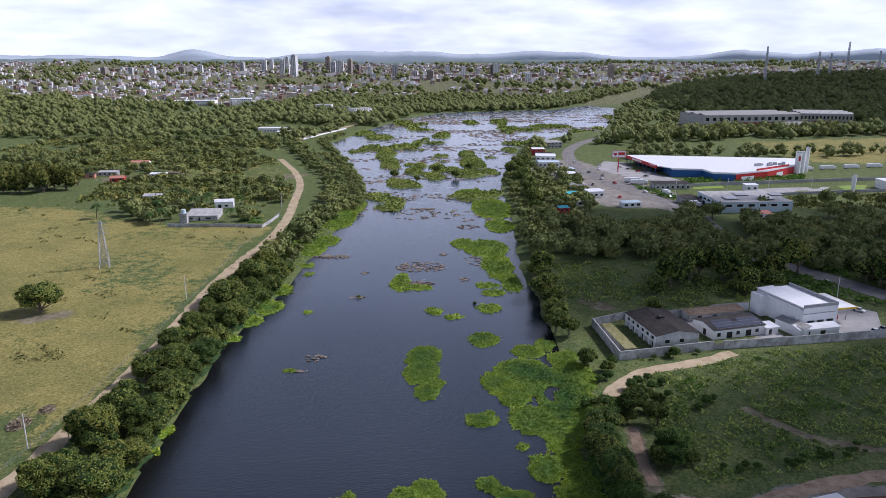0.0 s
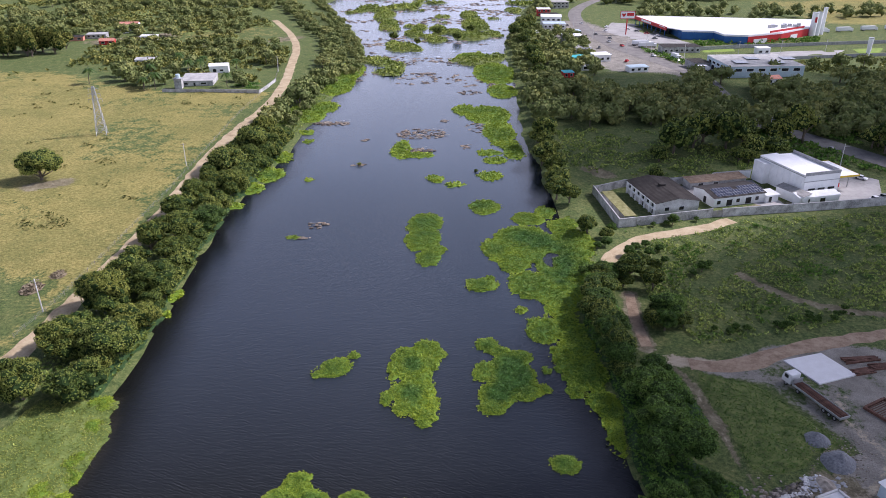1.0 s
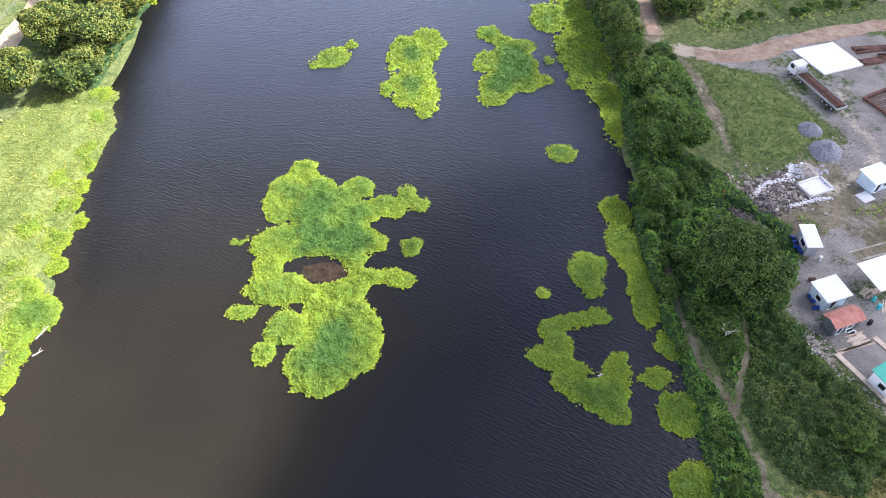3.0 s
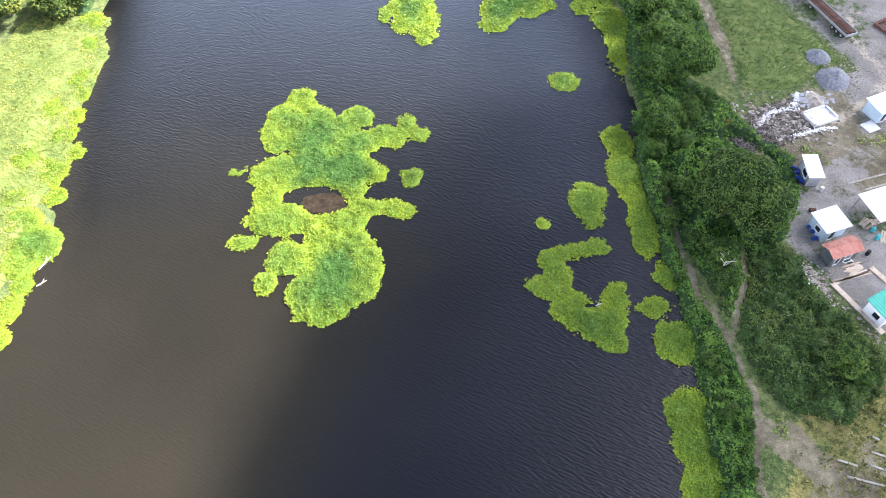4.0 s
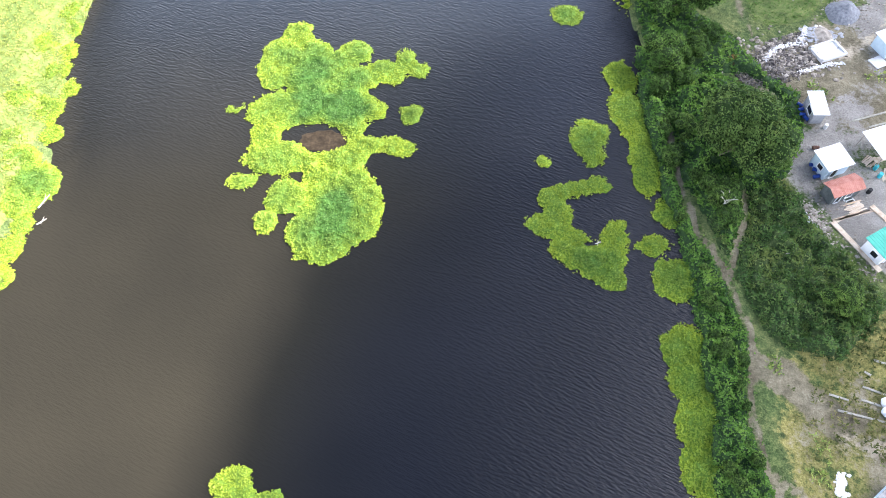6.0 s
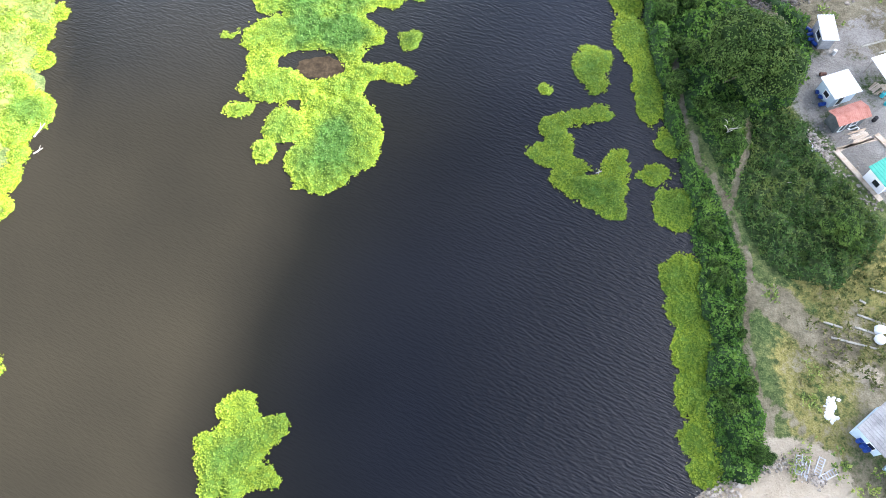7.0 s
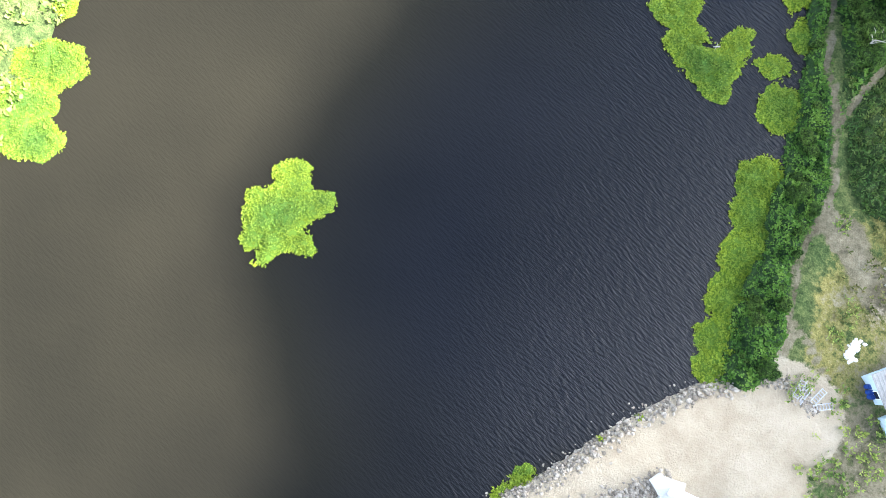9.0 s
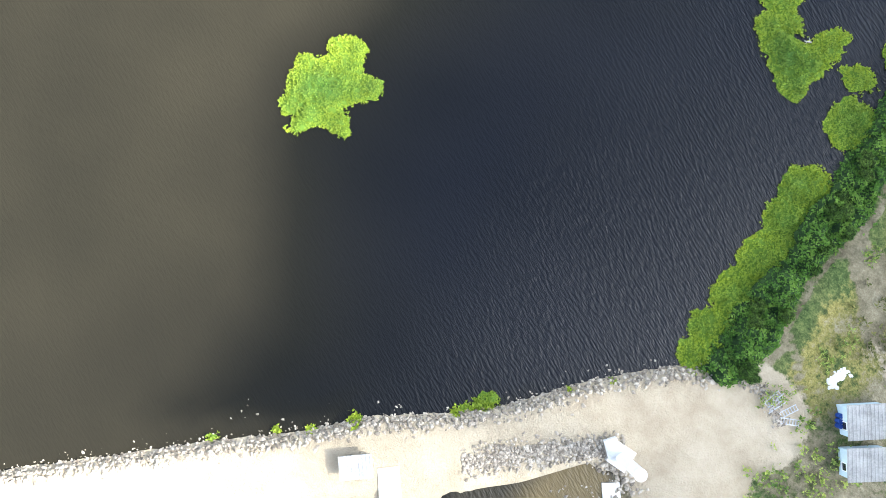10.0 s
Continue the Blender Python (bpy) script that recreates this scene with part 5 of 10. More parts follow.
def woodland(name, poly, gap, r0, r1, label, seed, thin=0.0, clear=None, leaves=45):
    """Distant woods as one body of many uneven crowns."""
    rng = random.Random(seed)
    s = Shape()
    xs, ys = [q[0] for q in poly], [q[1] for q in poly]
    pts = []
    x = min(xs)
    while x < max(xs):
        y = min(ys)
        while y < max(ys):
            pts.append((x + rng.uniform(-0.5, 0.5) * gap, y + rng.uniform(-0.5, 0.5) * gap))
            y += gap
        x += gap
    px, py = np.array([p[0] for p in pts]), np.array([p[1] for p in pts])
    ok = inside(px, py, poly) & (river_depth(px, py) < -4) & (poly_distance(px, py, HIGHWAY) > 12)
    if clear is not None:
        ok &= ~clear(px, py)
    ok &= wobble(px, py, 0.05) * 0.5 + 0.5 * wobble(px, py, 0.11) > thin - 1
    zz = height(px, py)
    cs = []
    for a, b, z in zip(px[ok], py[ok], zz[ok]):
        r = rng.uniform(r0, r1)
        for k in range(3):
            q = r * rng.uniform(0.45, 0.7)
            c = (a + rng.uniform(-0.55, 0.55) * r, b + rng.uniform(-0.55, 0.55) * r, z + r * rng.uniform(0.35, 0.95))
            cs.append((*c, q))
            s.blob(c, (q * 0.85, q * 0.85, q * 0.75), LOW, 0.5, a + k)
    g = np.random.default_rng(seed)
    cs = np.repeat(np.array(cs), leaves // 3, 0)
    n = len(cs)
    d = g.normal(size=(n, 3))
    d[:, 2] = np.abs(d[:, 2]) * 1.1 - 0.3
    d /= np.linalg.norm(d, axis=1, keepdims=True)
    base = cs[:, :3] + d * cs[:, 3:] * g.uniform(0.75, 1.08, (n, 1)) * np.array([1, 1, 0.85])
    size = cs[:, 3] * 0.34 * g.uniform(0.6, 1.4, n)
    q = leaf_quads(base, np.cross(d, g.normal(size=(n, 3))) + 0.25 * d + np.array([0, 0, -0.15]), size, size * 0.8, g, face=d + np.array([0, 0, 0.35]), loose=0.35)
    ob = empty(name, pose(0, 0, 0), label, "woodland", kind="stuff")
    part("crowns", quad_mesh("crowns", q, FAR_LEAF), FAR_LEAF, ob, kind="stuff")
    if leaves > 20:
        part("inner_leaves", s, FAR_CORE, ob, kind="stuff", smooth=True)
    return ob


def town_share(x, y):
    """Positive where the town stands."""
    lim = np.interp(y, (1350, 1800, 2200, 3000, 4100), (0.66, 0.57, 0.46, 0.38, 0.52)) + np.where((x > 350) & (y < 2150), 0.5, 0) + np.where((np.abs(x) < 350) & (y < 1750), 0.08, 0)
    return fractal(x, y * 0.8, 420, 21) - lim


def in_town(x, y):
    return (town_share(x, y) > 0.015) & (vnoise(x, y, 30, 4) < 0.85)


woodland("woods_left", [(-190, 800), (-150, 840), (-130, 1000), (-260, 1050), (-900, 1150), (-900, 560), (-420, 560), (-420, 800)], 17, 6, 11, "rolling green woodland beyond the pasture", 1, 0.72, leaves=57)
woodland("woods_mid", [(-140, 1010), (-40, 1240), (60, 1340), (200, 1430), (420, 1800), (300, 1900), (-1400, 1900), (-1100, 1150), (-260, 1050)], 21, 8, 13, "distant green woods at the town's edge", 2, 0.7, clear=in_town)
woodland("woods_far", [(-1500, 1900), (400, 1900), (700, 2100), (1800, 2200), (2600, 3400), (2800, 4300), (-2800, 4300), (-2000, 2500)], 44, 11, 19, "far wooded hills round the town", 3, 1.0, leaves=24, clear=lambda a, b: (town_share(a, b) > 0.015) & (vnoise(a, b, 40, 4) < 0.72) | (np.abs(a) > b * 0.75))
woodland("woods_ridge", [(440, 1150), (620, 1080), (1300, 1120), (1500, 1420), (1700, 2300), (900, 2250), (600, 1900), (420, 1500)], 23, 9, 15, "dark wooded ridge", 4, 0.25)
woodland("woods_right", [(150, 760), (330, 830), (700, 900), (760, 960), (430, 915), (300, 900), (220, 880)], 15, 9, 14, "dark trees before the long warehouse", 5, 0.3, leaves=90)
woodland("woods_store", [(170, 660), (330, 670), (600, 700), (600, 740), (330, 730), (190, 730)], 17, 5, 9, "trees behind the store", 6, 0.7, leaves=90)
woodland("woods_highway", [(90, 700), (110, 720), (150, 830), (230, 1000), (280, 1300), (480, 1330), (420, 1100), (300, 1020), (210, 930), (150, 860), (90, 780)], 17, 6, 10, "trees between river and highway", 7, 0.7)
woodland("woods_bank", [(-170, 1000), (-100, 990), (0, 1150), (60, 1250), (330, 1420), (520, 1950), (420, 1900), (200, 1600), (-100, 1300), (-260, 1100)], 15, 7, 12, "dark trees along the far river bank", 10, 0.4)
woodland("woods_slope", [(310, 1330), (480, 1300), (560, 1500), (760, 1960), (640, 2000), (420, 1500)], 17, 7, 11, "trees between the far river and the ridge", 11, 0.4)
woodland("town_trees", [(-2300, 1400), (2000, 1400), (2600, 3900), (-2600, 3900)], 30, 4.5, 8.5, "garden trees scattered through the distant town", 12, 0.75, leaves=15, clear=lambda a, b: (town_share(a, b) < -0.03) | (np.abs(a) > b * 0.75))
woodland("woods_east", [(240, 270), (330, 330), (420, 420), (420, 300), (300, 230)], 14, 6, 9, "dark trees east of the highway", 8, 0.3)
woodland("woods_north_bank", [(60, 1320), (140, 1340), (300, 1460), (330, 1560), (150, 1480), (40, 1400)], 15, 8, 12, "trees on the far river bank", 9, 0.2)



tree_row([(-56, 425), (-56, 470), (-64, 530), (-80, 600), (-104, 690), (-132, 790), (-122, 880)], 4, 5.0, 2.2, 4.2, SMALL)
tree_row([(46, 415), (50, 470), (50, 530), (56, 580), (68, 645), (92, 740)], 5, 6, 2.5, 4.5, SMALL)
tree_area([(56, 430), (80, 428), (96, 440), (94, 500), (104, 540), (100, 590), (66, 620), (56, 560)], 11, 3.5, 6, SMALL, lambda a, b: 78 < a < 112 and 462 < b < 482)


def build_grove():
    """Middle-distance trees, too many to count, as one body of crowns."""
    quads, core, trunk = [], Shape(), Shape()
    for x, y, z, k, turn, i in GROVE:
        c, f, q = SMALL[i]
        R = np.array([[math.cos(turn), -math.sin(turn), 0], [math.sin(turn), math.cos(turn), 0], [0, 0, 1]]) * k
        quads.append(q @ R.T + np.array([x, y, z]))
        core.add((c @ R.T + np.array([x, y, z])).tolist(), f)
        trunk.tube((x, y, z), (x, y, z + 3.5 * k), 0.3 * k, 0.18 * k, 5)
    ob = empty("grove", pose(0, 0, 0), "scattered middle-distance green trees across the fields", "trees", kind="stuff")
    part("crowns", quad_mesh("crowns", np.concatenate(quads), FAR_LEAF), FAR_LEAF, ob, kind="stuff")
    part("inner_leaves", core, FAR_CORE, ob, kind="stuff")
    part("trunks", trunk, BARK, ob, kind="stuff")


build_grove()

# rafts of hyacinth on the water
hyacinth("large lumpy bright green hyacinth raft with an open pool", [(-25.6, 94.5, 3.0, 3.1), (-27.3, 90.0, 3.7, 4.0), (-29.6, 86.9, 2.0, 2.6), (-21.9, 90.0, 3.4, 3.1), (-21.9, 85.3, 5.2, 5.4), (-28.5, 84.0, 2.4, 2.6), (-15.3, 90.3, 3.0, 3.0), (-17.6, 88.6, 2.2, 2.4), (-14.7, 84.3, 4.1, 3.2), (-10.4, 85.9, 2.8, 3.0), (-8.4, 84.4, 1.4, 1.6), (-6.6, 88.0, 2.0, 3.4), (-4.2, 86.0, 1.9, 1.7), (-11.8, 77.1, 2.8, 2.4), (-16.1, 78.3, 4.9, 4.6), (-22.2, 78.3, 4.2, 4.4), (-27.6, 77.1, 4.7, 4.5), (-28.3, 72.4, 2.7, 2.9), (-14.6, 73.3, 2.3, 2.9), (-26.3, 67.8, 5.6, 3.4), (-21.4, 67.3, 2.6, 2.3), (-15.7, 67.6, 4.4, 3.1), (-12.3, 70.2, 3.3, 2.4), (-7.9, 70.1, 2.5, 2.1), (-5.8, 69.7, 1.7, 1.8), (-19.3, 64.1, 2.6, 2.6), (-23.6, 60.4, 3.6, 3.5), (-15.2, 60.9, 5.6, 5.9), (-12.8, 57.9, 3.5, 5.4), (-26.4, 56.0, 2.2, 2.4), (-17.9, 54.4, 5.7, 5.2), (-17.2, 50.7, 3.2, 2.3), (-20.5, 51.6, 1.6, 2.4), (-30.9, 63.5, 2.3, 1.6)], holes=[(-19.0, 71.1, 3.5, 2.1)], tall=0.5, lump=0.5, old=[(-21.3, 84.0, 9.0, 10.2), (-19.7, 76.5, 7.9, 4.9), (-16.2, 57.9, 3.0, 4.1)], bright=0.06)
hyacinth("small bright green hyacinth clump on dark water", [(-5.4, 76.4, 2, 2.4)])
hyacinth("small bright green hyacinth clump on dark water", [(-34.4, 77.4, 1, 0.8), (-32.9, 78.6, 0.4, 0.5)])
hyacinth("small bright green hyacinth clump on dark water", [(-23.2, 129.2, 3.0, 3.9), (-22.2, 129.5, 2.2, 3.3), (-26.9, 126.8, 1.8, 1.7), (-25.1, 129.5, 2.3, 2.9)], grid=0.7, tuft=0.30, leaf=(0.28, 0.22), rough=0.5)
hyacinth("tiny pale hyacinth clump on dark water", [(-20.0, 134.1, 1.5, 1.4)], grid=0.7, tuft=0.30, leaf=(0.28, 0.22), rough=0.5)
hyacinth("long bright green hyacinth raft", [(-6.2, 116.4, 4.0, 3.6), (-7.0, 129.5, 3.7, 4.6), (-4.3, 137.2, 3.0, 4.1), (-8.0, 133.3, 3.8, 4.7), (-10.8, 129.5, 1.7, 4.6), (-3.7, 131.0, 2.5, 3.8), (-1.2, 134.7, 2.0, 2.1), (-6.1, 125.2, 3.3, 3.6), (-3.6, 126.6, 1.6, 2.2), (-6.7, 121.1, 4.7, 4.1), (-11.8, 118.4, 1.7, 2.7), (-3.1, 121.1, 1.7, 3.4), (-2.3, 117.1, 1.5, 2.3), (-8.1, 115.1, 2.7, 2.8), (-3.4, 113.3, 2.3, 2.5), (-4.1, 110.8, 1.6, 1.8)], grid=0.7, tuft=0.30, leaf=(0.28, 0.22), rough=0.5, old=[(-6.7, 120.4, 2.8, 4.1), (-7.1, 130.3, 2.6, 3.0)], bright=0.1)
hyacinth("broad green hyacinth raft", [(9.8, 138.4, 3.2, 3.3), (12.3, 135.6, 2.6, 2.4), (14.2, 131.8, 4.1, 4.6), (17.7, 133.7, 1.8, 2.8), (8.5, 128.1, 2.4, 4.4), (14.6, 125.9, 5.3, 6.7), (17.1, 121.8, 3.2, 4.1), (21.1, 121.6, 1.9, 1.8), (10.9, 119.7, 3.9, 4.8), (9.5, 115.8, 2.9, 2.9)], grid=0.7, tuft=0.30, leaf=(0.28, 0.22), rough=0.5, old=[(15.3, 127.4, 4.6, 6.7), (11.3, 119.7, 3.2, 3.4)])
hyacinth("small bright green hyacinth clump on dark water", [(21.8, 128.4, 1.1, 1.5)], grid=0.9, tuft=0.36, leaf=(0.32, 0.26), rough=0.75)
hyacinth("small bright green hyacinth clump on dark water", [(21.6, 99.4, 3.2, 2.7)])
hyacinth("small bright green hyacinth clump on dark water", [(19.5, 154.1, 1.8, 2.1)], grid=0.9, tuft=0.36, leaf=(0.32, 0.26), rough=0.75)
hyacinth("small bright green hyacinth clump on dark water", [(9.8, 167.5, 4.1, 4.1), (7.4, 168.3, 1.9, 2.4), (12.4, 171.3, 1.5, 1.8)], grid=0.9, tuft=0.36, leaf=(0.32, 0.26), rough=0.75)
hyacinth("crooked bright green hyacinth raft round a pool", [(15.8, 60.4, 1.7, 1.9), (16.8, 58.6, 2.0, 1.8), (18.6, 61.7, 2.2, 1.7), (20.8, 62.4, 2.0, 1.5), (23.2, 62.7, 1.9, 1.6), (24.5, 62.1, 1.3, 1.2), (16.4, 56.8, 2.4, 1.3), (13.6, 55.6, 2.0, 1.4), (15.2, 54.6, 2.0, 1.3), (17.4, 54.4, 1.8, 1.5), (19.6, 53.4, 1.8, 1.1), (17.0, 51.6, 2.2, 2.0), (19.2, 50.2, 2.6, 2.4), (21.6, 49.2, 3.0, 2.8), (23.6, 47.2, 2.2, 2.2), (24.8, 45.9, 1.3, 1.3), (24.2, 50.2, 2.3, 3.0), (25.2, 53.4, 1.9, 2.4), (26, 55.2, 1.3, 1.5)])
hyacinth("green hyacinth raft in a bank cove", [(22.7, 71.4, 2.8, 4.2), (25, 73, 1.8, 1.9), (23.4, 67, 1.7, 1.3)])
hyacinth("small bright green hyacinth clump on dark water", [(15.6, 67.2, 1.5, 1.1)])
hyacinth("star-shaped yellow-green hyacinth raft", [(-25.3, 16.8, 2.9, 2.2), (-22.7, 14.8, 2.4, 2.1), (-27.6, 11.8, 2.8, 2.9), (-22.1, 10.5, 1.8, 1.4), (-21.5, 9.6, 1.4, 0.9), (-25.7, 7.7, 1.1, 1.2), (-25.4, 13.2, 3.6, 4.0), (-25.2, 19.3, 1.7, 1.7), (-27.3, 18.3, 1.5, 1.5), (-21.2, 16.2, 1.8, 1.5), (-20.1, 16.5, 0.8, 1.0), (-29.5, 14.3, 1.5, 1.4), (-29.4, 12.6, 0.9, 1.5), (-27.9, 9.2, 1.9, 2.0), (-25.0, 9.4, 2.5, 1.9), (-20.4, 9.7, 1.2, 0.8), (-25.8, 6.6, 0.9, 1.1)], rough=0.3, bright=0.12)
hyacinth("pale withered hyacinth roots trailing from a raft", [(-27.0, 6.1, 1.0, 0.6)], rough=0.5, tall=0.2, lump=0.1, bright=0.3)
hyacinth("long yellow-green hyacinth raft midstream", [(-5.9, 208.9, 5.7, 8.2), (-6.2, 196.2, 5.5, 10.2), (-4.7, 184.2, 3.9, 5.6), (-1.8, 189.8, 2.6, 3.8), (-9, 206.6, 3.1, 6.3)], grid=0.9, tuft=0.36, leaf=(0.32, 0.26), rough=0.75)
hyacinth("small bright green hyacinth clump on dark water", [(13.4, 222.7, 5.2, 6.6)], grid=0.9, tuft=0.36, leaf=(0.32, 0.26), rough=0.75)
hyacinth("small bright green hyacinth clump on dark water", [(-18, 285.9, 4, 12.6), (-11.3, 278.4, 6.5, 3.8)], grid=1.2, tuft=0.75, leaf=(0.62, 0.46), rough=0.9, bright=0.28)
hyacinth("small bright green hyacinth clump on dark water", [(-3.4, 250.6, 2.9, 4.3)], grid=1.2, tuft=0.75, leaf=(0.62, 0.46), rough=0.9, bright=0.28)
hyacinth("small bright green hyacinth clump on dark water", [(4.2, 244, 3.7, 3)], grid=1.2, tuft=0.75, leaf=(0.62, 0.46), rough=0.9, bright=0.28)
hyacinth("small bright green hyacinth clump on dark water", [(17.2, 253.2, 5.1, 5.7)], grid=1.2, tuft=0.75, leaf=(0.62, 0.46), rough=0.9, bright=0.28)
hyacinth("small bright green hyacinth clump on dark water", [(20.5, 271.9, 5, 4.3)], grid=1.2, tuft=0.75, leaf=(0.62, 0.46), rough=0.9, bright=0.28)
hyacinth("small bright green hyacinth clump on dark water", [(-49.8, 248.7, 1.9, 2.4)], grid=1.2, tuft=0.75, leaf=(0.62, 0.46), rough=0.9, bright=0.28)
hyacinth("small bright green hyacinth clump on dark water", [(-46, 197.6, 1.5, 1.2)], grid=0.9, tuft=0.36, leaf=(0.32, 0.26), rough=0.75)
hyacinth("small bright green hyacinth clump on dark water", [(-61.6, 310.9, 3.6, 3.8), (-58.6, 297.6, 2.4, 2.6)], grid=1.2, tuft=0.75, leaf=(0.62, 0.46), rough=0.9, bright=0.28)
hyacinth("green hyacinth marsh against the bank", [(15.6, 190, 4.6, 7.8), (27.1, 212, 5.4, 5.6), (24.4, 194.4, 9.3, 12.9), (19.8, 180.8, 4.8, 7.2), (23.8, 167.4, 6.7, 8.3), (31.6, 180.2, 6.4, 17.9), (29.1, 157.1, 4.2, 10.4), (24, 144.8, 4.8, 6.6), (26.7, 132, 3.1, 7.9), (30.5, 140, 4.5, 9), (31, 127, 3.8, 7), (31.4, 117.8, 3.0, 5), (32, 109.2, 1.5, 6.1), (27.4, 121.5, 2.3, 2.7), (38, 192, 6.5, 12), (37, 206, 5, 7), (36, 176, 6, 8), (34.5, 164, 3.6, 7), (33, 218, 3.4, 5)], holes=[(29.6, 181.6, 1.3, 3.4), (31.2, 185.5, 1.6, 1.5)], grid=0.9, tuft=0.36, leaf=(0.32, 0.26), rough=0.75, shore=True, bright=0.14, old=[(31, 182, 5, 16), (27, 196, 6, 8)])
hyacinth("green hyacinth fringe along the bank", [(31.2, 68.4, 2.4, 6.2), (31.0, 63.8, 2.5, 3.2), (33.3, 57.4, 2.5, 2.9), (30.3, 52.2, 3.3, 1.9), (32.5, 46.4, 3, 4), (32.5, 36.2, 3.7, 3.3), (32.9, 31.3, 3.6, 3.6), (32.5, 25.9, 3.5, 3.8), (31.9, 19.9, 3.4, 3.6), (31.7, 14.9, 3.2, 2.8), (31.9, 10.7, 2.7, 2.2), (29.5, 84.5, 2.9, 3.8), (29.7, 77.5, 3, 5), (32.9, 115.2, 2.9, 5.2), (32.7, 106.4, 1.7, 6.2)], shore=True, bright=0.1)
hyacinth("bright green grass tuft beside the causeway", [(13.2, -8.4, 2, 0.9), (11.4, -10.9, 1.1, 0.5)], rot=34, shore=True, tall=0.9)
hyacinth("sunlit yellow-green hyacinth marsh along the bank", [(-68.8, 116, 2.6, 3.0), (-67.6, 108.5, 2.2, 3.4), (-66.8, 99, 2.0, 2.0), (-65.6, 95.8, 2.7, 2.3), (-64.7, 90.6, 2, 2.1), (-65.4, 86.0, 2.3, 2.6), (-62.2, 82.1, 1.4, 2.2), (-64.6, 77.2, 2.8, 3.5), (-62.6, 72.3, 2, 2.2), (-62.7, 62.8, 4.1, 4.2), (-63.6, 58.8, 3, 2.6), (-65.5, 66.8, 3.4, 3.2), (-65.8, 101.2, 2.1, 1.7), (-68.5, 92, 2.6, 3.4), (-69.2, 80, 2.4, 4.0), (-68, 71, 2.2, 3.0)], shore=True, bright=0.08)
hyacinth("ragged bright green hyacinth along the low bank", [(-62.8, 31.5, 1.9, 2.6), (-63.6, 36.5, 2.1, 2.4), (-63.8, 41.5, 1.8, 2.8), (-63.0, 46.6, 2.3, 2.2), (-62.6, 51.5, 1.9, 2.6), (-62.0, 55.4, 1.8, 1.8)], shore=True, bright=0.12)
hyacinth("rounded yellow-green hyacinth raft at the bank", [(-61.5, 22.8, 5.1, 3.4), (-62.3, 17.1, 4.4, 3.1), (-58.8, 12.6, 3.2, 3.5), (-63.2, 13.6, 2.9, 4.7)], rot=18, shore=True)
hyacinth("green hyacinth fringe below the bank trees", [(-69.6, 161, 2.1, 2.7), (-68.2, 151.6, 1.6, 1.7), (-70.4, 222.8, 3.4, 3.1), (-68.9, 238.8, 5, 5.3), (-66.6, 253.8, 6.4, 7.8), (-64.6, 274.2, 3.7, 6.7), (-66.7, 341.8, 9.8, 17.8), (-59, 355, 5.8, 11.9), (-60.6, 407, 9.8, 27.6), (-57.7, 442.6, 9.2, 23.3)], grid=1.2, tuft=0.75, leaf=(0.62, 0.46), rough=0.9, bright=0.28, shore=True)
hyacinth("patchy green hyacinth beds upstream", [(10.3, 350.2, 5.7, 10.4), (21.2, 341.8, 11.1, 17.5), (24.6, 312.3, 7.2, 22.3), (18.2, 281.5, 5.1, 3.9), (28.6, 286, 4.2, 14.3), (19.9, 487.2, 12.4, 21.5), (30.4, 440, 12.7, 31.8), (32, 391.4, 8.3, 17)], grid=1.2, tuft=0.75, leaf=(0.62, 0.46), rough=0.9, bright=0.28, shore=True)

MUD = surface("wet_mud", [(0.014, 0.010, 0.006), (0.026, 0.019, 0.011), (0.050, 0.037, 0.022)], 0.8, 0.6, 0.05, 3.0, spec=0.1)


def mud_bank(x, y, rx, ry, label, seed):
    """A low wet mud shoal that just breaks the water."""
    s = Shape()
    ring = [[(0, 0, 0.05)] * 24] + [[(rx * u * k * math.cos(a), ry * u * k * math.sin(a), z) for a in [i * math.pi / 12 for i in range(24)] for k in [1 + 0.28 * noise.noise(Vector((2 * math.cos(a), 2 * math.sin(a), seed)))]] for u, z in ((0.5, 0.045), (0.85, 0.03), (1.0, -0.08))]
    v = [q for r in ring for q in r]
    s.add(v, [(j * 24 + i, (j + 1) * 24 + i, (j + 1) * 24 + (i + 1) % 24, j * 24 + (i + 1) % 24) for j in range(3) for i in range(24)])
    ob = part("mud_bank", s, MUD)
    ob.location = (x, y, 0)
    return tagged(ob, label, "mud", "mud shoals")


mud_bank(-19.1, 71.2, 4.4, 2.3, "wet brown mud shoal inside the hyacinth raft", 3)

# ---- buildings ----
def base_pose(p0, p1, sink=0.0):
    """Origin at p0 on the ground, x axis towards p1."""
    a = math.atan2(p1[1] - p0[1], p1[0] - p0[0])
    return Matrix.Translation((p0[0], p0[1], hz(*p0) - sink)) @ Matrix.Rotation(a, 4, "Z")


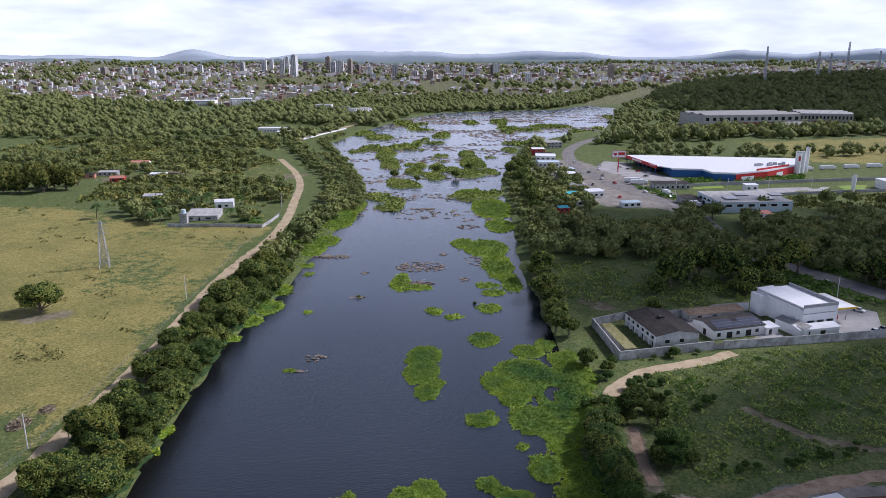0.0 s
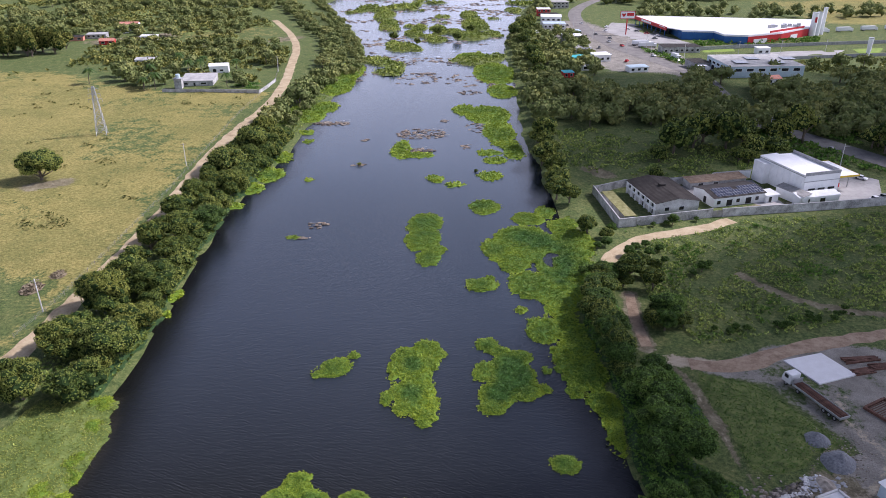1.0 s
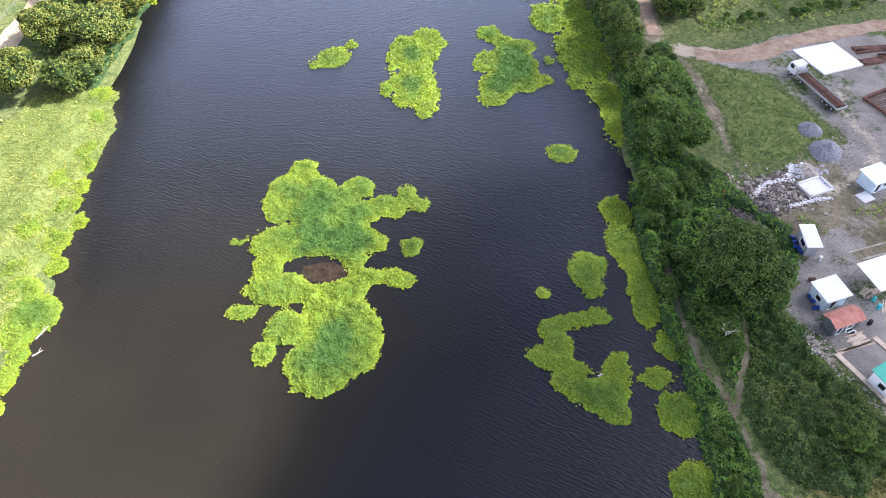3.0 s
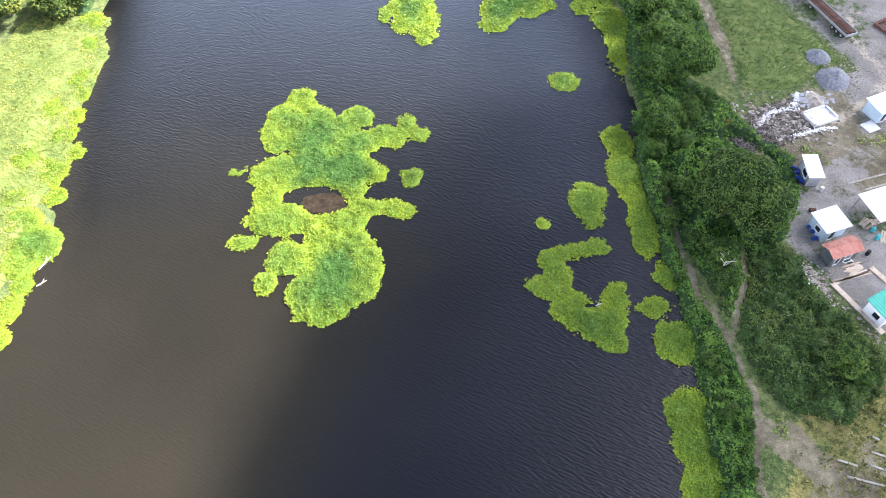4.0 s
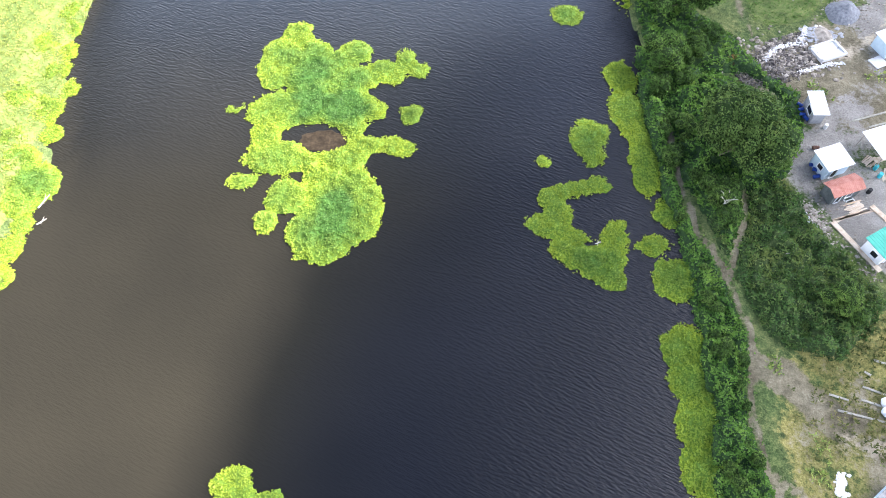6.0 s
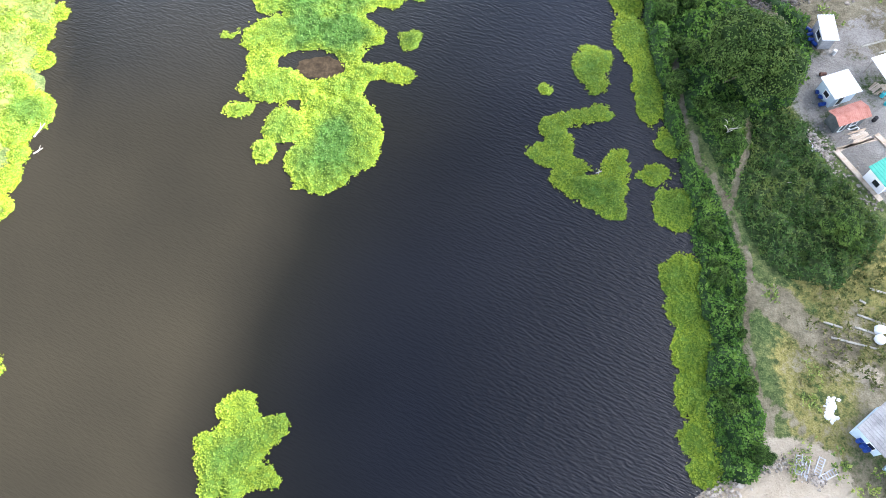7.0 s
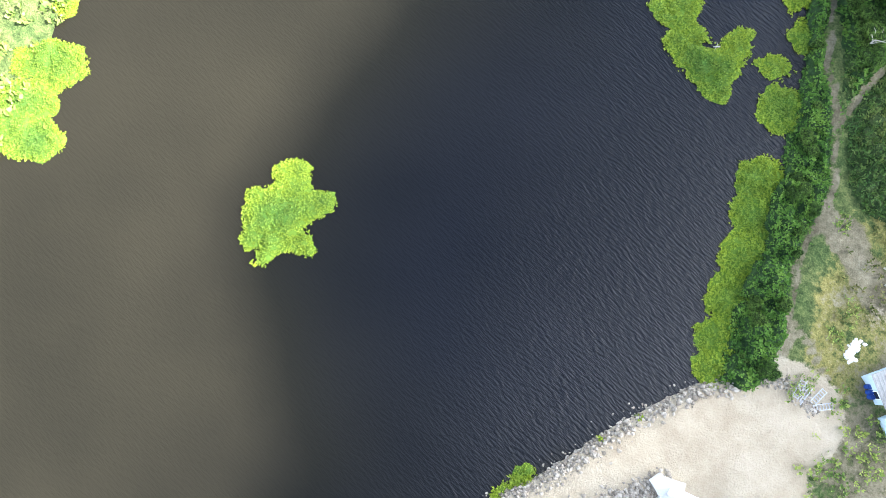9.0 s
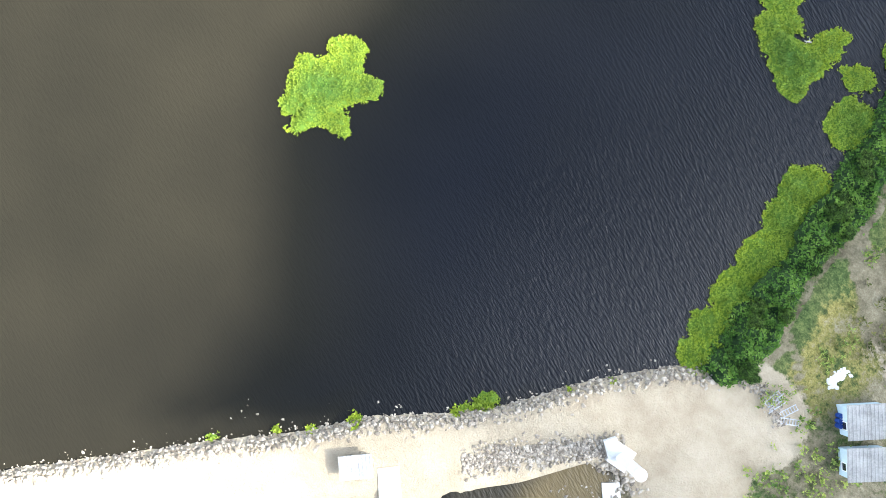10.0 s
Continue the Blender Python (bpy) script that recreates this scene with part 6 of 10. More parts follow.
def opening(parent, face, size, u0, u1, z0, z1, kind="window", frame_material=None, pane_material=None):
    """A window or door set in a face of a box body: a frame round a dark pane."""
    w, d = size
    s, p = Shape(), Shape()
    t = 0.07 * max(1.0, (u1 - u0) / 2)

    def put(sh, a0, a1, b0, b1, o0, o1):
        if face == "S":
            sh.box(a0, a1, -o1, -o0, b0, b1)
        elif face == "N":
            sh.box(a0, a1, d + o0, d + o1, b0, b1)
        elif face == "W":
            sh.box(-o1, -o0, a0, a1, b0, b1)
        else:
            sh.box(w + o0, w + o1, a0, a1, b0, b1)

    put(s, u0 - t, u0, z0 - t, z1 + t, -0.05, 0.10)
    put(s, u1, u1 + t, z0 - t, z1 + t, -0.05, 0.10)
    put(s, u0, u1, z1, z1 + t, -0.05, 0.10)
    put(s, u0, u1, z0 - t, z0, -0.05, 0.14)
    put(p, u0, u1, z0, z1, -0.04, 0.02)
    ob = part(kind, s, frame_material or WHITE_PAINT, parent)
    part("pane" if kind == "window" else "leaf", p, pane_material or DARK_GLASS, ob)


def ridged(s, x0, x1, y0, y1, z, thick, pitch, along="x", m=None, rise=0.05):
    """A sheet with ribs, as corrugated roofing."""
    lo, hi = (x0, x1) if along == "x" else (y0, y1)
    prof = [(hi, -thick), (lo, -thick), (lo, 0)]
    k = lo + pitch * 0.3
    while k + pitch * 0.4 < hi:
        prof += [(k, 0), (k + pitch * 0.08, rise), (k + pitch * 0.32, rise), (k + pitch * 0.4, 0)]
        k += pitch
    prof.append((hi, 0))
    n = len(prof)
    if along == "x":
        v = [(a, y0, z + b) for a, b in prof] + [(a, y1, z + b) for a, b in prof]
    else:
        v = [(x0, a, z + b) for a, b in prof] + [(x1, a, z + b) for a, b in prof]
    return s.add(v, [tuple(range(n)), tuple(range(2 * n - 1, n - 1, -1))] + [(i, n + i, n + (i + 1) % n, (i + 1) % n) for i in range(n)], m)


def hut(name, label, p0, p1, d, h, roof="shed", rise=0.35, wall_material=None, roof_material=None, openings=(), over=0.35, ridges=0.45, group="", category="hut", sink=0.3, thick=0.07):
    """A small building: wall body, overhanging roof sheet with ribs, openings."""
    w = math.dist(p0, p1)
    ob = empty(name, base_pose(p0, p1), label, category, group)
    s = Shape()
    if roof == "gable":
        s.prism([(0, 0), (w, 0), (w, d), (0, d)], -sink, h)
        s.add([(0, 0, h), (0, d, h), (0, d / 2, h + rise), (w, 0, h), (w, d, h), (w, d / 2, h + rise)], [(0, 2, 1), (3, 4, 5), (0, 3, 5, 2), (1, 2, 5, 4)])
    else:
        v = [(0, 0, -sink), (w, 0, -sink), (w, d, -sink), (0, d, -sink), (0, 0, h), (w, 0, h), (w, d, h + rise), (0, d, h + rise)]
        s.add(v, [(3, 2, 1, 0), (4, 5, 6, 7), (0, 1, 5, 4), (1, 2, 6, 5), (2, 3, 7, 6), (3, 0, 4, 7)])
    part("wall", s, wall_material or WHITE_PAINT, ob)
    r = Shape()
    if roof == "gable":
        slope = math.hypot(d / 2, rise) + over
        for sgn in (-1, 1):
            tilt = Matrix.Translation((0, d / 2, h + rise + 0.12)) @ Matrix.Rotation(-sgn * math.atan2(rise, d / 2), 4, "X")
            y0, y1 = (0, slope) if sgn > 0 else (-slope, 0)
            ridged(r, -over, w + over, y0, y1, 0, thick, ridges, "x", tilt, 0.05)
    else:
        tilt = Matrix.Translation((0, 0, h + 0.08)) @ Matrix.Rotation(math.atan2(rise, d), 4, "X")
        ridged(r, -over, w + over, -over, math.hypot(d, rise) + over, 0, thick, ridges, "x", tilt, 0.04)
    part("roof", r, roof_material or WHITE_SHEET, ob)
    for face, u0, u1, z0, z1, kind in openings:
        opening(ob, face, (w, d), u0, u1, z0, z1, kind)
    return ob


def wall_run(name, pts, h, thick, material, label, cap=True, post=0.0):
    """A free-standing masonry wall along a line, with coping."""
    ob = empty(name, pose(pts[0][0], pts[0][1], hz(*pts[0])), label, "wall", kind="structure")
    inv = ob.matrix_world.inverted()
    s, c, q = Shape(), Shape(), Shape()
    for a, b in zip(pts[:-1], pts[1:]):
        m = inv @ base_pose(a, b)
        L = math.dist(a, b)
        s.box(-thick / 2, L + thick / 2, -thick / 2, thick / 2, -0.6, h, m)
        c.box(-thick, L + thick, -thick * 0.8, thick * 0.8, h, h + 0.12, m)
        if post:
            k = 0.0
            while k <= L:
                q.box(k - 0.16, k + 0.16, -thick, thick, -0.4, h + 0.02, m)
                k += post
    part("masonry", s, material, ob)
    if cap:
        part("coping", c, GREY_WALL, ob)
    if post:
        part("piers", q, material, ob)
    return ob


def fence_line(name, pts, gap, h, label, wires=3, material=None):
    """Posts with strained wires."""
    ob = empty(name, pose(pts[0][0], pts[0][1], hz(*pts[0])), label, "fence")
    inv = ob.matrix_world.inverted()
    proto = Shape().tube((0, 0, -0.3), (0, 0, h), 0.07, 0.055, 6).mesh("post")
    proto.materials.append(material or FENCE_WOOD)
    line = []
    for a, b in zip(pts[:-1], pts[1:]):
        n = max(1, int(math.dist(a, b) / gap))
        line += [(a[0] + (b[0] - a[0]) * k / n, a[1] + (b[1] - a[1]) * k / n) for k in range(n)]
    line.append(pts[-1])
    for x, y in line:
        o = part("post", proto, material or FENCE_WOOD, ob)
        o.matrix_local = inv @ pose(x, y, hz(x, y), random.uniform(-4, 4), random.uniform(-4, 4), 0)
    s = Shape()
    for k in range(wires):
        z = h * (0.35 + 0.28 * k)
        for a, b in zip(line[:-1], line[1:]):
            s.tube(inv @ Vector((*a, hz(*a) + z)), inv @ Vector((*b, hz(*b) + z)), 0.012, n=3, caps=False)
    part("wire", s, STEEL, ob)
    return ob


# ---- walled compound by the river ----
wall_run("wall_compound_front", [(51.5, 232), (54, 203), (72, 207.5), (85.4, 211)], 2.9, 0.25, AGED_WALL, "stained grey-white perimeter wall beside the dirt track", post=6.0)
wall_run("wall_compound_street", [(89, 211.5), (113, 215.5), (148, 222)], 2.7, 0.25, AGED_WALL, "stained whitish perimeter wall with green streaks", post=7.0)
wall_run("wall_compound_back", [(51.5, 232), (64, 239), (81, 241), (97, 245)], 2.6, 0.25, AGED_WALL, "weathered back wall of the compound")
wall_run("wall_compound_white", [(97, 245), (112, 248.5)], 3.2, 0.25, WHITE_PAINT, "white-painted back wall of the compound")
gate = empty("gate", base_pose((85.6, 211.05), (88.8, 211.45)), "pale metal double gate in the perimeter wall", "gate")
part("gate_leaf", ridged(Shape(), 0, 1.55, 0, 2.2, 0, 0.05, 0.25, "x", Matrix.Rotation(radians(90), 4, "X"), 0.03), TARP_GREY, gate)
part("gate_leaf", ridged(Shape(), 1.65, 3.2, 0, 2.2, 0, 0.05, 0.25, "x", Matrix.Rotation(radians(90), 4, "X"), 0.03), TARP_GREY, gate)


def old_building():
    p0, p1 = (63.5, 233.5), (67.7, 212)
    w, d, h = math.dist(p0, p1), 14.8, 4.4
    ob = empty("old_building", base_pose(p0, p1), "old whitewashed building with dark weathered roof", "building")
    s = Shape()
    s.add([(0, 0, -0.5), (w, 0, -0.5), (w, d, -0.5), (0, d, -0.5), (0, 0, h), (w, 0, h), (w, d, h), (0, d, h), (0, d / 2, h + 1.3), (w, d / 2, h + 1.3)],
          [(3, 2, 1, 0), (0, 1, 5, 4), (2, 3, 7, 6), (0, 4, 8, 7, 3), (1, 2, 6, 9, 5), (4, 5, 9, 8), (7, 8, 9, 6)])
    part("wall", s, LIMEWASH, ob)
    r = Shape().gable(d, w, h + 0.1, 1.3, 0.5, 0.12, Matrix.Translation((w / 2, d / 2, 0)) @ Matrix.Rotation(radians(90), 4, "Z"))
    roof = part("roof", r, DARK_ROOF, ob)
    for sgn in (-1, 1):
        far = sgn * (d / 2 + 0.5)
        rib = Shape().add([(0, 0, 1.43), (0.3, 0, 1.43), (0.3, far, 0.05), (0, far, 0.05), (0.1, 0, 1.50), (0.2, 0, 1.50), (0.2, far, 0.12), (0.1, far, 0.12)],
                          [(4, 5, 6, 7), (0, 4, 7, 3), (1, 2, 6, 5), (2, 3, 7, 6)]).mesh("roof_rib")
        rib.materials.append(DARK_ROOF)
        for k in range(24):
            part("roof_rib", rib, DARK_ROOF, roof).location = (-0.4 + k * (w + 0.8) / 24, d / 2, h)
    part("roof_turret", Shape().box(w * 0.42, w * 0.5, d / 2 - 0.9, d / 2 + 0.9, h + 0.9, h + 2.0), DARK_ROOF, ob)
    post = Shape().box(-0.2, 0.2, -0.55, -0.01, -0.3, h - 0.02).mesh("pilaster")
    post.materials.append(WHITE_PAINT)
    for k in range(7):
        part("pilaster", post, WHITE_PAINT, ob).location = (0.6 + k * (w - 1.2) / 6, 0, 0)
    part("floor_band", Shape().box(0, w, -0.42, -0.01, 1.95, 2.3), WHITE_PAINT, ob)
    part("eaves_band", Shape().box(0, w, -0.42, -0.01, h - 0.55, h - 0.03), WHITE_PAINT, ob)
    for k in range(6):
        u = 1.0 + k * (w - 1.2) / 6
        opening(ob, "S", (w, d), u + 0.4, u + 2.3, 2.4, 3.7)
        if k % 2:
            opening(ob, "S", (w, d), u + 0.9, u + 1.9, 0.1, 1.9, "door")
    for k in range(2):
        opening(ob, "E", (w, d), 3 + 5 * k, 4.6 + 5 * k, 1.6, 2.8)


old_building()
# Mossy yard terrace, built up here as a low roofed block.
moss = empty("annex", base_pose((53.2, 229), (56.2, 206.5)), "flat mossy yard terrace built as a low block inside the wall", "building")
part("wall", Shape().box(0.6, 22.2, 0.5, 4.0, -0.4, 2.0), AGED_WALL, moss)
part("roof", Shape().box(0.4, 22.5, 0.35, 4.3, 2.0, 2.18), MOSS, moss)


def solar_hall():
    p0, p1 = (88.6, 219), (107.5, 224.5)
    w, d, h = math.dist(p0, p1), 11.5, 3.3
    ob = empty("solar_hall", base_pose(p0, p1), "low white hall with solar panels on its roof", "building")
    s = Shape()
    s.add([(0, 0, -0.5), (w, 0, -0.5), (w, d, -0.5), (0, d, -0.5), (0, 0, h), (w, 0, h), (w, d, h), (0, d, h), (0, d / 2, h + 1.1), (w, d / 2, h + 1.1)],
          [(3, 2, 1, 0), (0, 1, 5, 4), (2, 3, 7, 6), (0, 4, 8, 7, 3), (1, 2, 6, 9, 5), (4, 5, 9, 8), (7, 8, 9, 6)])
    part("wall", s, WHITE_PAINT, ob)
    part("roof", Shape().gable(d, w, h + 0.1, 1.1, 0.4, 0.1, Matrix.Translation((w / 2, d / 2, 0)) @ Matrix.Rotation(radians(90), 4, "Z")), DARK_ROOF, ob)
    tilt = Matrix.Translation((0, 0, h + 0.2)) @ Matrix.Rotation(math.atan2(1.1, d / 2), 4, "X")
    glass = Shape().box(0.05, 1.0, 0.05, 1.60, 0.06, 0.075).mesh("solar_panel")
    glass.materials.append(SOLAR)
    rim = Shape().box(0, 1.05, 0, 1.65, 0.02, 0.058).mesh("panel_frame")
    rim.materials.append(STEEL)
    for j in range(3):
        for k in range(16):
            if j == 2 and k in (7, 8):
                continue
            a = part("solar_panel", glass, SOLAR, ob)
            a.matrix_local = tilt @ Matrix.Translation((1.6 + k * 1.12, 0.25 + j * 1.75, 0.02))
            b = part("panel_frame", rim, STEEL, a)
    for k in range(5):
        u = 1.2 + k * 3.7
        opening(ob, "S", (w, d), u, u + (2.2 if k % 2 else 1.4), 0.1 if k % 2 else 1.0, 2.3, "door" if k % 2 else "window", None, DARK_VOID if k % 2 else None)
    opening(ob, "W", (w, d), 4, 5.6, 0.1, 2.4, "door", None, DARK_VOID)
    hut("lean_to", "small white porch roof beside the solar hall", (107.8, 223.5), (112.4, 225), 4.5, 2.6, rise=0.3, openings=(("S", 1, 2.2, 0.2, 2.0, "door"),))
    hut("rear_shed", "long low shed with brown roof at the back wall", (86.5, 236.5), (108, 242), 5, 2.4, rise=0.5, wall_material=AGED_WALL, roof_material=EARTH, openings=(("S", 3, 5, 0.2, 2.0, "door"), ("S", 9, 11, 0.8, 1.9, "window")))
    hut("container_store", "rust-red store box near the back wall", (88, 240.5), (94, 241.8), 2.4, 2.2, rise=0.05, wall_material=MAROON, roof_material=RUST, over=0.02)


solar_hall()


def white_warehouse():
    p0, p1 = (121, 226.5), (134.6, 230.4)
    w, d, h = math.dist(p0, p1), 23.0, 8.4
    ob = empty("warehouse", base_pose(p0, p1), "tall white warehouse with bright ribbed metal roof", "building")
    wall = Shape()
    wall.box(0, w, 0, d, -0.5, h)
    part("wall", wall, WHITE_PAINT, ob)
    par = Shape()
    par.box(0, w, -0.02, 0.3, h, h + 1.1).box(w - 0.3, w, 0.3, d, h, h + 1.1)
    part("parapet", par, GREY_WALL, ob)
    for x0, x1 in ((-0.3, w * 0.46), (w * 0.52, w * 0.86)):
        tilt = Matrix.Translation((0, 0, h + 0.35)) @ Matrix.Rotation(radians(-2.5 if x0 < 0 else 2.0), 4, "Y")
        part("roof", ridged(Shape(), x0, x1, 0.32, d, 0, 0.12, 0.6, "y", tilt, 0.05), WHITE_SHEET, ob)
    part("gutter", Shape().box(w * 0.46, w * 0.52, 0.32, d, h, h + 0.12), DARK_ROOF, ob)
    post = Shape().box(-0.12, -0.005, -0.18, 0.18, -0.3, h - 0.6).mesh("pilaster")
    post.materials.append(WHITE_PAINT)
    for k in range(8):
        part("pilaster", post, WHITE_PAINT, ob).location = (0, 1 + k * (d - 1.4) / 7, 0)
    part("cornice", Shape().box(-0.2, w + 0.1, -0.14, 0, h - 2.2, h - 2.0).box(-0.2, -0.02, 0, d, h - 0.5, h - 0.3), GREY_WALL, ob)
    for k in range(3):
        opening(ob, "S", (w, d), 2 + 4 * k, 4.6 + 4 * k, 2.9, 3.7, "window", GREY_WALL)
    opening(ob, "W", (w, d), d - 4.2, d - 3.0, 5.4, 6.6)
    opening(ob, "W", (w, d), d - 2.0, d - 1.0, 3.0, 4.0)
    part("annex_tower", Shape().box(-2.6, 0, d - 6, d - 0.2, -0.4, h - 0.9), WHITE_PAINT, ob, "white service annex")
    hut("lean_to", "white lean-to roof along the warehouse front", (117.5, 220.7), (132.5, 224.3), 3.2, 3.0, rise=0.5, wall_material=WHITE_PAINT, openings=(("S", 2, 4, 0.2, 2.2, "door"), ("S", 8, 10, 0.2, 2.2, "door")))
    hut("side_shed", "low grey-roofed side shed against the warehouse wall", (114, 231), (118.6, 220.5), 3.0, 3.4, rise=0.6, roof_material=TARP_GREY)


white_warehouse()


def canopy():
    p0, p1 = (135.9, 233.8), (144.3, 235.8)
    w, d, h = math.dist(p0, p1), 15.5, 5.4
    ob = empty("forecourt_canopy", base_pose(p0, p1), "flat white forecourt canopy with yellow edge on columns", "canopy")
    part("roof", ridged(Shape(), 0, w, 0, d, h + 0.5, 0.1, 0.6, "y"), WHITE_SHEET, ob)
    e = Shape().box(-0.08, w + 0.08, -0.1, 0, h - 0.1, h + 0.55).box(w, w + 0.1, 0, d, h - 0.1, h + 0.55).box(-0.1, 0, 0, d, h - 0.1, h + 0.55).box(-0.08, w + 0.08, d, d + 0.1, h - 0.1, h + 0.55)
    part("fascia", e, YELLOW, ob)
    for x in (1.2, w - 1.2):
        for y in (3, d - 3):
            part("column", Shape().tube((x, y, -0.4), (x, y, h), 0.18, n=10), STEEL, ob)
    for y in (4, d - 4):
        pump = part("fuel_pump", Shape().box(w / 2 - 0.5, w / 2 + 0.5, y - 0.3, y + 0.3, 0, 1.7), RED_PAINT, ob)
    tagged(part("pavement_forecourt", Shape().prism([(114, 221.5), (149, 227), (158, 246), (147, 258), (138, 254), (134, 233)], 1.0, 1.24), PAVED), "pale paved forecourt beside the highway", "pavement", kind="structure")


canopy()
tagged(part("pavement_compound", Shape().prism([(70, 214), (86, 212.5), (114, 217), (112, 246), (90, 242), (82, 239)], 0.9, 1.16), PAVED), "worn concrete yard inside the compound", "pavement", kind="structure")


# ---- store, its car park and neighbours ----
def store():
    ob = empty("hypermarket", base_pose((180, 560), (282, 574)), "large store with white roof and red and blue walls", "store")
    inv = ob.matrix_world.inverted()

    def loc(x, y):
        q = inv @ Vector((x, y, 0))
        return (q.x, q.y)

    main = [loc(*p) for p in ((180, 560), (203, 557), (205, 540), (221, 537), (251, 551), (284, 578), (306, 618), (180, 640))]
    part("wall", Shape().prism(main, -0.5, 5.8), BLUE_PAINT, ob)
    c = (sum(p[0] for p in main) / 8, sum(p[1] for p in main) / 8)
    grow = [(x + (x - c[0]) * 0.006, y + (y - c[1]) * 0.006) for x, y in main]
    part("roof", Shape().prism(grow, 6.2, 6.7), WHITE_SHEET, ob)
    base = [(x + (x - c[0]) * 0.004, y + (y - c[1]) * 0.004) for x, y in main]
    f = Shape()
    for a, b in zip(base, base[1:]):
        m = base_pose(a, b)
        m.translation.z = 0
        f.box(0, math.dist(a, b), -0.25, 0.1, 5.4, 6.22, m)
    part("fascia", f, WHITE_SHEET, ob)
    for k, (a, b, mat) in enumerate((((221, 536.6), (251, 550.6), RED_PAINT), ((251, 550.6), (284, 577.6), RED_PAINT), ((205.2, 539.6), (220.8, 536.6), BLUE_PAINT), ((180, 559.6), (203, 556.6), BLUE_PAINT))):
        pa, pb = loc(*a), loc(*b)
        m = base_pose(pa, pb)
        m.translation.z = 0
        part("cladding", Shape().box(0, math.dist(pa, pb), -0.5, -0.26, -0.3, 5.35 if mat is RED_PAINT else 4.6, m), mat, ob)
    for a, b in (((226, 538.6), (238, 544.2)), ((262, 559.3), (270, 565.9))):
        pa, pb = loc(*a), loc(*b)
        m = base_pose(pa, pb)
        m.translation.z = 0
        part("loading_door", ridged(Shape(), 0, math.dist(pa, pb), 0.1, 3.4, 0.0, 0.1, 0.5, "y", m @ Matrix.Translation((0, -0.55, 0)) @ Matrix.Rotation(radians(90), 4, "X"), 0.02), WHITE_SHEET, ob)
    # open entrance hall on columns
    porch = [loc(*p) for p in ((163, 640), (171, 575), (180, 560), (180, 640))]
    part("porch_roof", Shape().prism(porch, 6.3, 6.9), WHITE_SHEET, ob)
    pa, pb = loc(163, 640), loc(172, 573)
    m = base_pose(pa, pb)
    m.translation.z = 0
    part("sign_band", Shape().box(0, math.dist(pa, pb), -0.6, 0, 4.6, 7.2, m), RED_PAINT, ob)
    for k in range(5):
        part("sign_bar", Shape().box(18 + k * 4.2, 21.4 + k * 4.2, -0.72, -0.62, 5.2, 6.7, m), WHITE_SHEET, ob, "white sign letter shape")
    for k in range(8):
        part("column", Shape().tube(m @ Vector((3 + k * 8.6, 0.8, -0.5)), m @ Vector((3 + k * 8.6, 0.8, 6.3)), 0.35, n=8), BLUE_PAINT, ob)
    part("entrance_glass", Shape().box(6, 60, 5.5, 5.7, 0, 4.4, m), DARK_GLASS, ob)
    # plant on the roof
    rr = random.Random(3)
    pl = loc(262, 575)
    for k in range(9):
        x, y = pl[0] - 12 + k * 3.2, pl[1] + rr.uniform(-4, 4)
        part("roof_unit", Shape().box(x, x + 2.2, y, y + 2.0, 6.7, 6.7 + rr.uniform(1.4, 2.6)), STEEL, ob)
    pa, pb = loc(241, 546), loc(278, 572)
    m = base_pose(pa, pb)
    m.translation.z = 0
    part("raised_parapet", Shape().box(0, math.dist(pa, pb), 0.2, 0.6, 6.7, 8.2, m), RED_PAINT, ob)


store()
for x, y, h, r in ((287, 577, 17, 2.3), (291.5, 579, 17, 2.0), (297, 583, 20, 1.5)):
    tank = empty("silo_tower", pose(x, y, hz(x, y)), "tall white cylindrical water tower beside the store", "tower", "store towers")
    part("shaft", Shape().tube((0, 0, -0.5), (0, 0, h), r, n=16), WHITE_PAINT, tank, smooth=False)
    part("rim", Shape().tube((0, 0, h), (0, 0, h + 0.4), r * 1.06, n=16), STEEL, tank)
    if r > 2.2:
        part("lettering", Shape().box(-0.8, 0.8, -r - 0.08, -r + 0.3, h - 7, h - 3), RED_PAINT, tank)
tank = empty("silo_tower", pose(283, 488, hz(283, 488)), "white conical water tower standing in a field", "tower", "store towers")
part("shaft", Shape().tube((0, 0, -0.5), (0, 0, 12), 1.0, 1.7, 14), WHITE_PAINT, tank)
part("rim", Shape().tube((0, 0, 12), (0, 0, 12.5), 1.75, n=14), STEEL, tank)

sign = empty("pole_sign", pose(143, 582, hz(143, 582)), "tall red pole sign with white panel", "sign")
part("pole", Shape().tube((0, 0, -0.5), (0, 0, 14), 0.45, n=10), RED_PAINT, sign)
part("panel", Shape().box(-5.4, 5.4, -0.5, 0.5, 12.4, 17.4), WHITE_SHEET, sign)
part("panel_frame", Shape().box(-5.7, 5.7, -0.35, 0.35, 12.1, 12.4).box(-5.7, 5.7, -0.35, 0.35, 17.4, 17.7).box(-5.7, -5.4, -0.35, 0.35, 12.4, 17.4).box(5.4, 5.7, -0.35, 0.35, 12.4, 17.4), RED_PAINT, sign)
part("emblem", Shape().prism([(-4.6, 0), (-3.0, -1.6), (-1.4, 0), (-1.8, 1.2), (-3.0, 0.6), (-4.2, 1.2)], 0, 0.1, Matrix.Translation((0, -0.55, 15)) @ Matrix.Rotation(radians(90), 4, "X")), RED_PAINT, sign)
part("sign_bar", Shape().box(-0.6, 4.8, -0.62, -0.5, 14.2, 16.4), RED_PAINT, sign)
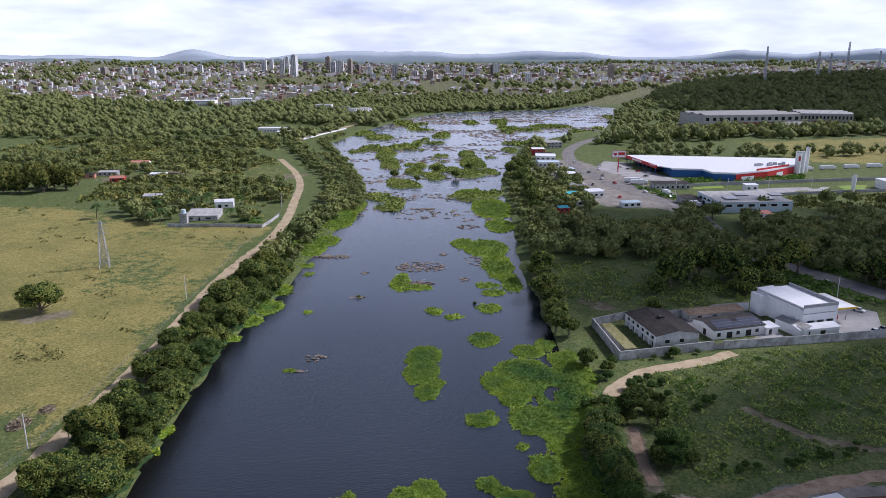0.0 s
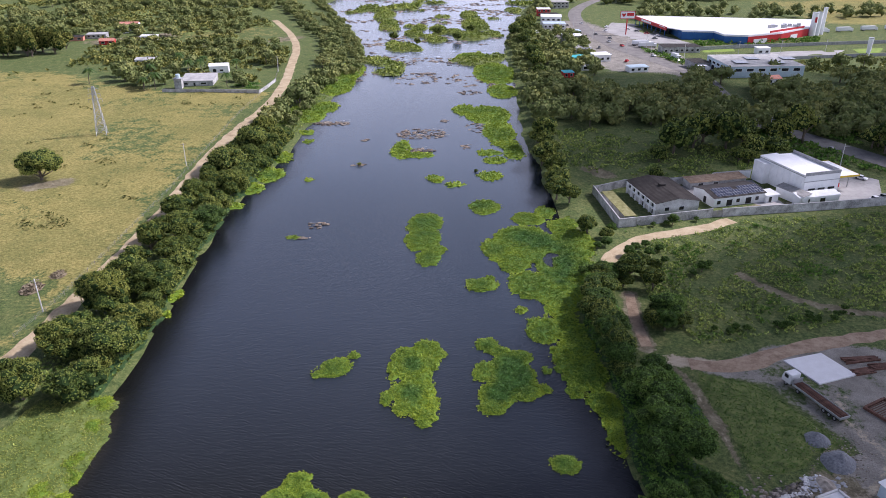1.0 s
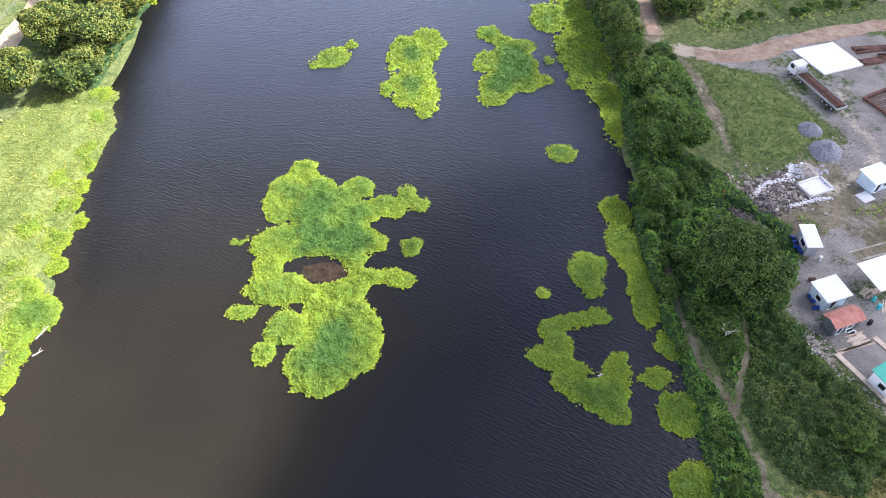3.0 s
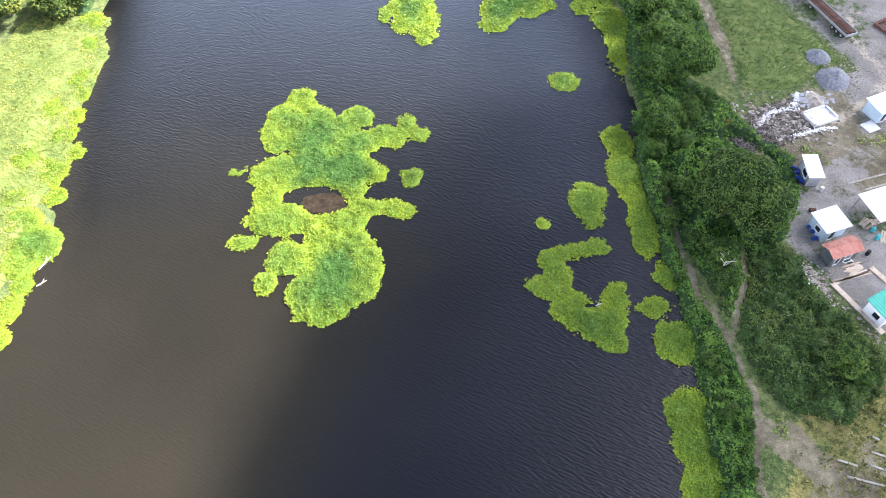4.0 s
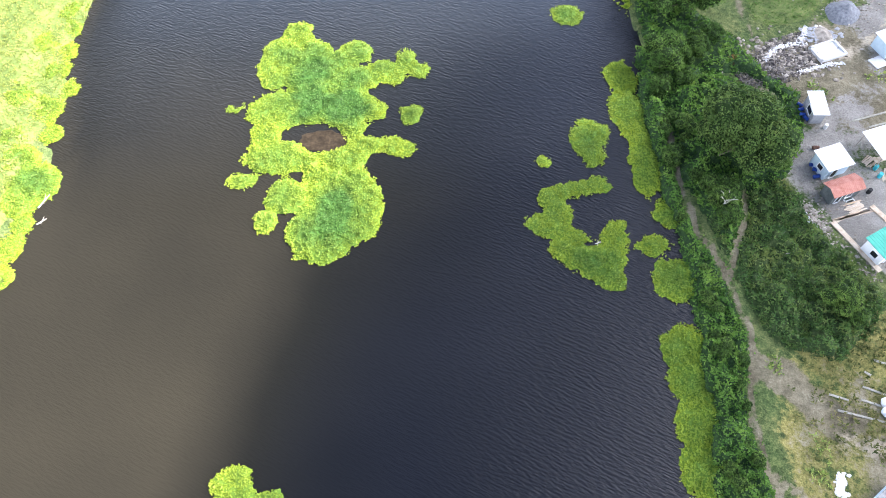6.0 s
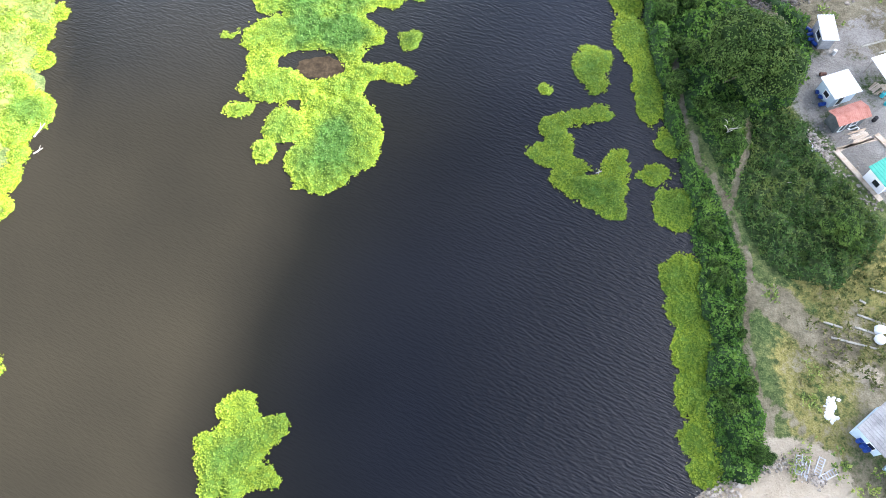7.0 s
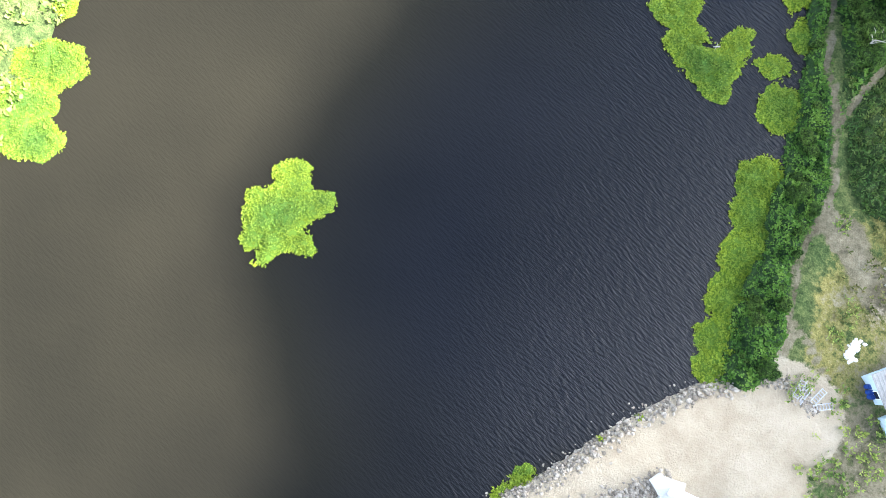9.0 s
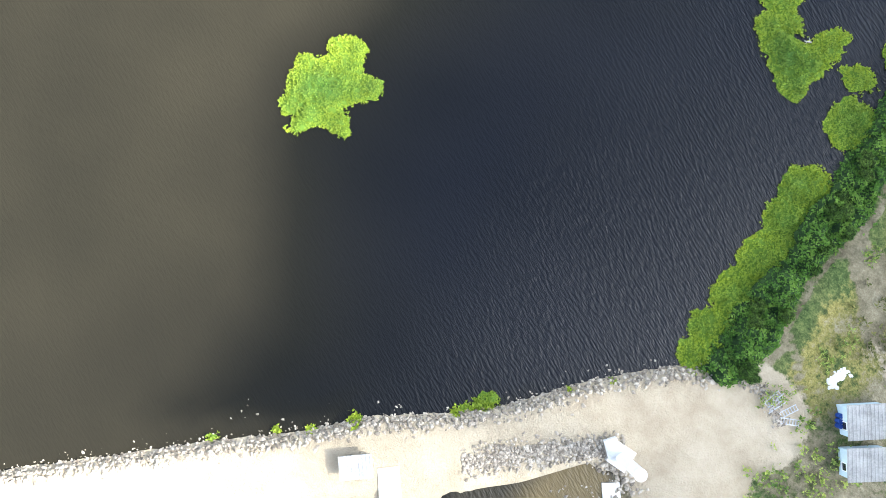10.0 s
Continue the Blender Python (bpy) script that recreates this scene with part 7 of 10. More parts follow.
tagged(part("pavement_parking", Shape().prism([(128, 600), (140, 566), (158, 540), (182, 540), (172, 575), (163, 640), (146, 648)], 0.7, 1.2), PAVED), "pale store car park", "pavement", kind="structure")
tagged(part("pavement_junction", Shape().prism([(116, 600), (122, 540), (134, 498), (146, 462), (160, 430), (168, 442), (158, 470), (150, 500), (142, 540), (132, 600)], 0.5, 1.12), ASPHALT), "asphalt apron of the highway junction", "pavement", kind="structure")


def warehouse_far(p0, p1, d, h, label, wall, roof):
    w = math.dist(p0, p1)
    ob = empty("warehouse", base_pose(p0, p1), label, "building", "distant warehouses")
    part("wall", Shape().box(0, w, 0, d, -1, h), wall, ob)
    n = 3
    for k in range(n):
        m = Matrix.Translation((w / 2, d * (k + 0.5) / n, 0)) @ Matrix.Rotation(radians(90), 4, "Z")
        part("roof", Shape().gable(d / n, w, h, 2.0, 0.1, 0.2, m), roof, ob)
    s = Shape()
    for k in range(14):
        u = w * (k + 0.2) / 14
        s.box(u, u + w / 30, -0.15, 0, h * 0.55, h * 0.8)
    part("window_strip", s, DARK_GLASS, ob, kind="stuff")
    part("dock_band", Shape().box(w * 0.25, w * 0.75, -0.3, 0, 0, h * 0.4), MAROON, ob)


warehouse_far((352, 975), (492, 998), 70, 17, "long pale grey warehouse with low roofs", GREY_ROOF, TARP_GREY)
warehouse_far((500, 1015), (566, 1000), 60, 17, "beige warehouse with flat parapet", TARP_GREY, GREY_ROOF)
hut("maroon_hall", "maroon-sided hall with pale roof", (440, 930), (478, 938), 24, 8, "gable", 3, MAROON, TARP_GREY, (("S", 5, 9, 0.2, 4, "door"), ("S", 20, 28, 4, 6, "window")), ridges=2.0, category="building")
hut("blue_workshop", "blue and white two-storey workshop with dark flat roof", (166.5, 421), (211, 424), 34, 6.5, "shed", 0.6, PALE_BLUE, GREY_ROOF, tuple(("S", 3 + 7 * k, 7 + 7 * k, 3.6, 5.2, "window") for k in range(6)) + tuple(("W", 3 + 6 * k, 7 + 6 * k, 3.8, 5.2, "window") for k in range(5)) + tuple(("W", 4 + 9 * k, 8 + 9 * k, 0.2, 3, "door") for k in range(3)), ridges=2.5, category="building")
for k in range(4):
    part("solar_sheet", Shape().box(172 + k * 11, 180 + k * 11, 428 + (k % 2) * 12, 436 + (k % 2) * 12, 8.35, 8.5), SOLAR, bpy.data.objects["blue_workshop"]).matrix_parent_inverse = bpy.data.objects["blue_workshop"].matrix_world.inverted()
SIMPLE = (
    ("house", "house with terracotta roof among dark trees", (181, 403), (190, 405), 7, 3, TILE_RED, WHITE_PAINT),
    ("house", "brick-red roofed house below the workshop", (187, 389), (197, 391), 7, 3, TILE_RED, AGED_WALL),
    ("shop", "white flat-roofed roadside shop", (97, 470), (108, 472), 9, 4, WHITE_SHEET, WHITE_PAINT),
    ("shop", "teal and white roadside shop", (83, 466), (92, 469), 6, 3.4, TEAL, TEAL),
    ("shop", "pale blue-roofed roadside kiosk", (112, 436), (124, 439), 6, 3, PALE_BLUE, WHITE_PAINT),
    ("shop", "small teal kiosk with red awning", (70, 421), (76, 422), 5, 3, TEAL, RED_PAINT),
    ("shop", "white two-storey shop by the highway", (82, 632), (99, 630), 14, 7, WHITE_SHEET, WHITE_PAINT),
    ("shop", "low white shop with blue front", (82, 612), (100, 612), 9, 4, PALE_BLUE, WHITE_PAINT),
    ("shop", "dark-roofed workshop beside the highway", (108, 745), (124, 748), 16, 6, GREY_ROOF, AGED_WALL),
    ("shop", "white shop with red sign board", (86, 690), (98, 690), 10, 6, WHITE_SHEET, RED_PAINT),
    ("shop", "flat white roadside store by the trees", (60, 565), (72, 566), 9, 4, WHITE_SHEET, AGED_WALL),
    ("shed", "open lorry shed with brown roof", (150, 500), (176, 503), 10, 4, DARK_ROOF, AGED_WALL),
    ("shed", "dark workshop shed beside the junction", (154, 446), (164, 448), 12, 4, DARK_ROOF, GREY_WALL),
    ("shed", "white equipment cabin in a fenced plot", (213, 497), (222, 498), 5, 4, WHITE_SHEET, WHITE_PAINT),
    ("shop", "grey-roofed roadside bar by the bank trees", (90, 500), (101, 502), 8, 3.6, GREY_ROOF, WHITE_PAINT),
    ("shop", "terracotta-roofed snack bar by the junction", (94, 525), (104, 527), 8, 3.4, TILE_RED, AGED_WALL),
    ("shop", "low white tyre shop with open front", (90, 548), (104, 550), 10, 4, WHITE_SHEET, GREY_WALL),
    ("shop", "small blue kiosk beside the highway", (100, 578), (107, 579), 6, 3, PALE_BLUE, BLUE_PAINT),
    ("shop", "brown-roofed shop among the trees", (88, 660), (102, 662), 10, 5, DARK_ROOF, AGED_WALL),
    ("shop", "white roadside stall with grey roof", (84, 442), (94, 444), 7, 3, GREY_ROOF, WHITE_PAINT),
    ("house", "white flat house in the far plot", (313, 500), (336, 502), 12, 6, WHITE_SHEET, WHITE_PAINT),
    ("house", "pale pink-roofed farmhouse in the clearing", (-262, 598), (-248, 600), 9, 5, TILE_RED, WHITE_PAINT),
    ("shed", "grey-roofed farm shed near the clearing", (-272, 560), (-258, 562), 8, 3, GREY_ROOF, AGED_WALL),
    ("shed", "rust-red farm shed beside the clearing", (-250, 532), (-240, 534), 6, 3, TILE_RED, RED_PAINT),
    ("shed", "small white farm hut in green scrub", (-228, 552), (-216, 553), 6, 3, WHITE_SHEET, WHITE_PAINT),
    ("shed", "low tin-roofed hut by the trees", (-196, 460), (-184, 462), 7, 3, GREY_ROOF, WHITE_PAINT),
    ("shed", "small dark shed beside the clearing", (-280, 548), (-270, 550), 6, 3, DARK_ROOF, TILE_RED),
    ("house", "white villa by the upper bend", (-200, 866), (-180, 868), 12, 4.5, WHITE_SHEET, AGED_WALL),
    ("house", "white river house by the upper bend", (-232, 905), (-196, 908), 12, 5, WHITE_SHEET, WHITE_PAINT),
    ("house", "white apartment block among trees", (-222, 1262), (-194, 1258), 14, 13, GREY_ROOF, WHITE_PAINT),
    ("house", "white apartment block near the bank", (-136, 1120), (-112, 1150), 14, 15, GREY_ROOF, WHITE_PAINT),
    ("house", "white apartment block with dark roof", (-176, 1210), (-156, 1235), 12, 12, DARK_ROOF, WHITE_PAINT),
    ("house", "long white hall at the town's edge", (-520, 1400), (-440, 1404), 24, 9, WHITE_SHEET, WHITE_PAINT),
    ("house", "white works building with pale roof", (-420, 1440), (-380, 1448), 22, 12, WHITE_SHEET, WHITE_PAINT),
)
for name, label, a, b, d, h, roof_mat, wall_mat in SIMPLE:
    w = math.dist(a, b)
    tall = h > 5
    n = max(2, int(w / 3.5))
    ops = tuple(("S", w * (k + 0.25) / n, w * (k + 0.72) / n, z, z + 1.4, "window") for k in range(n) for z in ([1.0] if not tall else [1.0 + 3 * j for j in range(int(h // 3))]))
    hut(name, label, a, b, d, h, "gable" if roof_mat in (TILE_RED,) else "shed", 1.4 if roof_mat is TILE_RED else 0.4, wall_mat, roof_mat, ops, category="house" if name == "house" else name, ridges=1.2)

# riverside farm garden
hut("farmhouse", "low farmhouse with broad pale sheet roof", (-146.5, 398), (-129, 400), 17, 3, "shed", 0.8, AGED_WALL, GREY_ROOF, (("S", 2, 4, 0.9, 2, "window"), ("S", 7, 8.2, 0.1, 2.1, "door"), ("S", 11, 14, 0.9, 2, "window")), ridges=0.9, category="house")
hut("farm_barn", "small barn with bright white roof", (-141, 434), (-130, 436), 7, 4, "gable", 1.2, WHITE_PAINT, WHITE_SHEET, (("S", 2, 4, 0.2, 2.4, "door"), ("S", 6, 8, 1, 2, "window")), ridges=0.7, category="house")
wt = empty("water_tower", pose(-146, 394.5, hz(-146, 394.5)), "square masonry water tower with blue-grey tank", "tower")
part("base", Shape().box(-2, 2, -1.6, 1.6, -0.4, 5.2), AGED_WALL, wt)
part("slab", Shape().box(-2.4, 2.4, -2, 2, 5.2, 5.5), GREY_WALL, wt)
part("tank", Shape().tube((0, 0, 5.5), (0, 0, 7.6), 1.3, 1.2, 14), PALE_BLUE, wt)
wall_run("wall_garden", [(-152, 385), (-125, 384), (-99, 382), (-97.5, 395), (-96.5, 412)], 1.6, 0.25, AGED_WALL, "low weathered garden wall of the farm")
hedges = ((-112, 400, 9, 2.2), (-108, 405, 8, 2.0), (-106, 395, 7, 1.8))
for x, y, w, h in hedges:
    leafy_mat("hedge", lambda a, b, x=x, y=y, w=w: 2.0 - np.maximum(np.abs(a - x) - w / 2 + 2, np.abs(b - y) + 0.5), (x - w, x + w, y - 3, y + 3), 0.8, 0.55, "clipped green hedge in the farm garden", SHRUB_LEAF, tall=h, lump=0.2, leaf=(0.5, 0.4), seed=int(x + 300), category="hedge", floor=height, group="garden hedges")
fence_line("pasture_fence", [(-98, 380), (-99, 340), (-98, 300), (-97, 262), (-96.5, 225), (-96.5, 190), (-97, 160), (-99, 140)], 4.0, 1.3, "weathered post and wire fence along the pasture")
fence_line("garden_fence", [(-97, 412), (-101, 438), (-108, 470)], 3.0, 1.5, "wooden garden fence along the road")

# ---- works yard ----
def slab(name, pts, h, material, label, category="slab", rim=None):
    ob = empty(name, pose(pts[0][0], pts[0][1], hz(*pts[0])), label, category)
    loc = [(x - pts[0][0], y - pts[0][1]) for x, y in pts]
    part("deck", Shape().prism(loc, -0.4, h), material, ob)
    if rim:
        s = Shape()
        for a, b in zip(loc, loc[1:] + loc[:1]):
            m = base_pose(a, b)
            m.translation.z = 0
            s.box(-0.15, math.dist(a, b) + 0.15, -0.18, 0.18, -0.3, h + rim, m)
        part("kerb", s, CONCRETE, ob)
    return ob


slab("concrete_slab", [(73.9, 130.4), (77.7, 121.8), (87, 125.1), (83.4, 133.3)], 0.28, SLAB_WHITE, "broad fresh white concrete slab on gravel")
slab("concrete_slab", [(62.2, 90.2), (63.5, 87.2), (68, 88.9), (66.7, 92)], 0.25, SLAB_WHITE, "small white concrete base with raised kerb", rim=0.3)
slab("concrete_pad", [(71.4, 87.6), (72.4, 85.6), (74.6, 86.6), (73.6, 88.6)], 0.2, CONCRETE, "small grey concrete pad beside a hut")


def wheel(parent, x, y, r=0.52, w=0.3):
    t = part("wheel", Shape().tube((x, y - w / 2, r), (x, y + w / 2, r), r, n=14), RUBBER, parent)
    part("rim", Shape().tube((x, y - w / 2 - 0.02, r), (x, y + w / 2 + 0.02, r), r * 0.52, n=10), STEEL, t)


def lorry(p_front, p_back, label, load=True):
    """A tractor with a flatbed trailer, its nose at p_front."""
    L = math.dist(p_front, p_back)
    ob = empty("flatbed_truck", base_pose(p_back, p_front) @ Matrix.Translation((0, 0, 0.05)), label, "truck")
    cab = Shape()
    prof = [(L - 2.3, 0.75), (L - 0.1, 0.75), (L, 1.1), (L - 0.05, 1.75), (L - 0.35, 2.75), (L - 0.7, 2.95), (L - 2.2, 2.95), (L - 2.3, 2.8)]
    n = len(prof)
    cab.add([(x, -1.22, z) for x, z in prof] + [(x, 1.22, z) for x, z in prof], [tuple(range(n)), tuple(range(2 * n - 1, n - 1, -1))] + [(i, n + i, n + (i + 1) % n, (i + 1) % n) for i in range(n)])
    body = part("cab", cab, CAR_WHITE, ob)
    part("windscreen", Shape().add([(L - 0.03, -1.1, 1.78), (L - 0.03, 1.1, 1.78), (L - 0.33, 1.1, 2.68), (L - 0.33, -1.1, 2.68), (L - 0.13, -1.1, 1.78), (L - 0.13, 1.1, 1.78), (L - 0.45, 1.1, 2.68), (L - 0.45, -1.1, 2.68)],
                                   [(0, 1, 2, 3), (7, 6, 5, 4), (0, 4, 5, 1), (3, 2, 6, 7)]), DARK_GLASS, body)
    for s in (-1, 1):
        part("side_window", Shape().box(L - 1.6, L - 0.6, s * 1.2 - 0.03, s * 1.2 + 0.03, 1.8, 2.6), DARK_GLASS, body)
    part("chassis", Shape().box(0.3, L - 1.0, -0.45, 0.45, 0.75, 1.05), RUBBER, ob)
    part("bed", Shape().box(0, L - 2.9, -1.28, 1.28, 1.08, 1.26), RUST, ob)
    rail = Shape().box(0, L - 2.9, -1.32, -1.24, 1.05, 1.5).box(0, L - 2.9, 1.24, 1.32, 1.05, 1.5).box(-0.06, 0.04, -1.32, 1.32, 0.95, 1.5).box(L - 3.0, L - 2.88, -1.28, 1.28, 1.1, 2.4)
    part("side_rail", rail, STEEL, ob)
    for x in (1.2, 2.5, 3.8, L - 4.4, L - 1.2):
        for y in (-1.05, 1.05):
            wheel(ob, x, y)
    if load:
        rr = random.Random(4)
        proto = Shape().tube((0.2, 0, 0), (L - 3.4, 0, 0), 0.09, n=6).mesh("steel_bar")
        proto.materials.append(RUST)
        for k in range(22):
            o = part("steel_bar", proto, RUST, ob)
            o.matrix_local = pose(rr.uniform(-0.1, 0.3), -1.05 + 0.105 * k * 0.95, 1.35 + rr.choice((0, 0, 0.16)), 0, 0, rr.uniform(-0.4, 0.4))
    return ob


lorry((71.4, 123.6), (76.6, 109.8), "white lorry with long flatbed of rusty steel bars")


def heap(name, x, y, r, h, material, label, seed, squash=0.7):
    s = Shape()
    rings, n = 9, 26
    v, f = [], []
    for i in range(rings + 1):
        u = i / rings
        for k in range(n):
            a = 2 * math.pi * k / n
            q = r * u * (1 + 0.16 * noise.noise(Vector((math.cos(a) * 1.4, math.sin(a) * 1.4, seed))))
            z = h * (1 - u) ** 0.85 * (1 + 0.15 * noise.noise(Vector((q * math.cos(a), q * math.sin(a), seed * 3)))) - 0.1 * u
            v.append((q * math.cos(a), q * squash * math.sin(a), z))
    for i in range(rings):
        for k in range(n):
            f.append((i * n + k, (i + 1) * n + k, (i + 1) * n + (k + 1) % n, i * n + (k + 1) % n))
    s.add(v, f)
    ob = part(name, s, material, smooth=False)
    ob.matrix_world = pose(x, y, hz(x, y), 0, 0, 20 * seed)
    return tagged(ob, label, "heap", "stone heaps")


heap("gravel_mound", 69.2, 104.9, 2.7, 1.7, GRAVEL_DARK, "cone of blue-grey crushed stone", 1, 0.95)
heap("gravel_mound", 70.4, 99.0, 3.6, 2.1, GRAVEL_DARK, "larger cone of dark grey crushed stone", 2, 0.8)
heap("rubble_mound", 76, 80, 3.4, 1.0, RUBBLE, "heap of white broken concrete", 4)
heap("rubble_mound", 65.5, 93.5, 2.6, 0.7, RUBBLE, "spread of pale mortar rubble", 5)


def formwork(x, y, rot, w, d, label, seed):
    """A shallow pit with earth rim and tied steel bars."""
    ob = empty("steel_formwork", pose(x, y, hz(x, y), 0, 0, rot), label, "formwork", "foundation works")
    rim = Shape().box(-w / 2 - 0.4, w / 2 + 0.4, -d / 2 - 0.5, -d / 2, -0.2, 0.5).box(-w / 2 - 0.4, w / 2 + 0.4, d / 2, d / 2 + 0.5, -0.2, 0.5).box(-w / 2 - 0.5, -w / 2, -d / 2, d / 2, -0.2, 0.5).box(w / 2, w / 2 + 0.5, -d / 2, d / 2, -0.2, 0.5)
    part("rim", rim, RUST, ob)
    rr = random.Random(seed)
    proto = Shape().box(-0.06, 0.06, -d / 2 + 0.2, d / 2 - 0.2, 0.1, 0.22).mesh("bar")
    proto.materials.append(RUST)
    n = int(w / 0.55)
    for k in range(n):
        o = part("bar", proto, RUST, ob)
        o.matrix_local = pose(-w / 2 + 0.3 + k * 0.55, 0, 0.1 * (k % 3), 0, 0, rr.uniform(-2, 2))
    part("cover_sheet", Shape().box(-w * 0.1, w * 0.38, -d * 0.35, d * 0.2, 0.5, 0.56), CONCRETE, ob)


formwork(88.5, 110, -62, 12, 5.5, "rusty steel bar cages in a reddish foundation pit", 7)
for k, (x, y, rot, L) in enumerate(((89, 126.5, 12, 5), (91, 131, 8, 8), (95, 128.5, 5, 7))):
    st = empty("steel_stack", pose(x, y, hz(x, y), 0, 0, rot), "stack of rust-brown steel pieces", "steel stack", "steel stacks")
    rr = random.Random(k)
    for j in range(14):
        o = part("steel_bar", Shape().box(-L / 2, L / 2, -0.12, 0.12, 0, 0.2), RUST, st)
        o.matrix_local = pose(rr.uniform(-0.3, 0.3), -0.9 + 0.28 * (j % 7), 0.2 * (j // 7) + 0.02, 0, 0, rr.uniform(-5, 5))

# huts
hut("cement_store", "grey block store with tilted white sheet roof", (58, 73.95), (59.9, 73.95), 4.0, 2.4, rise=0.3, wall_material=GREY_WALL, openings=(("W", 0.8, 2.4, 0.9, 1.9, "window"),), group="site huts", category="site hut")
hut("paint_store", "pale blue hut with flat white roof", (57.2, 62.95), (60.9, 64.25), 3.4, 2.6, rise=0.15, wall_material=PALE_BLUE, openings=(("S", 1.0, 1.9, 0.1, 2.0, "door"), ("W", 1.0, 2.0, 1.0, 1.9, "window")), group="site huts", category="site hut")
hut("tool_hut", "dark boarded hut with ridged terracotta roof", (57, 58.45), (61.5, 60.05), 2.3, 2.3, "gable", 0.45, DARK_BOARD, TILE_RED, (("S", 0.7, 1.5, 0.1, 1.9, "door"), ("S", 2.4, 3.4, 0.7, 1.7, "window")), ridges=0.3, group="site huts", category="site hut")
hut("office_cabin", "pale blue cabin with bright white roof", (74.2, 87.95), (78.1, 89.65), 3.4, 2.5, rise=0.2, wall_material=PALE_BLUE, openings=(("S", 0.6, 1.5, 0.1, 2.0, "door"), ("S", 2.2, 3.4, 0.9, 1.8, "window")), group="site huts", category="site hut")
hut("green_roof_cabin", "white cabin with green sheet roof", (61, 48.15), (64.6, 50.15), 3.2, 2.5, rise=0.2, wall_material=WHITE_PAINT, roof_material=GREEN_SHEET, openings=(("W", 0.8, 1.8, 0.8, 1.8, "window"), ("S", 1.0, 1.9, 0.1, 2.0, "door")), group="site huts", category="site hut")


def open_shed(p0, p1, d, h, label, roof_material=None):
    w = math.dist(p0, p1)
    ob = empty("open_shed", base_pose(p0, p1), label, "shed", "open sheds")
    tilt = Matrix.Translation((0, 0, h)) @ Matrix.Rotation(radians(3), 4, "X")
    part("roof", ridged(Shape(), -0.3, w + 0.3, -0.3, d + 0.3, 0.1, 0.06, 0.5, "x", tilt, 0.04), roof_material or WHITE_SHEET, ob)
    for x in (0.1, w / 2, w - 0.1):
        for y in (0.1, d - 0.1):
            part("post", Shape().tube((x, y, -0.3), (x, y, h + y * 0.05), 0.08, n=6), FENCE_WOOD, ob)
    part("workbench", Shape().box(0.4, w * 0.5, 0.5, 1.4, 0.75, 0.85).box(0.5, 0.6, 0.6, 0.7, 0, 0.75).box(w * 0.45, w * 0.45 + 0.1, 1.2, 1.3, 0, 0.75), PLANK, ob)
    return ob


open_shed((65.6, 64.9), (72.1, 67.2), 4.8, 2.9, "open carpentry shed with bright white roof")


def drum(x, y, material, label, lying=False, r=0.3, h=0.9):
    rot = (90, 0, random.uniform(0, 180)) if lying else (0, 0, 0)
    ob = empty("drum", pose(x, y, hz(x, y) + (r if lying else 0), *rot), label, "drum", "site drums")
    part("barrel", Shape().tube((0, 0, -h / 2 if lying else 0), (0, 0, h / 2 if lying else h), r, n=12), material, ob)
    s = Shape()
    for z in (0.25, 0.6):
        zz = z * h - (h / 2 if lying else 0)
        s.tube((0, 0, zz), (0, 0, zz + 0.05), r * 1.05, n=12)
    part("hoop", s, material, ob)


for x, y, m, lab, ly in ((57.4, 77.6, BLUE_PLASTIC, "blue plastic drum beside the cement store", True), (57.3, 76.6, BLUE_PLASTIC, "blue plastic drum beside the cement store", True), (57.3, 75.6, BLUE_PLASTIC, "blue plastic drum lying by the wall", True), (57.7, 74.8, BLUE_PLASTIC, "blue plastic drum lying by the wall", True),
                        (56.4, 65.6, BLUE_PLASTIC, "dark blue drum near the paint store", True), (56.6, 64.7, BLUE_PLASTIC, "dark blue drum near the paint store", True), (56.4, 63.4, BLUE_PLASTIC, "blue drum lying on gravel", True), (65.8, 65.0, TEAL, "teal drum beside the carpentry shed", False),
                        (66.0, 63.5, TEAL, "teal drum standing on gravel", False), (63.5, 60.6, RUBBER, "black and white oil drum", False), (57.7, 68.9, RUST, "rusty drum lying in weeds", True), (60.3, 73.0, CONCRETE, "pale sack drum by the store", False)):
    drum(x, y, m, lab, ly)


def plank_pile(x, y, rot, n, L, label, seed, material=None, spread=0.35, w=0.22):
    ob = empty("timber_pile", pose(x, y, hz(x, y), 0, 0, rot), label, "timber", "timber piles")
    rr = random.Random(seed)
    for k in range(n):
        l = L * rr.uniform(0.75, 1.0)
        o = part("plank", Shape().box(-l / 2, l / 2, -w / 2, w / 2, 0, 0.06), material or PLANK, ob)
        o.matrix_local = pose(rr.uniform(-0.3, 0.3), (k % 5 - 2) * spread * rr.uniform(0.7, 1.2), 0.03 + 0.07 * (k // 5), 0, 0, rr.uniform(-9, 9))


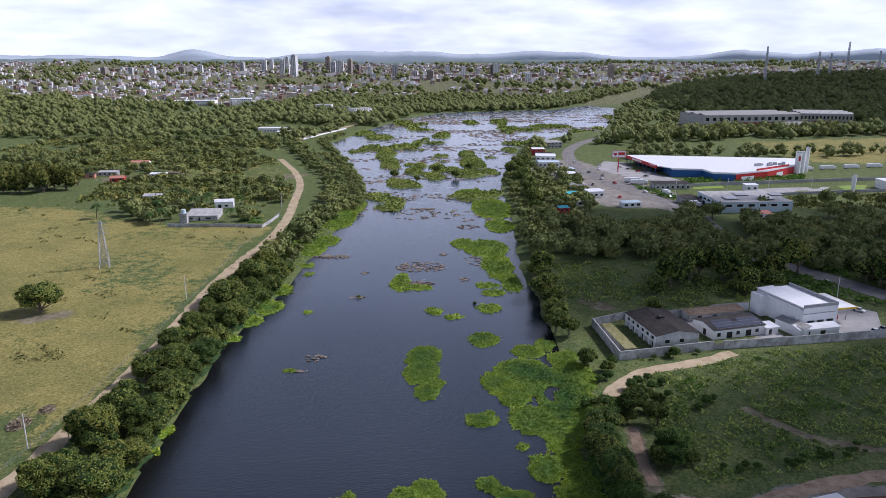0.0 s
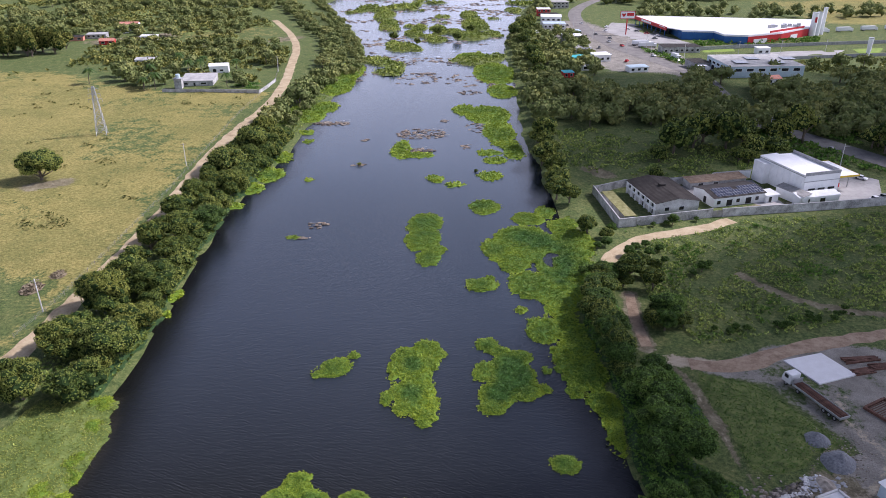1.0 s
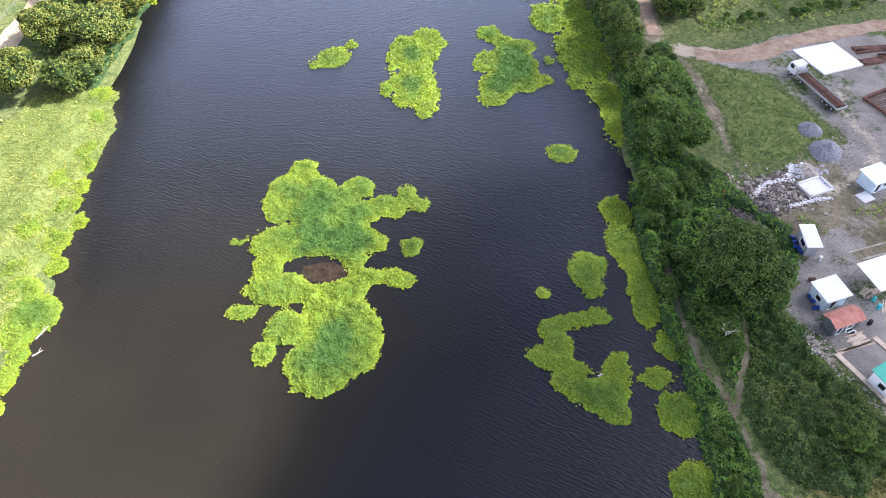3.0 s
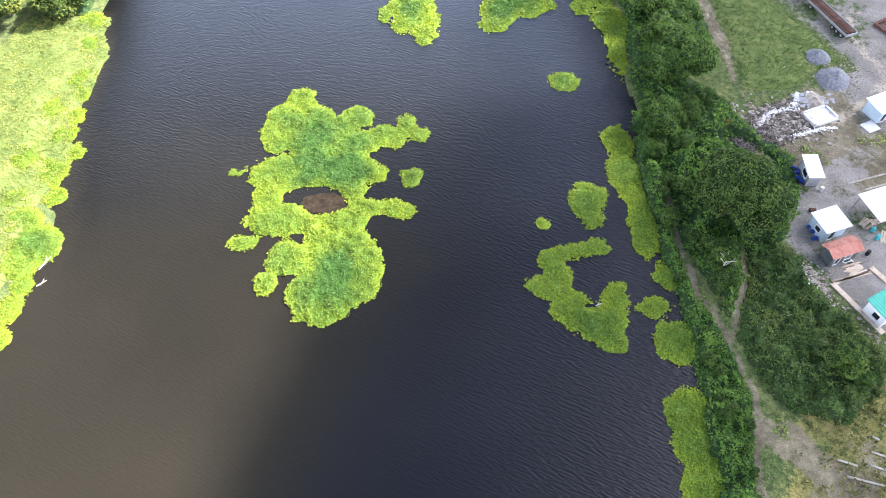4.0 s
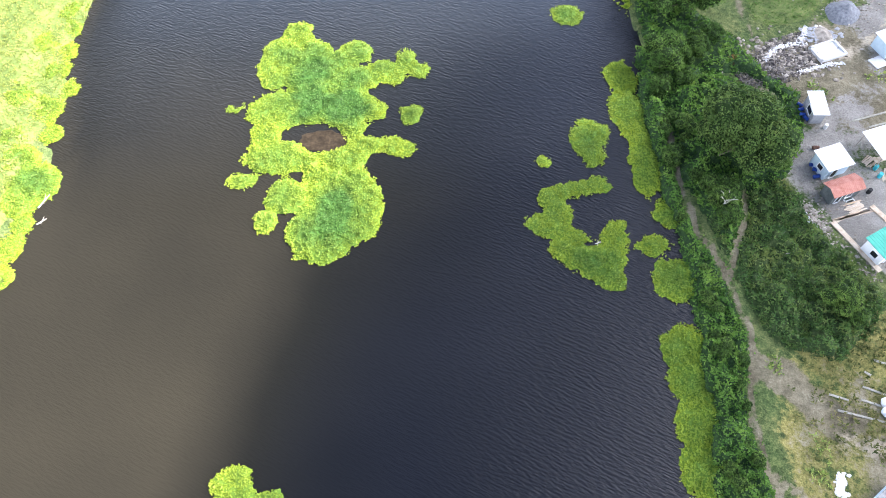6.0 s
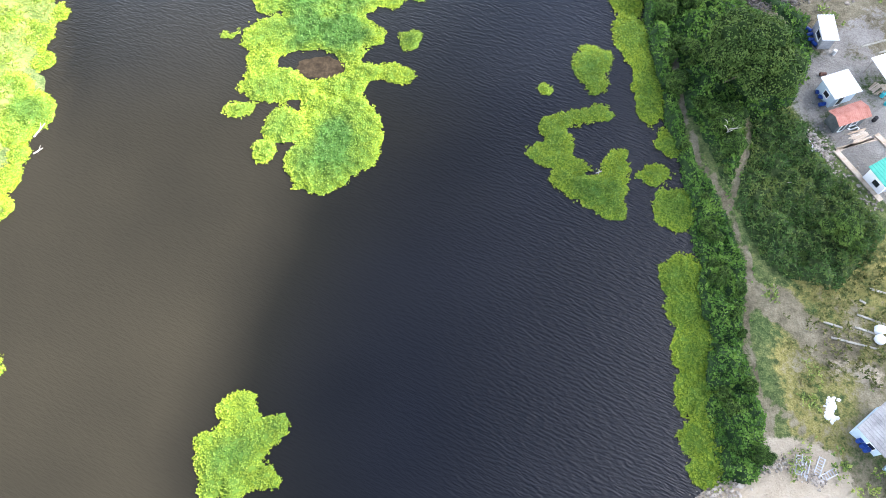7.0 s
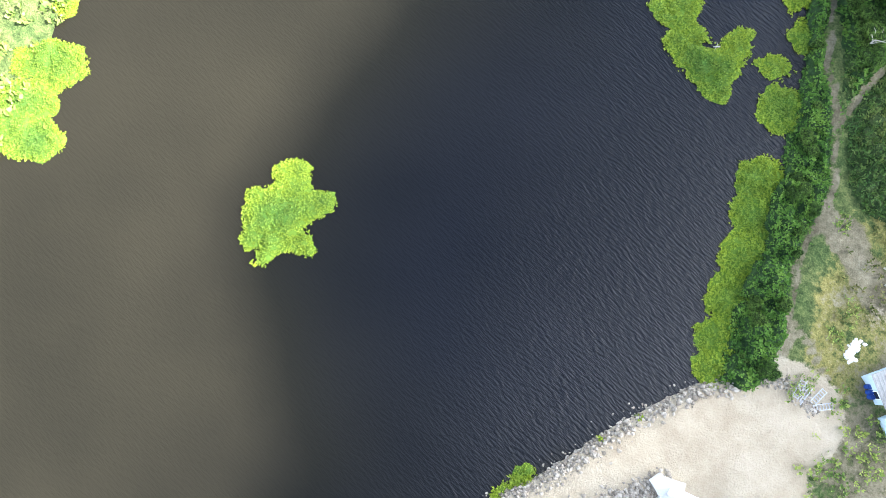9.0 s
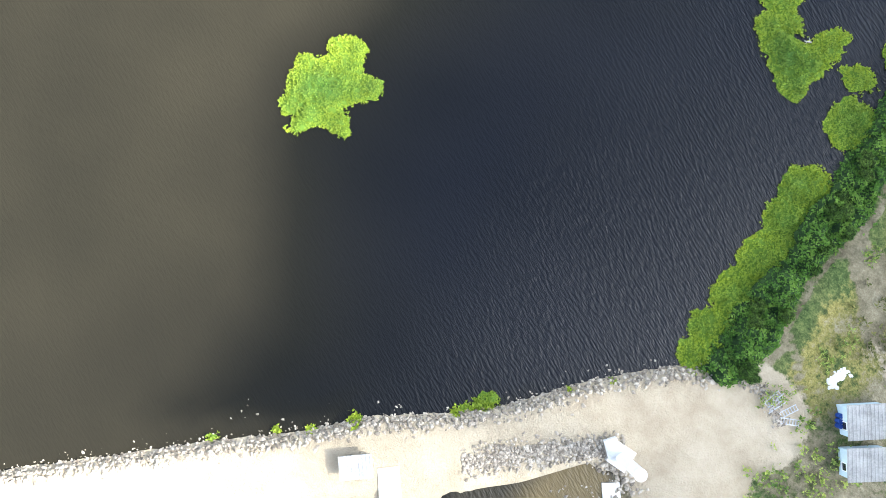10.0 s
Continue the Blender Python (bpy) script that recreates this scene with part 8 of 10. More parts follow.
plank_pile(60.8, 58.0, 24, 10, 3.2, "pile of pale boards before the tool hut", 1)
plank_pile(59.8, 56.6, 22, 4, 6.8, "long timber beam and boards on gravel", 2, spread=0.15)
plank_pile(67.4, 63.5, 60, 9, 2.6, "scattered boards beside the carpentry shed", 3)
plank_pile(53.4, 56.8, -62, 3, 5.6, "white painted boards along the weeds", 4, WHITE_PAINT, 0.3, 0.3)
plank_pile(65.4, 66.6, 35, 8, 2.4, "timber offcuts under the shed edge", 5)
plank_pile(60.2, 59.2, 20, 5, 1.6, "white panels leaning by the hut", 6, WHITE_PAINT, 0.5, 0.8)
plank_pile(43.0, 11.2, 70, 6, 2.6, "grey metal scaffold tubes on bare earth", 7, STEEL, 0.22, 0.1)
plank_pile(64.6, 94.5, 75, 4, 3.2, "pale boards across the rubble", 8, WHITE_PAINT, 0.4, 0.3)
slab("timber_kerb", [(56.4, 55.2), (60.9, 47.0), (61.6, 47.4), (57.1, 55.6)], 0.22, PLANK, "long pinkish timber kerb at the gravel edge", "kerb")
slab("timber_kerb", [(62.9, 58), (66.6, 52), (67.3, 52.4), (63.6, 58.4)], 0.2, PLANK, "second timber kerb across the gravel yard", "kerb")
for k, (a, b) in enumerate((((65.0, 74.4), (74, 77.2)), ((67.4, 73.2), (74, 75.2)), ((53.9, 30.4), (57.2, 29.0)), ((53.2, 28.7), (56.6, 27.4)), ((49.9, 27.3), (55.6, 25.7)), ((56.4, 34.0), (59.5, 32.9)), ((54.7, 32.4), (55.4, 31.9)), ((49.3, 29.4), (51.6, 28.6)))):
    m = base_pose(a, b)
    ob = empty("concrete_beam", m, "pale weathered concrete beam half sunk in grass", "beam", "precast beams")
    part("beam", Shape().box(0, math.dist(a, b), -0.13, 0.13, -0.05, 0.15), OLD_BEAM, ob)
for x, y in ((56.2, 28.2), (55.9, 26.9)):
    s = Shape().blob((0, 0, 0.45), (0.75, 0.7, 0.62), 2, 0.25, x)
    ob = part("bulk_bag", s, WHITE_SHEET, smooth=True)
    ob.matrix_world = pose(x, y, hz(x, y) - 0.05)
    tagged(ob, "full white bulk bag on bare sand", "bag", "bulk bags")


def frames(x, y, rot, label):
    """A lattice of welded bars lying on the ground."""
    ob = empty("steel_lattice", pose(x, y, hz(x, y), 0, 0, rot), label, "lattice", "steel lattices")
    for s in (-0.35, 0.35):
        part("chord", Shape().box(-1.2, 1.2, s - 0.05, s + 0.05, 0.03, 0.13), STEEL, ob)
    for k in range(7):
        part("rung", Shape().box(-1.15 + k * 0.37, -1.07 + k * 0.37, -0.3, 0.3, 0.04, 0.12), STEEL, ob)


frames(44.8, 11.2, 60, "grey steel lattice lying on earth")
frames(45.6, 10.2, 25, "bent grey steel lattice on earth")
frames(42.4, 11.4, 75, "grey steel frame beside the sand")
mort = Shape()
rr = random.Random(9)
for k in range(90):
    u = rr.uniform(-1, 1)
    qx, qy = 47.9 + 0.35 * u + rr.gauss(0, 0.28), 18.1 + 1.1 * u + rr.gauss(0, 0.3)
    mort.blob((qx, qy, hz(qx, qy) + 0.05), (rr.uniform(0.12, 0.3), rr.uniform(0.12, 0.3), 0.06), 1, 0.6, k)
tagged(part("spilled_lime", mort, CONCRETE, kind="stuff"), "patch of spilled white lime on grass", "lime", kind="stuff")
spill = Shape()
for k in range(150):
    rr = random.Random(100 + k)
    u = rr.random()
    px_, py_ = (52.5 + 3.2 * u + rr.gauss(0, 0.35), 59.0 - 5.0 * u + rr.gauss(0, 0.6))
    spill.blob((px_, py_, hz(px_, py_) + 0.05), (rr.uniform(0.1, 0.35), rr.uniform(0.1, 0.3), rr.uniform(0.06, 0.2)), 0, 0.6, k)
for k in range(130):
    rr = random.Random(300 + k)
    px_, py_ = 57.5 + rr.uniform(-1, 6) + rr.gauss(0, 0.5), 50 - rr.uniform(-2, 5) + rr.gauss(0, 0.8)
    spill.blob((px_, py_, hz(px_, py_) + 0.04), (rr.uniform(0.08, 0.3), rr.uniform(0.08, 0.3), rr.uniform(0.06, 0.18)), 0, 0.6, k)
for k in range(420):
    rr = random.Random(600 + k)
    px_, py_ = 58 + rr.gauss(0, 4.5), 88 + rr.gauss(0, 2.6)
    spill.blob((px_, py_, hz(px_, py_) + 0.04), (rr.uniform(0.1, 0.5), rr.uniform(0.1, 0.45), rr.uniform(0.08, 0.3)), 0, 0.6, k)
tagged(part("loose_rubble", spill, RUBBLE, kind="stuff"), "loose pale stones and mortar at the yard edge", "rubble", kind="stuff")

# tarped cabins and pier beside the causeway
for p0, p1, d in (((51.6, 12.4), (55.6, 15.4), 3.6), ((54.2, 8.2), (58.2, 11.1), 3.4)):
    ob = hut("site_cabin", "low cabin under a dusty grey-white roof", p0, p1, d, 2.3, rise=0.25, wall_material=PALE_BLUE, roof_material=TARP_GREY, openings=(("W", 0.8, 1.7, 0.8, 1.7, "window"), ("S", 1.2, 2.1, 0.1, 1.9, "door")), group="site huts", category="site hut")
for x, y in ((50.4, 13.6), (50.1, 14.2), (50.7, 13.1)):
    drum(x, y, BLUE_PLASTIC, "blue plastic drum beside a cabin", False)
pier = empty("bridge_pier", pose(30.6, -4.9, hz(29.6, -4.6)), "tall white concrete bridge pier on a footing", "pier")
part("shaft", Shape().tube((0, 0, 0), (0, 0, 8.5), 0.72, n=20), SLAB_WHITE, pier, smooth=False)
part("footing", Shape().box(-1.3, 1.3, -1.4, 1.4, -0.8, 0.35), CONCRETE, pier)
part("cap_ring", Shape().tube((0, 0, 8.5), (0, 0, 8.62), 0.76, n=20), SLAB_WHITE, pier)
slab("culvert_box", [(28.6, -3.2), (27.6, -4.4), (29.2, -5.8), (30.3, -4.4)], 0.9, CONCRETE, "pale concrete box at the foot of the pier", "culvert")
slab("culvert_box", [(30.8, -9.0), (32.6, -7.7), (34.2, -9.8), (32.4, -11.1)], 0.5, CONCRETE, "low concrete footing beside the pond", "culvert")
hut("pump_house", "low grey pump house on the sand", (3.6, -25.4), (6.2, -23.3), 2.2, 1.6, rise=0.1, wall_material=GREY_WALL, roof_material=GREY_ROOF, openings=(("S", 0.8, 1.6, 0.1, 1.4, "door"),), category="site hut")
slab("concrete_pad", [(6.6, -22.6), (8.6, -20.9), (11.2, -24.2), (9.2, -26)], 0.12, SLAB_WHITE, "white concrete pad beside the pump house")


# ---- causeway rocks ----
def rock_edge(name, pts, width, n, size, label, seed, lift=0.0, material=None):
    """Tipped stones along a line."""
    rr = random.Random(seed)
    p = [Vector(q) for q in pts]
    seg = [(b - a).length for a, b in zip(p[:-1], p[1:])]
    s = Shape()
    for k in range(n):
        t = rr.random() * sum(seg)
        i = 0
        while t > seg[i]:
            t -= seg[i]
            i += 1
        a, b = p[i], p[i + 1]
        c = a.lerp(b, t / seg[i])
        nn = Vector((-(b - a).y, (b - a).x)).normalized()
        c = c + nn * rr.gauss(0, width)
        r = size * rr.uniform(0.4, 1.25)
        z = max(hz(c.x, c.y), -0.25)
        s.blob((c.x, c.y, z + r * 0.15 + lift), (r * rr.uniform(0.7, 1.2), r * rr.uniform(0.7, 1.2), r * rr.uniform(0.5, 0.9)), 0, 0.8, k * 0.7)
    return tagged(part(name, s, material or RUBBLE, kind="stuff"), label, "rocks", kind="stuff")


SOUTH_EDGE = [(30.4, -3.8), (28.4, -5.2), (24.4, -8.2), (19.2, -12.4), (15, -16.4)]
rock_edge("causeway_rocks", NORTH_EDGE, 0.75, 4800, 0.27, "tipped grey rocks along the causeway's water edge", 1)
rock_edge("pond_rocks", SOUTH_EDGE, 0.8, 1300, 0.24, "tipped grey rocks above the brown pond", 2)
rock_edge("sand_edge_rocks", [(34, 9.6), (38, 11.6), (42, 11.6), (45, 9)], 0.5, 500, 0.18, "small stones round the sand apron", 3)
rock_edge("pond_rubble", [(31, -6), (33, -9), (30, -13), (28, -16)], 1.6, 420, 0.3, "rubble and clods on the pond bank", 4)
rock_edge("shallow_rocks", [(-2, -20.5), (-8, -24.5), (-14, -29)], 1.4, 60, 0.3, "wet stones breaking the shallows by the causeway", 5)
for x, y, r in ((1.0, -19.5, 0.9), (-6.5, -26.0, 0.8), (-12.5, -31.0, 0.8), (13.2, -9.2, 1.4), (11.0, -11.6, 0.9), (21, -1.6, 0.6), (-3.0, -23.5, 0.7), (25, 2.3, 0.5)):
    hyacinth("bright green weed tuft on the causeway rocks", [(x, y, r, r * 0.7)], 40, grid=0.4, tuft=0.25, tall=0.6, leaf=(0.4, 0.2), rough=0.3, shore=True)

# driftwood and a bare tree
for x, y, rot, L in ((-60.8, 58.4, 60, 2.6), (-60.2, 55.5, 30, 1.6), (22.8, 52.6, 200, 1.0)):
    s = Shape()
    s.tube((0, 0, 0.05), (L, 0.1, 0.25), 0.12, 0.05, 6).tube((L * 0.55, 0.05, 0.16), (L * 0.9, 0.6, 0.4), 0.06, 0.02, 5).tube((L * 0.3, 0, 0.1), (L * 0.45, -0.5, 0.3), 0.05, 0.02, 5)
    ob = part("driftwood", s, DEADWOOD)
    ob.matrix_world = pose(x, y, 0.02, 0, 0, rot)
    tagged(ob, "bleached driftwood branch at the water's edge", "driftwood", "driftwood")
snag = Shape()
snag.tube((0, 0, -0.3), (0.1, 0.2, 2.6), 0.2, 0.14, 7)
rr = random.Random(8)
for k in range(6):
    a = k * 1.05
    q0 = Vector((0.08, 0.15, 1.6 + 0.18 * k))
    q1 = q0 + Vector((1.5 * math.cos(a), 1.5 * math.sin(a), 1.1))
    q2 = q1 + Vector((0.8 * math.cos(a + 0.7), 0.8 * math.sin(a + 0.7), 0.3))
    snag.tube(q0, q1, 0.09, 0.06, 5).tube(q1, q2, 0.06, 0.02, 5)
ob = part("bare_tree", snag, DEADWOOD)
ob.matrix_world = pose(40.6, 57.2, hz(40.6, 57.2)) @ Matrix.Diagonal((0.62, 0.62, 1.2, 1))
tagged(ob, "bare bleached tree in green scrub", "dead tree")
log = part("fallen_pole", Shape().tube((0, 0, 0.7), (3.4, 0.2, 0.9), 0.09, 0.05, 6), DEADWOOD)
log.matrix_world = pose(46.5, 49.6, hz(46.5, 49.6), 0, 0, 0)
tagged(log, "pale fallen pole lying over scrub", "pole")


# ---- scrub and grass ----
def poly_mask(poly, soft=0.6, k=2.0):
    def mask(x, y):
        d = poly_distance(x, y, poly + poly[:1])
        return np.where(inside(x, y, poly), d, -d) + soft * (wobble(x, y, k) + 0.6 * wobble(x, y, 2.7 * k))
    return mask


def keep_off(mask, lines):
    def inner(x, y):
        f = mask(x, y)
        for pts, half in lines:
            f = np.minimum(f, (poly_distance(x, y, pts) - half) * 1.0)
        return f
    return inner


PATHS = [(TRACKS["shore_path"][0], 0.62), (TRACKS["fork_path"][0], 0.55), (TRACKS["yard_path"][0], 0.5), (TRACKS["bank_cut"][0], 1.6), (TRACKS["yard_cut"][0], 1.3)]
STRIP = [(32.5, 9), (36, 9), (39.5, 12), (39, 25), (40, 33), (41.6, 38), (40.2, 46), (38.2, 52), (36.6, 56), (35.5, 66), (36, 84), (38, 92), (33, 92), (31.5, 78), (33, 62), (34.2, 50), (34, 40), (33.4, 28), (32.6, 16)]
leafy_mat("undergrowth", keep_off(poly_mask(STRIP, 0.4, 1.6), PATHS), (30, 43, 8, 93), 0.6, 0.25, "dense green creeper and shrubs along the bank", SHRUB_LEAF, SHRUB_GAP_SHADE, tall=1.2, lump=1.9, leaf=(0.26, 0.19), seed=71, category="undergrowth", kind="stuff", floor=height)
SCRUB = [(42.5, 39), (46, 35.5), (52, 34), (58, 38), (61, 42), (57, 49), (54.5, 54), (52.5, 60), (50.5, 63), (45.5, 62), (41.5, 60), (38.5, 56), (39.5, 52), (41.3, 46)]
leafy_mat("undergrowth", keep_off(poly_mask(SCRUB, 0.6, 1.2), PATHS), (37, 63, 33, 65), 0.7, 0.30, "rank green and yellowish scrub beside the yard", surface("scrub_leaf", [(0.030, 0.075, 0.016), (0.085, 0.160, 0.032), (0.185, 0.225, 0.052)], 0.22, 0.7, 0, 1.3, island=0.22, translucent=0.15), SCRUB_GAP_SHADE, tall=0.8, lump=1.7, leaf=(0.42, 0.16), seed=72, category="undergrowth", kind="stuff", floor=height, upright=0.8)
WEEDS = [(44, 100), (50, 92), (54, 84), (58, 80), (57, 72), (54, 68), (54, 80), (50, 84), (36, 86), (35, 96), (38, 116), (44, 132), (50, 126), (51, 110)]
leafy_mat("undergrowth", keep_off(poly_mask(WEEDS, 0.5, 1.4), PATHS), (33, 60, 66, 134), 0.8, 0.5, "tangled green weeds under the bank trees", SHRUB_LEAF, SHRUB_GAP_SHADE, tall=1.0, lump=0.9, leaf=(0.4, 0.28), seed=73, category="undergrowth", kind="stuff", floor=height)


def tussocks(name, poly, gap, share, leaf, tall, label, seed, material, lines=(), scale=0.35, near_only=None):
    """Separate clumps of coarse grass and low bushes scattered over a field."""
    def mask(x, y):
        f = np.where(inside(x, y, poly), 1.0, -1.0)
        g = 0.5 * wobble(x + seed, y, scale) + 0.5 * wobble(x, y + seed, scale * 2.7) + 0.35 * wobble(y, x, scale * 6.1)
        f = np.where(g > share, f * np.minimum(1.0, (g - share) * 4), -1.0)
        for pts, half in lines:
            f = np.where(poly_distance(x, y, pts) < half, -1.0, f)
        return f
    xs, ys = [q[0] for q in poly], [q[1] for q in poly]
    return leafy_mat(name, mask, (min(xs), max(xs), min(ys), max(ys)), max(1.0, gap), gap, label, material, MAT_DULL, tall=tall, lump=tall * 0.6, leaf=leaf, seed=seed, category="grass", kind="stuff", floor=height, per=4, upright=0.8, edge=0.05, drop=0.6)


THICKET_LEAF = surface("thicket_leaf", [(0.072, 0.093, 0.027), (0.169, 0.188, 0.050), (0.325, 0.302, 0.083)], 0.05, 0.8, 0, 0.3, island=0.35, spec=0.08)
MAT_DULL = surface("matted_grass", [(0.060, 0.086, 0.024), (0.13, 0.165, 0.045), (0.21, 0.235, 0.072)], 0.6, 0.95, 0.1)
MEADOW_LEAF = surface("meadow_weed", [(0.092, 0.155, 0.033), (0.224, 0.309, 0.062), (0.417, 0.464, 0.109)], 0.2, 0.75, 0, island=0.4, translucent=0.15)
TUSSOCK_LEAF = surface("dry_tussock", [(0.05, 0.065, 0.018), (0.12, 0.135, 0.04), (0.24, 0.22, 0.08)], 0.2, 0.8, 0, island=0.4, spec=0.08)
tussocks("meadow_weeds", [(58, 136), (72, 140), (98, 146), (170, 150), (190, 205), (150, 216), (92, 208), (60, 194), (54, 180), (52, 160), (52, 146)], 0.8, -0.12, (0.6, 0.34), 0.42, "rough green weeds over the meadow", 81, MEADOW_LEAF, [(TRACKS["meadow_track"][0], 1.6), (TRACKS["yard_road"][0], 3), (TRACKS["gate_track"][0], 2.6)], scale=0.75)
tussocks("meadow_shrubs", [(58, 138), (72, 142), (98, 148), (150, 152), (165, 200), (140, 212), (92, 206), (62, 192), (56, 180), (54, 160)], 0.7, 0.36, (0.5, 0.36), 1.2, "dark green bushes dotted over the meadow", 99, SHRUB_LEAF, [(TRACKS["meadow_track"][0], 2.2), (TRACKS["yard_road"][0], 3.5), (TRACKS["gate_track"][0], 3)], scale=0.55)
tussocks("pasture_tussocks", [(-98, 120), (-99, 380), (-300, 420), (-300, 160)], 1.5, 0.52, (0.8, 0.4), 0.4, "dark tussocks over the dry pasture", 82, TUSSOCK_LEAF, scale=0.28)
tussocks("bank_weeds", [(-88, 120), (-71, 120), (-74, 218), (-70, 255), (-65, 312), (-61, 391), (-72, 400), (-86, 300), (-88, 160)], 0.8, -0.25, (0.5, 0.35), 0.6, "green weeds below the bank trees", 83, MEADOW_LEAF, [(TRACKS["left_road"][0], 3.2)])
tussocks("field_weeds", [(45, 255), (95, 245), (140, 262), (85, 312), (50, 312)], 1.2, -0.1, (0.8, 0.5), 0.4, "low weeds on the shaded meadow", 84, MEADOW_LEAF)
tussocks("yard_weeds", [(44, 20), (56, 21), (60, 30), (60, 44), (47, 36), (42, 30)], 0.6, 0.05, (0.45, 0.2), 0.35, "sparse dry weeds on bare earth", 85, TUSSOCK_LEAF, PATHS, scale=0.8)
tussocks("scrub_clearing", [(-235, 450), (-110, 400), (-100, 480), (-120, 560), (-260, 560)], 2.2, -0.1, (1.8, 1.2), 1.4, "green thickets round the farm", 86, THICKET_LEAF, [(TRACKS["left_road"][0], 4), ([(-146, 405), (-130, 412)], 14), ([(-136, 438), (-134, 440)], 9)], scale=0.16)
tussocks("left_bank_weeds", [(-110, -20), (-64, -20), (-62, 46), (-84, 46), (-90, 70), (-89, 100), (-110, 118)], 0.9, -0.2, (0.7, 0.5), 0.6, "lush green weeds on the low bank", 87, MEADOW_LEAF, scale=0.6)
tussocks("store_verge", [(180, 525), (280, 545), (282, 562), (250, 540), (185, 532)], 1.6, -0.4, (1.3, 1.0), 1.6, "green hedge bank before the store", 88, SHRUB_LEAF, scale=0.2)
tussocks("yard_grass", [(60, 76), (82, 76), (84, 86), (72, 85), (58, 82)], 0.7, 0.0, (0.5, 0.25), 0.35, "grass patches between the site huts", 89, MEADOW_LEAF, scale=0.5)
tussocks("path_grass", [(41, 9), (44, 12), (47, 18), (48, 26), (44, 34), (42.8, 36), (40.8, 30), (40.8, 18)], 0.45, 0.12, (0.36, 0.16), 0.28, "short green grass beside the trodden path", 90, MEADOW_LEAF, PATHS, scale=0.7)
TURF_LEAF = surface("turf_blade", [(0.055, 0.120, 0.020), (0.110, 0.200, 0.034), (0.19, 0.27, 0.058)], 0.3, 0.75, 0, 1.8, island=0.15, translucent=0.2)
leafy_mat("yard_lawn", keep_off(poly_mask([(53.5, 127), (60, 123.5), (66, 120), (70, 112), (73.5, 104), (66.5, 101), (64, 97.5), (57, 95.5), (53.6, 97), (53.6, 106), (52.6, 118)], 0.6, 1.0), PATHS), (51, 75, 94, 129), 0.7, 0.34, "rough bright green turf beside the works yard", TURF_LEAF, MAT_DULL, tall=0.18, lump=0.25, leaf=(0.26, 0.12), seed=181, category="grass", kind="stuff", floor=height, per=3)
tussocks("apron_weeds", [(46, 12), (52, 20), (60, 22), (60, 4), (50, -6), (44, 2)], 0.6, 0.15, (0.4, 0.25), 0.3, "weeds on bare earth round the cabins", 93, MEADOW_LEAF, scale=0.6)

# broken ground and spilled mortar round the small concrete base
CLOD = surface("dark_clods", [(0.055, 0.047, 0.040), (0.11, 0.095, 0.082), (0.20, 0.175, 0.155)], 1.2, 0.95, 0.05, island=0.5)
clods = Shape()
rr = random.Random(51)
spoil = [(48.3, 84.3), (52, 88.5), (56.2, 92.5), (62.3, 94.5), (61.5, 91.0), (63, 86.3), (55.3, 81.8), (49.8, 81.3)]
for k in range(5200):
    qx, qy = rr.uniform(47, 64), rr.uniform(80, 95.5)
    if bool(inside(qx, qy, spoil)) and wobble(qx, qy, 1.1) > -0.35:
        r = rr.uniform(0.06, 0.22) * (1.9 if rr.random() < 0.06 else 1)
        clods.blob((qx, qy, hz(qx, qy) + 0.06 + 0.25 * max(0, float(wobble(qx, qy, 0.9)))), (r, r * rr.uniform(0.6, 1), r * 0.6), 0, 0.9, k)
tagged(part("spoil_clods", clods, CLOD, kind="stuff"), "dark broken earth clods and stones dumped at the yard edge", "rubble", kind="stuff")
for pts in ([(54.1, 87.3), (55.4, 89.4), (57.1, 90.6), (59.6, 91.3), (61.9, 91.5)], [(59.3, 84.8), (61.8, 85.8), (64.2, 86.5), (67.2, 86.9)], [(61.2, 92.0), (62.8, 95.4)]):
    run = Shape()
    rr = random.Random(int(pts[0][0] * 10))
    for a, b in zip(pts[:-1], pts[1:]):
        n = int(math.dist(a, b) * 26)
        for k in range(n):
            u = rr.random()
            qx, qy = a[0] + (b[0] - a[0]) * u + rr.gauss(0, 0.2), a[1] + (b[1] - a[1]) * u + rr.gauss(0, 0.2)
            run.blob((qx, qy, hz(qx, qy) + 0.14), (rr.uniform(0.08, 0.28), rr.uniform(0.07, 0.22), rr.uniform(0.05, 0.12)), 0, 0.9, k)
    tagged(part("mortar_bank", run, CONCRETE, kind="stuff"), "ragged line of set white mortar over the rubble", "mortar", kind="stuff")
sheet = Shape()
rr = random.Random(77)
for k in range(150):
    qx, qy = 65.0 + rr.gauss(0, 1.5), 93.5 + rr.gauss(0, 0.75)
    sheet.blob((qx, qy, hz(qx, qy) + 0.06), (rr.uniform(0.2, 0.55), rr.uniform(0.2, 0.5), 0.09), 0, 0.7, k)
tagged(part("mortar_spread", sheet, GREY_WALL, kind="stuff"), "thin spread of pale grey mortar beside the base", "mortar", kind="stuff")
for nm, (x, y, n, sx, sy, mt, lab) in {"scattered_stones": (72, 101, 260, 3.6, 3.4, RUBBLE, "small stones scattered round the gravel mounds"), "kerb_stones": (55.2, 52, 260, 1.1, 4.5, RUBBLE, "grey stones tumbled along the yard's lower edge")}.items():
    st = Shape()
    rr = random.Random(int(x * 7))
    for k in range(n):
        qx, qy = x + rr.gauss(0, sx), y + rr.gauss(0, sy)
        r = rr.uniform(0.08, 0.26)
        st.blob((qx, qy, hz(qx, qy) + 0.04), (r, r * 0.8, r * 0.6), 0, 0.8, k)
    tagged(part(nm, st, mt, kind="stuff"), lab, "stones", kind="stuff")
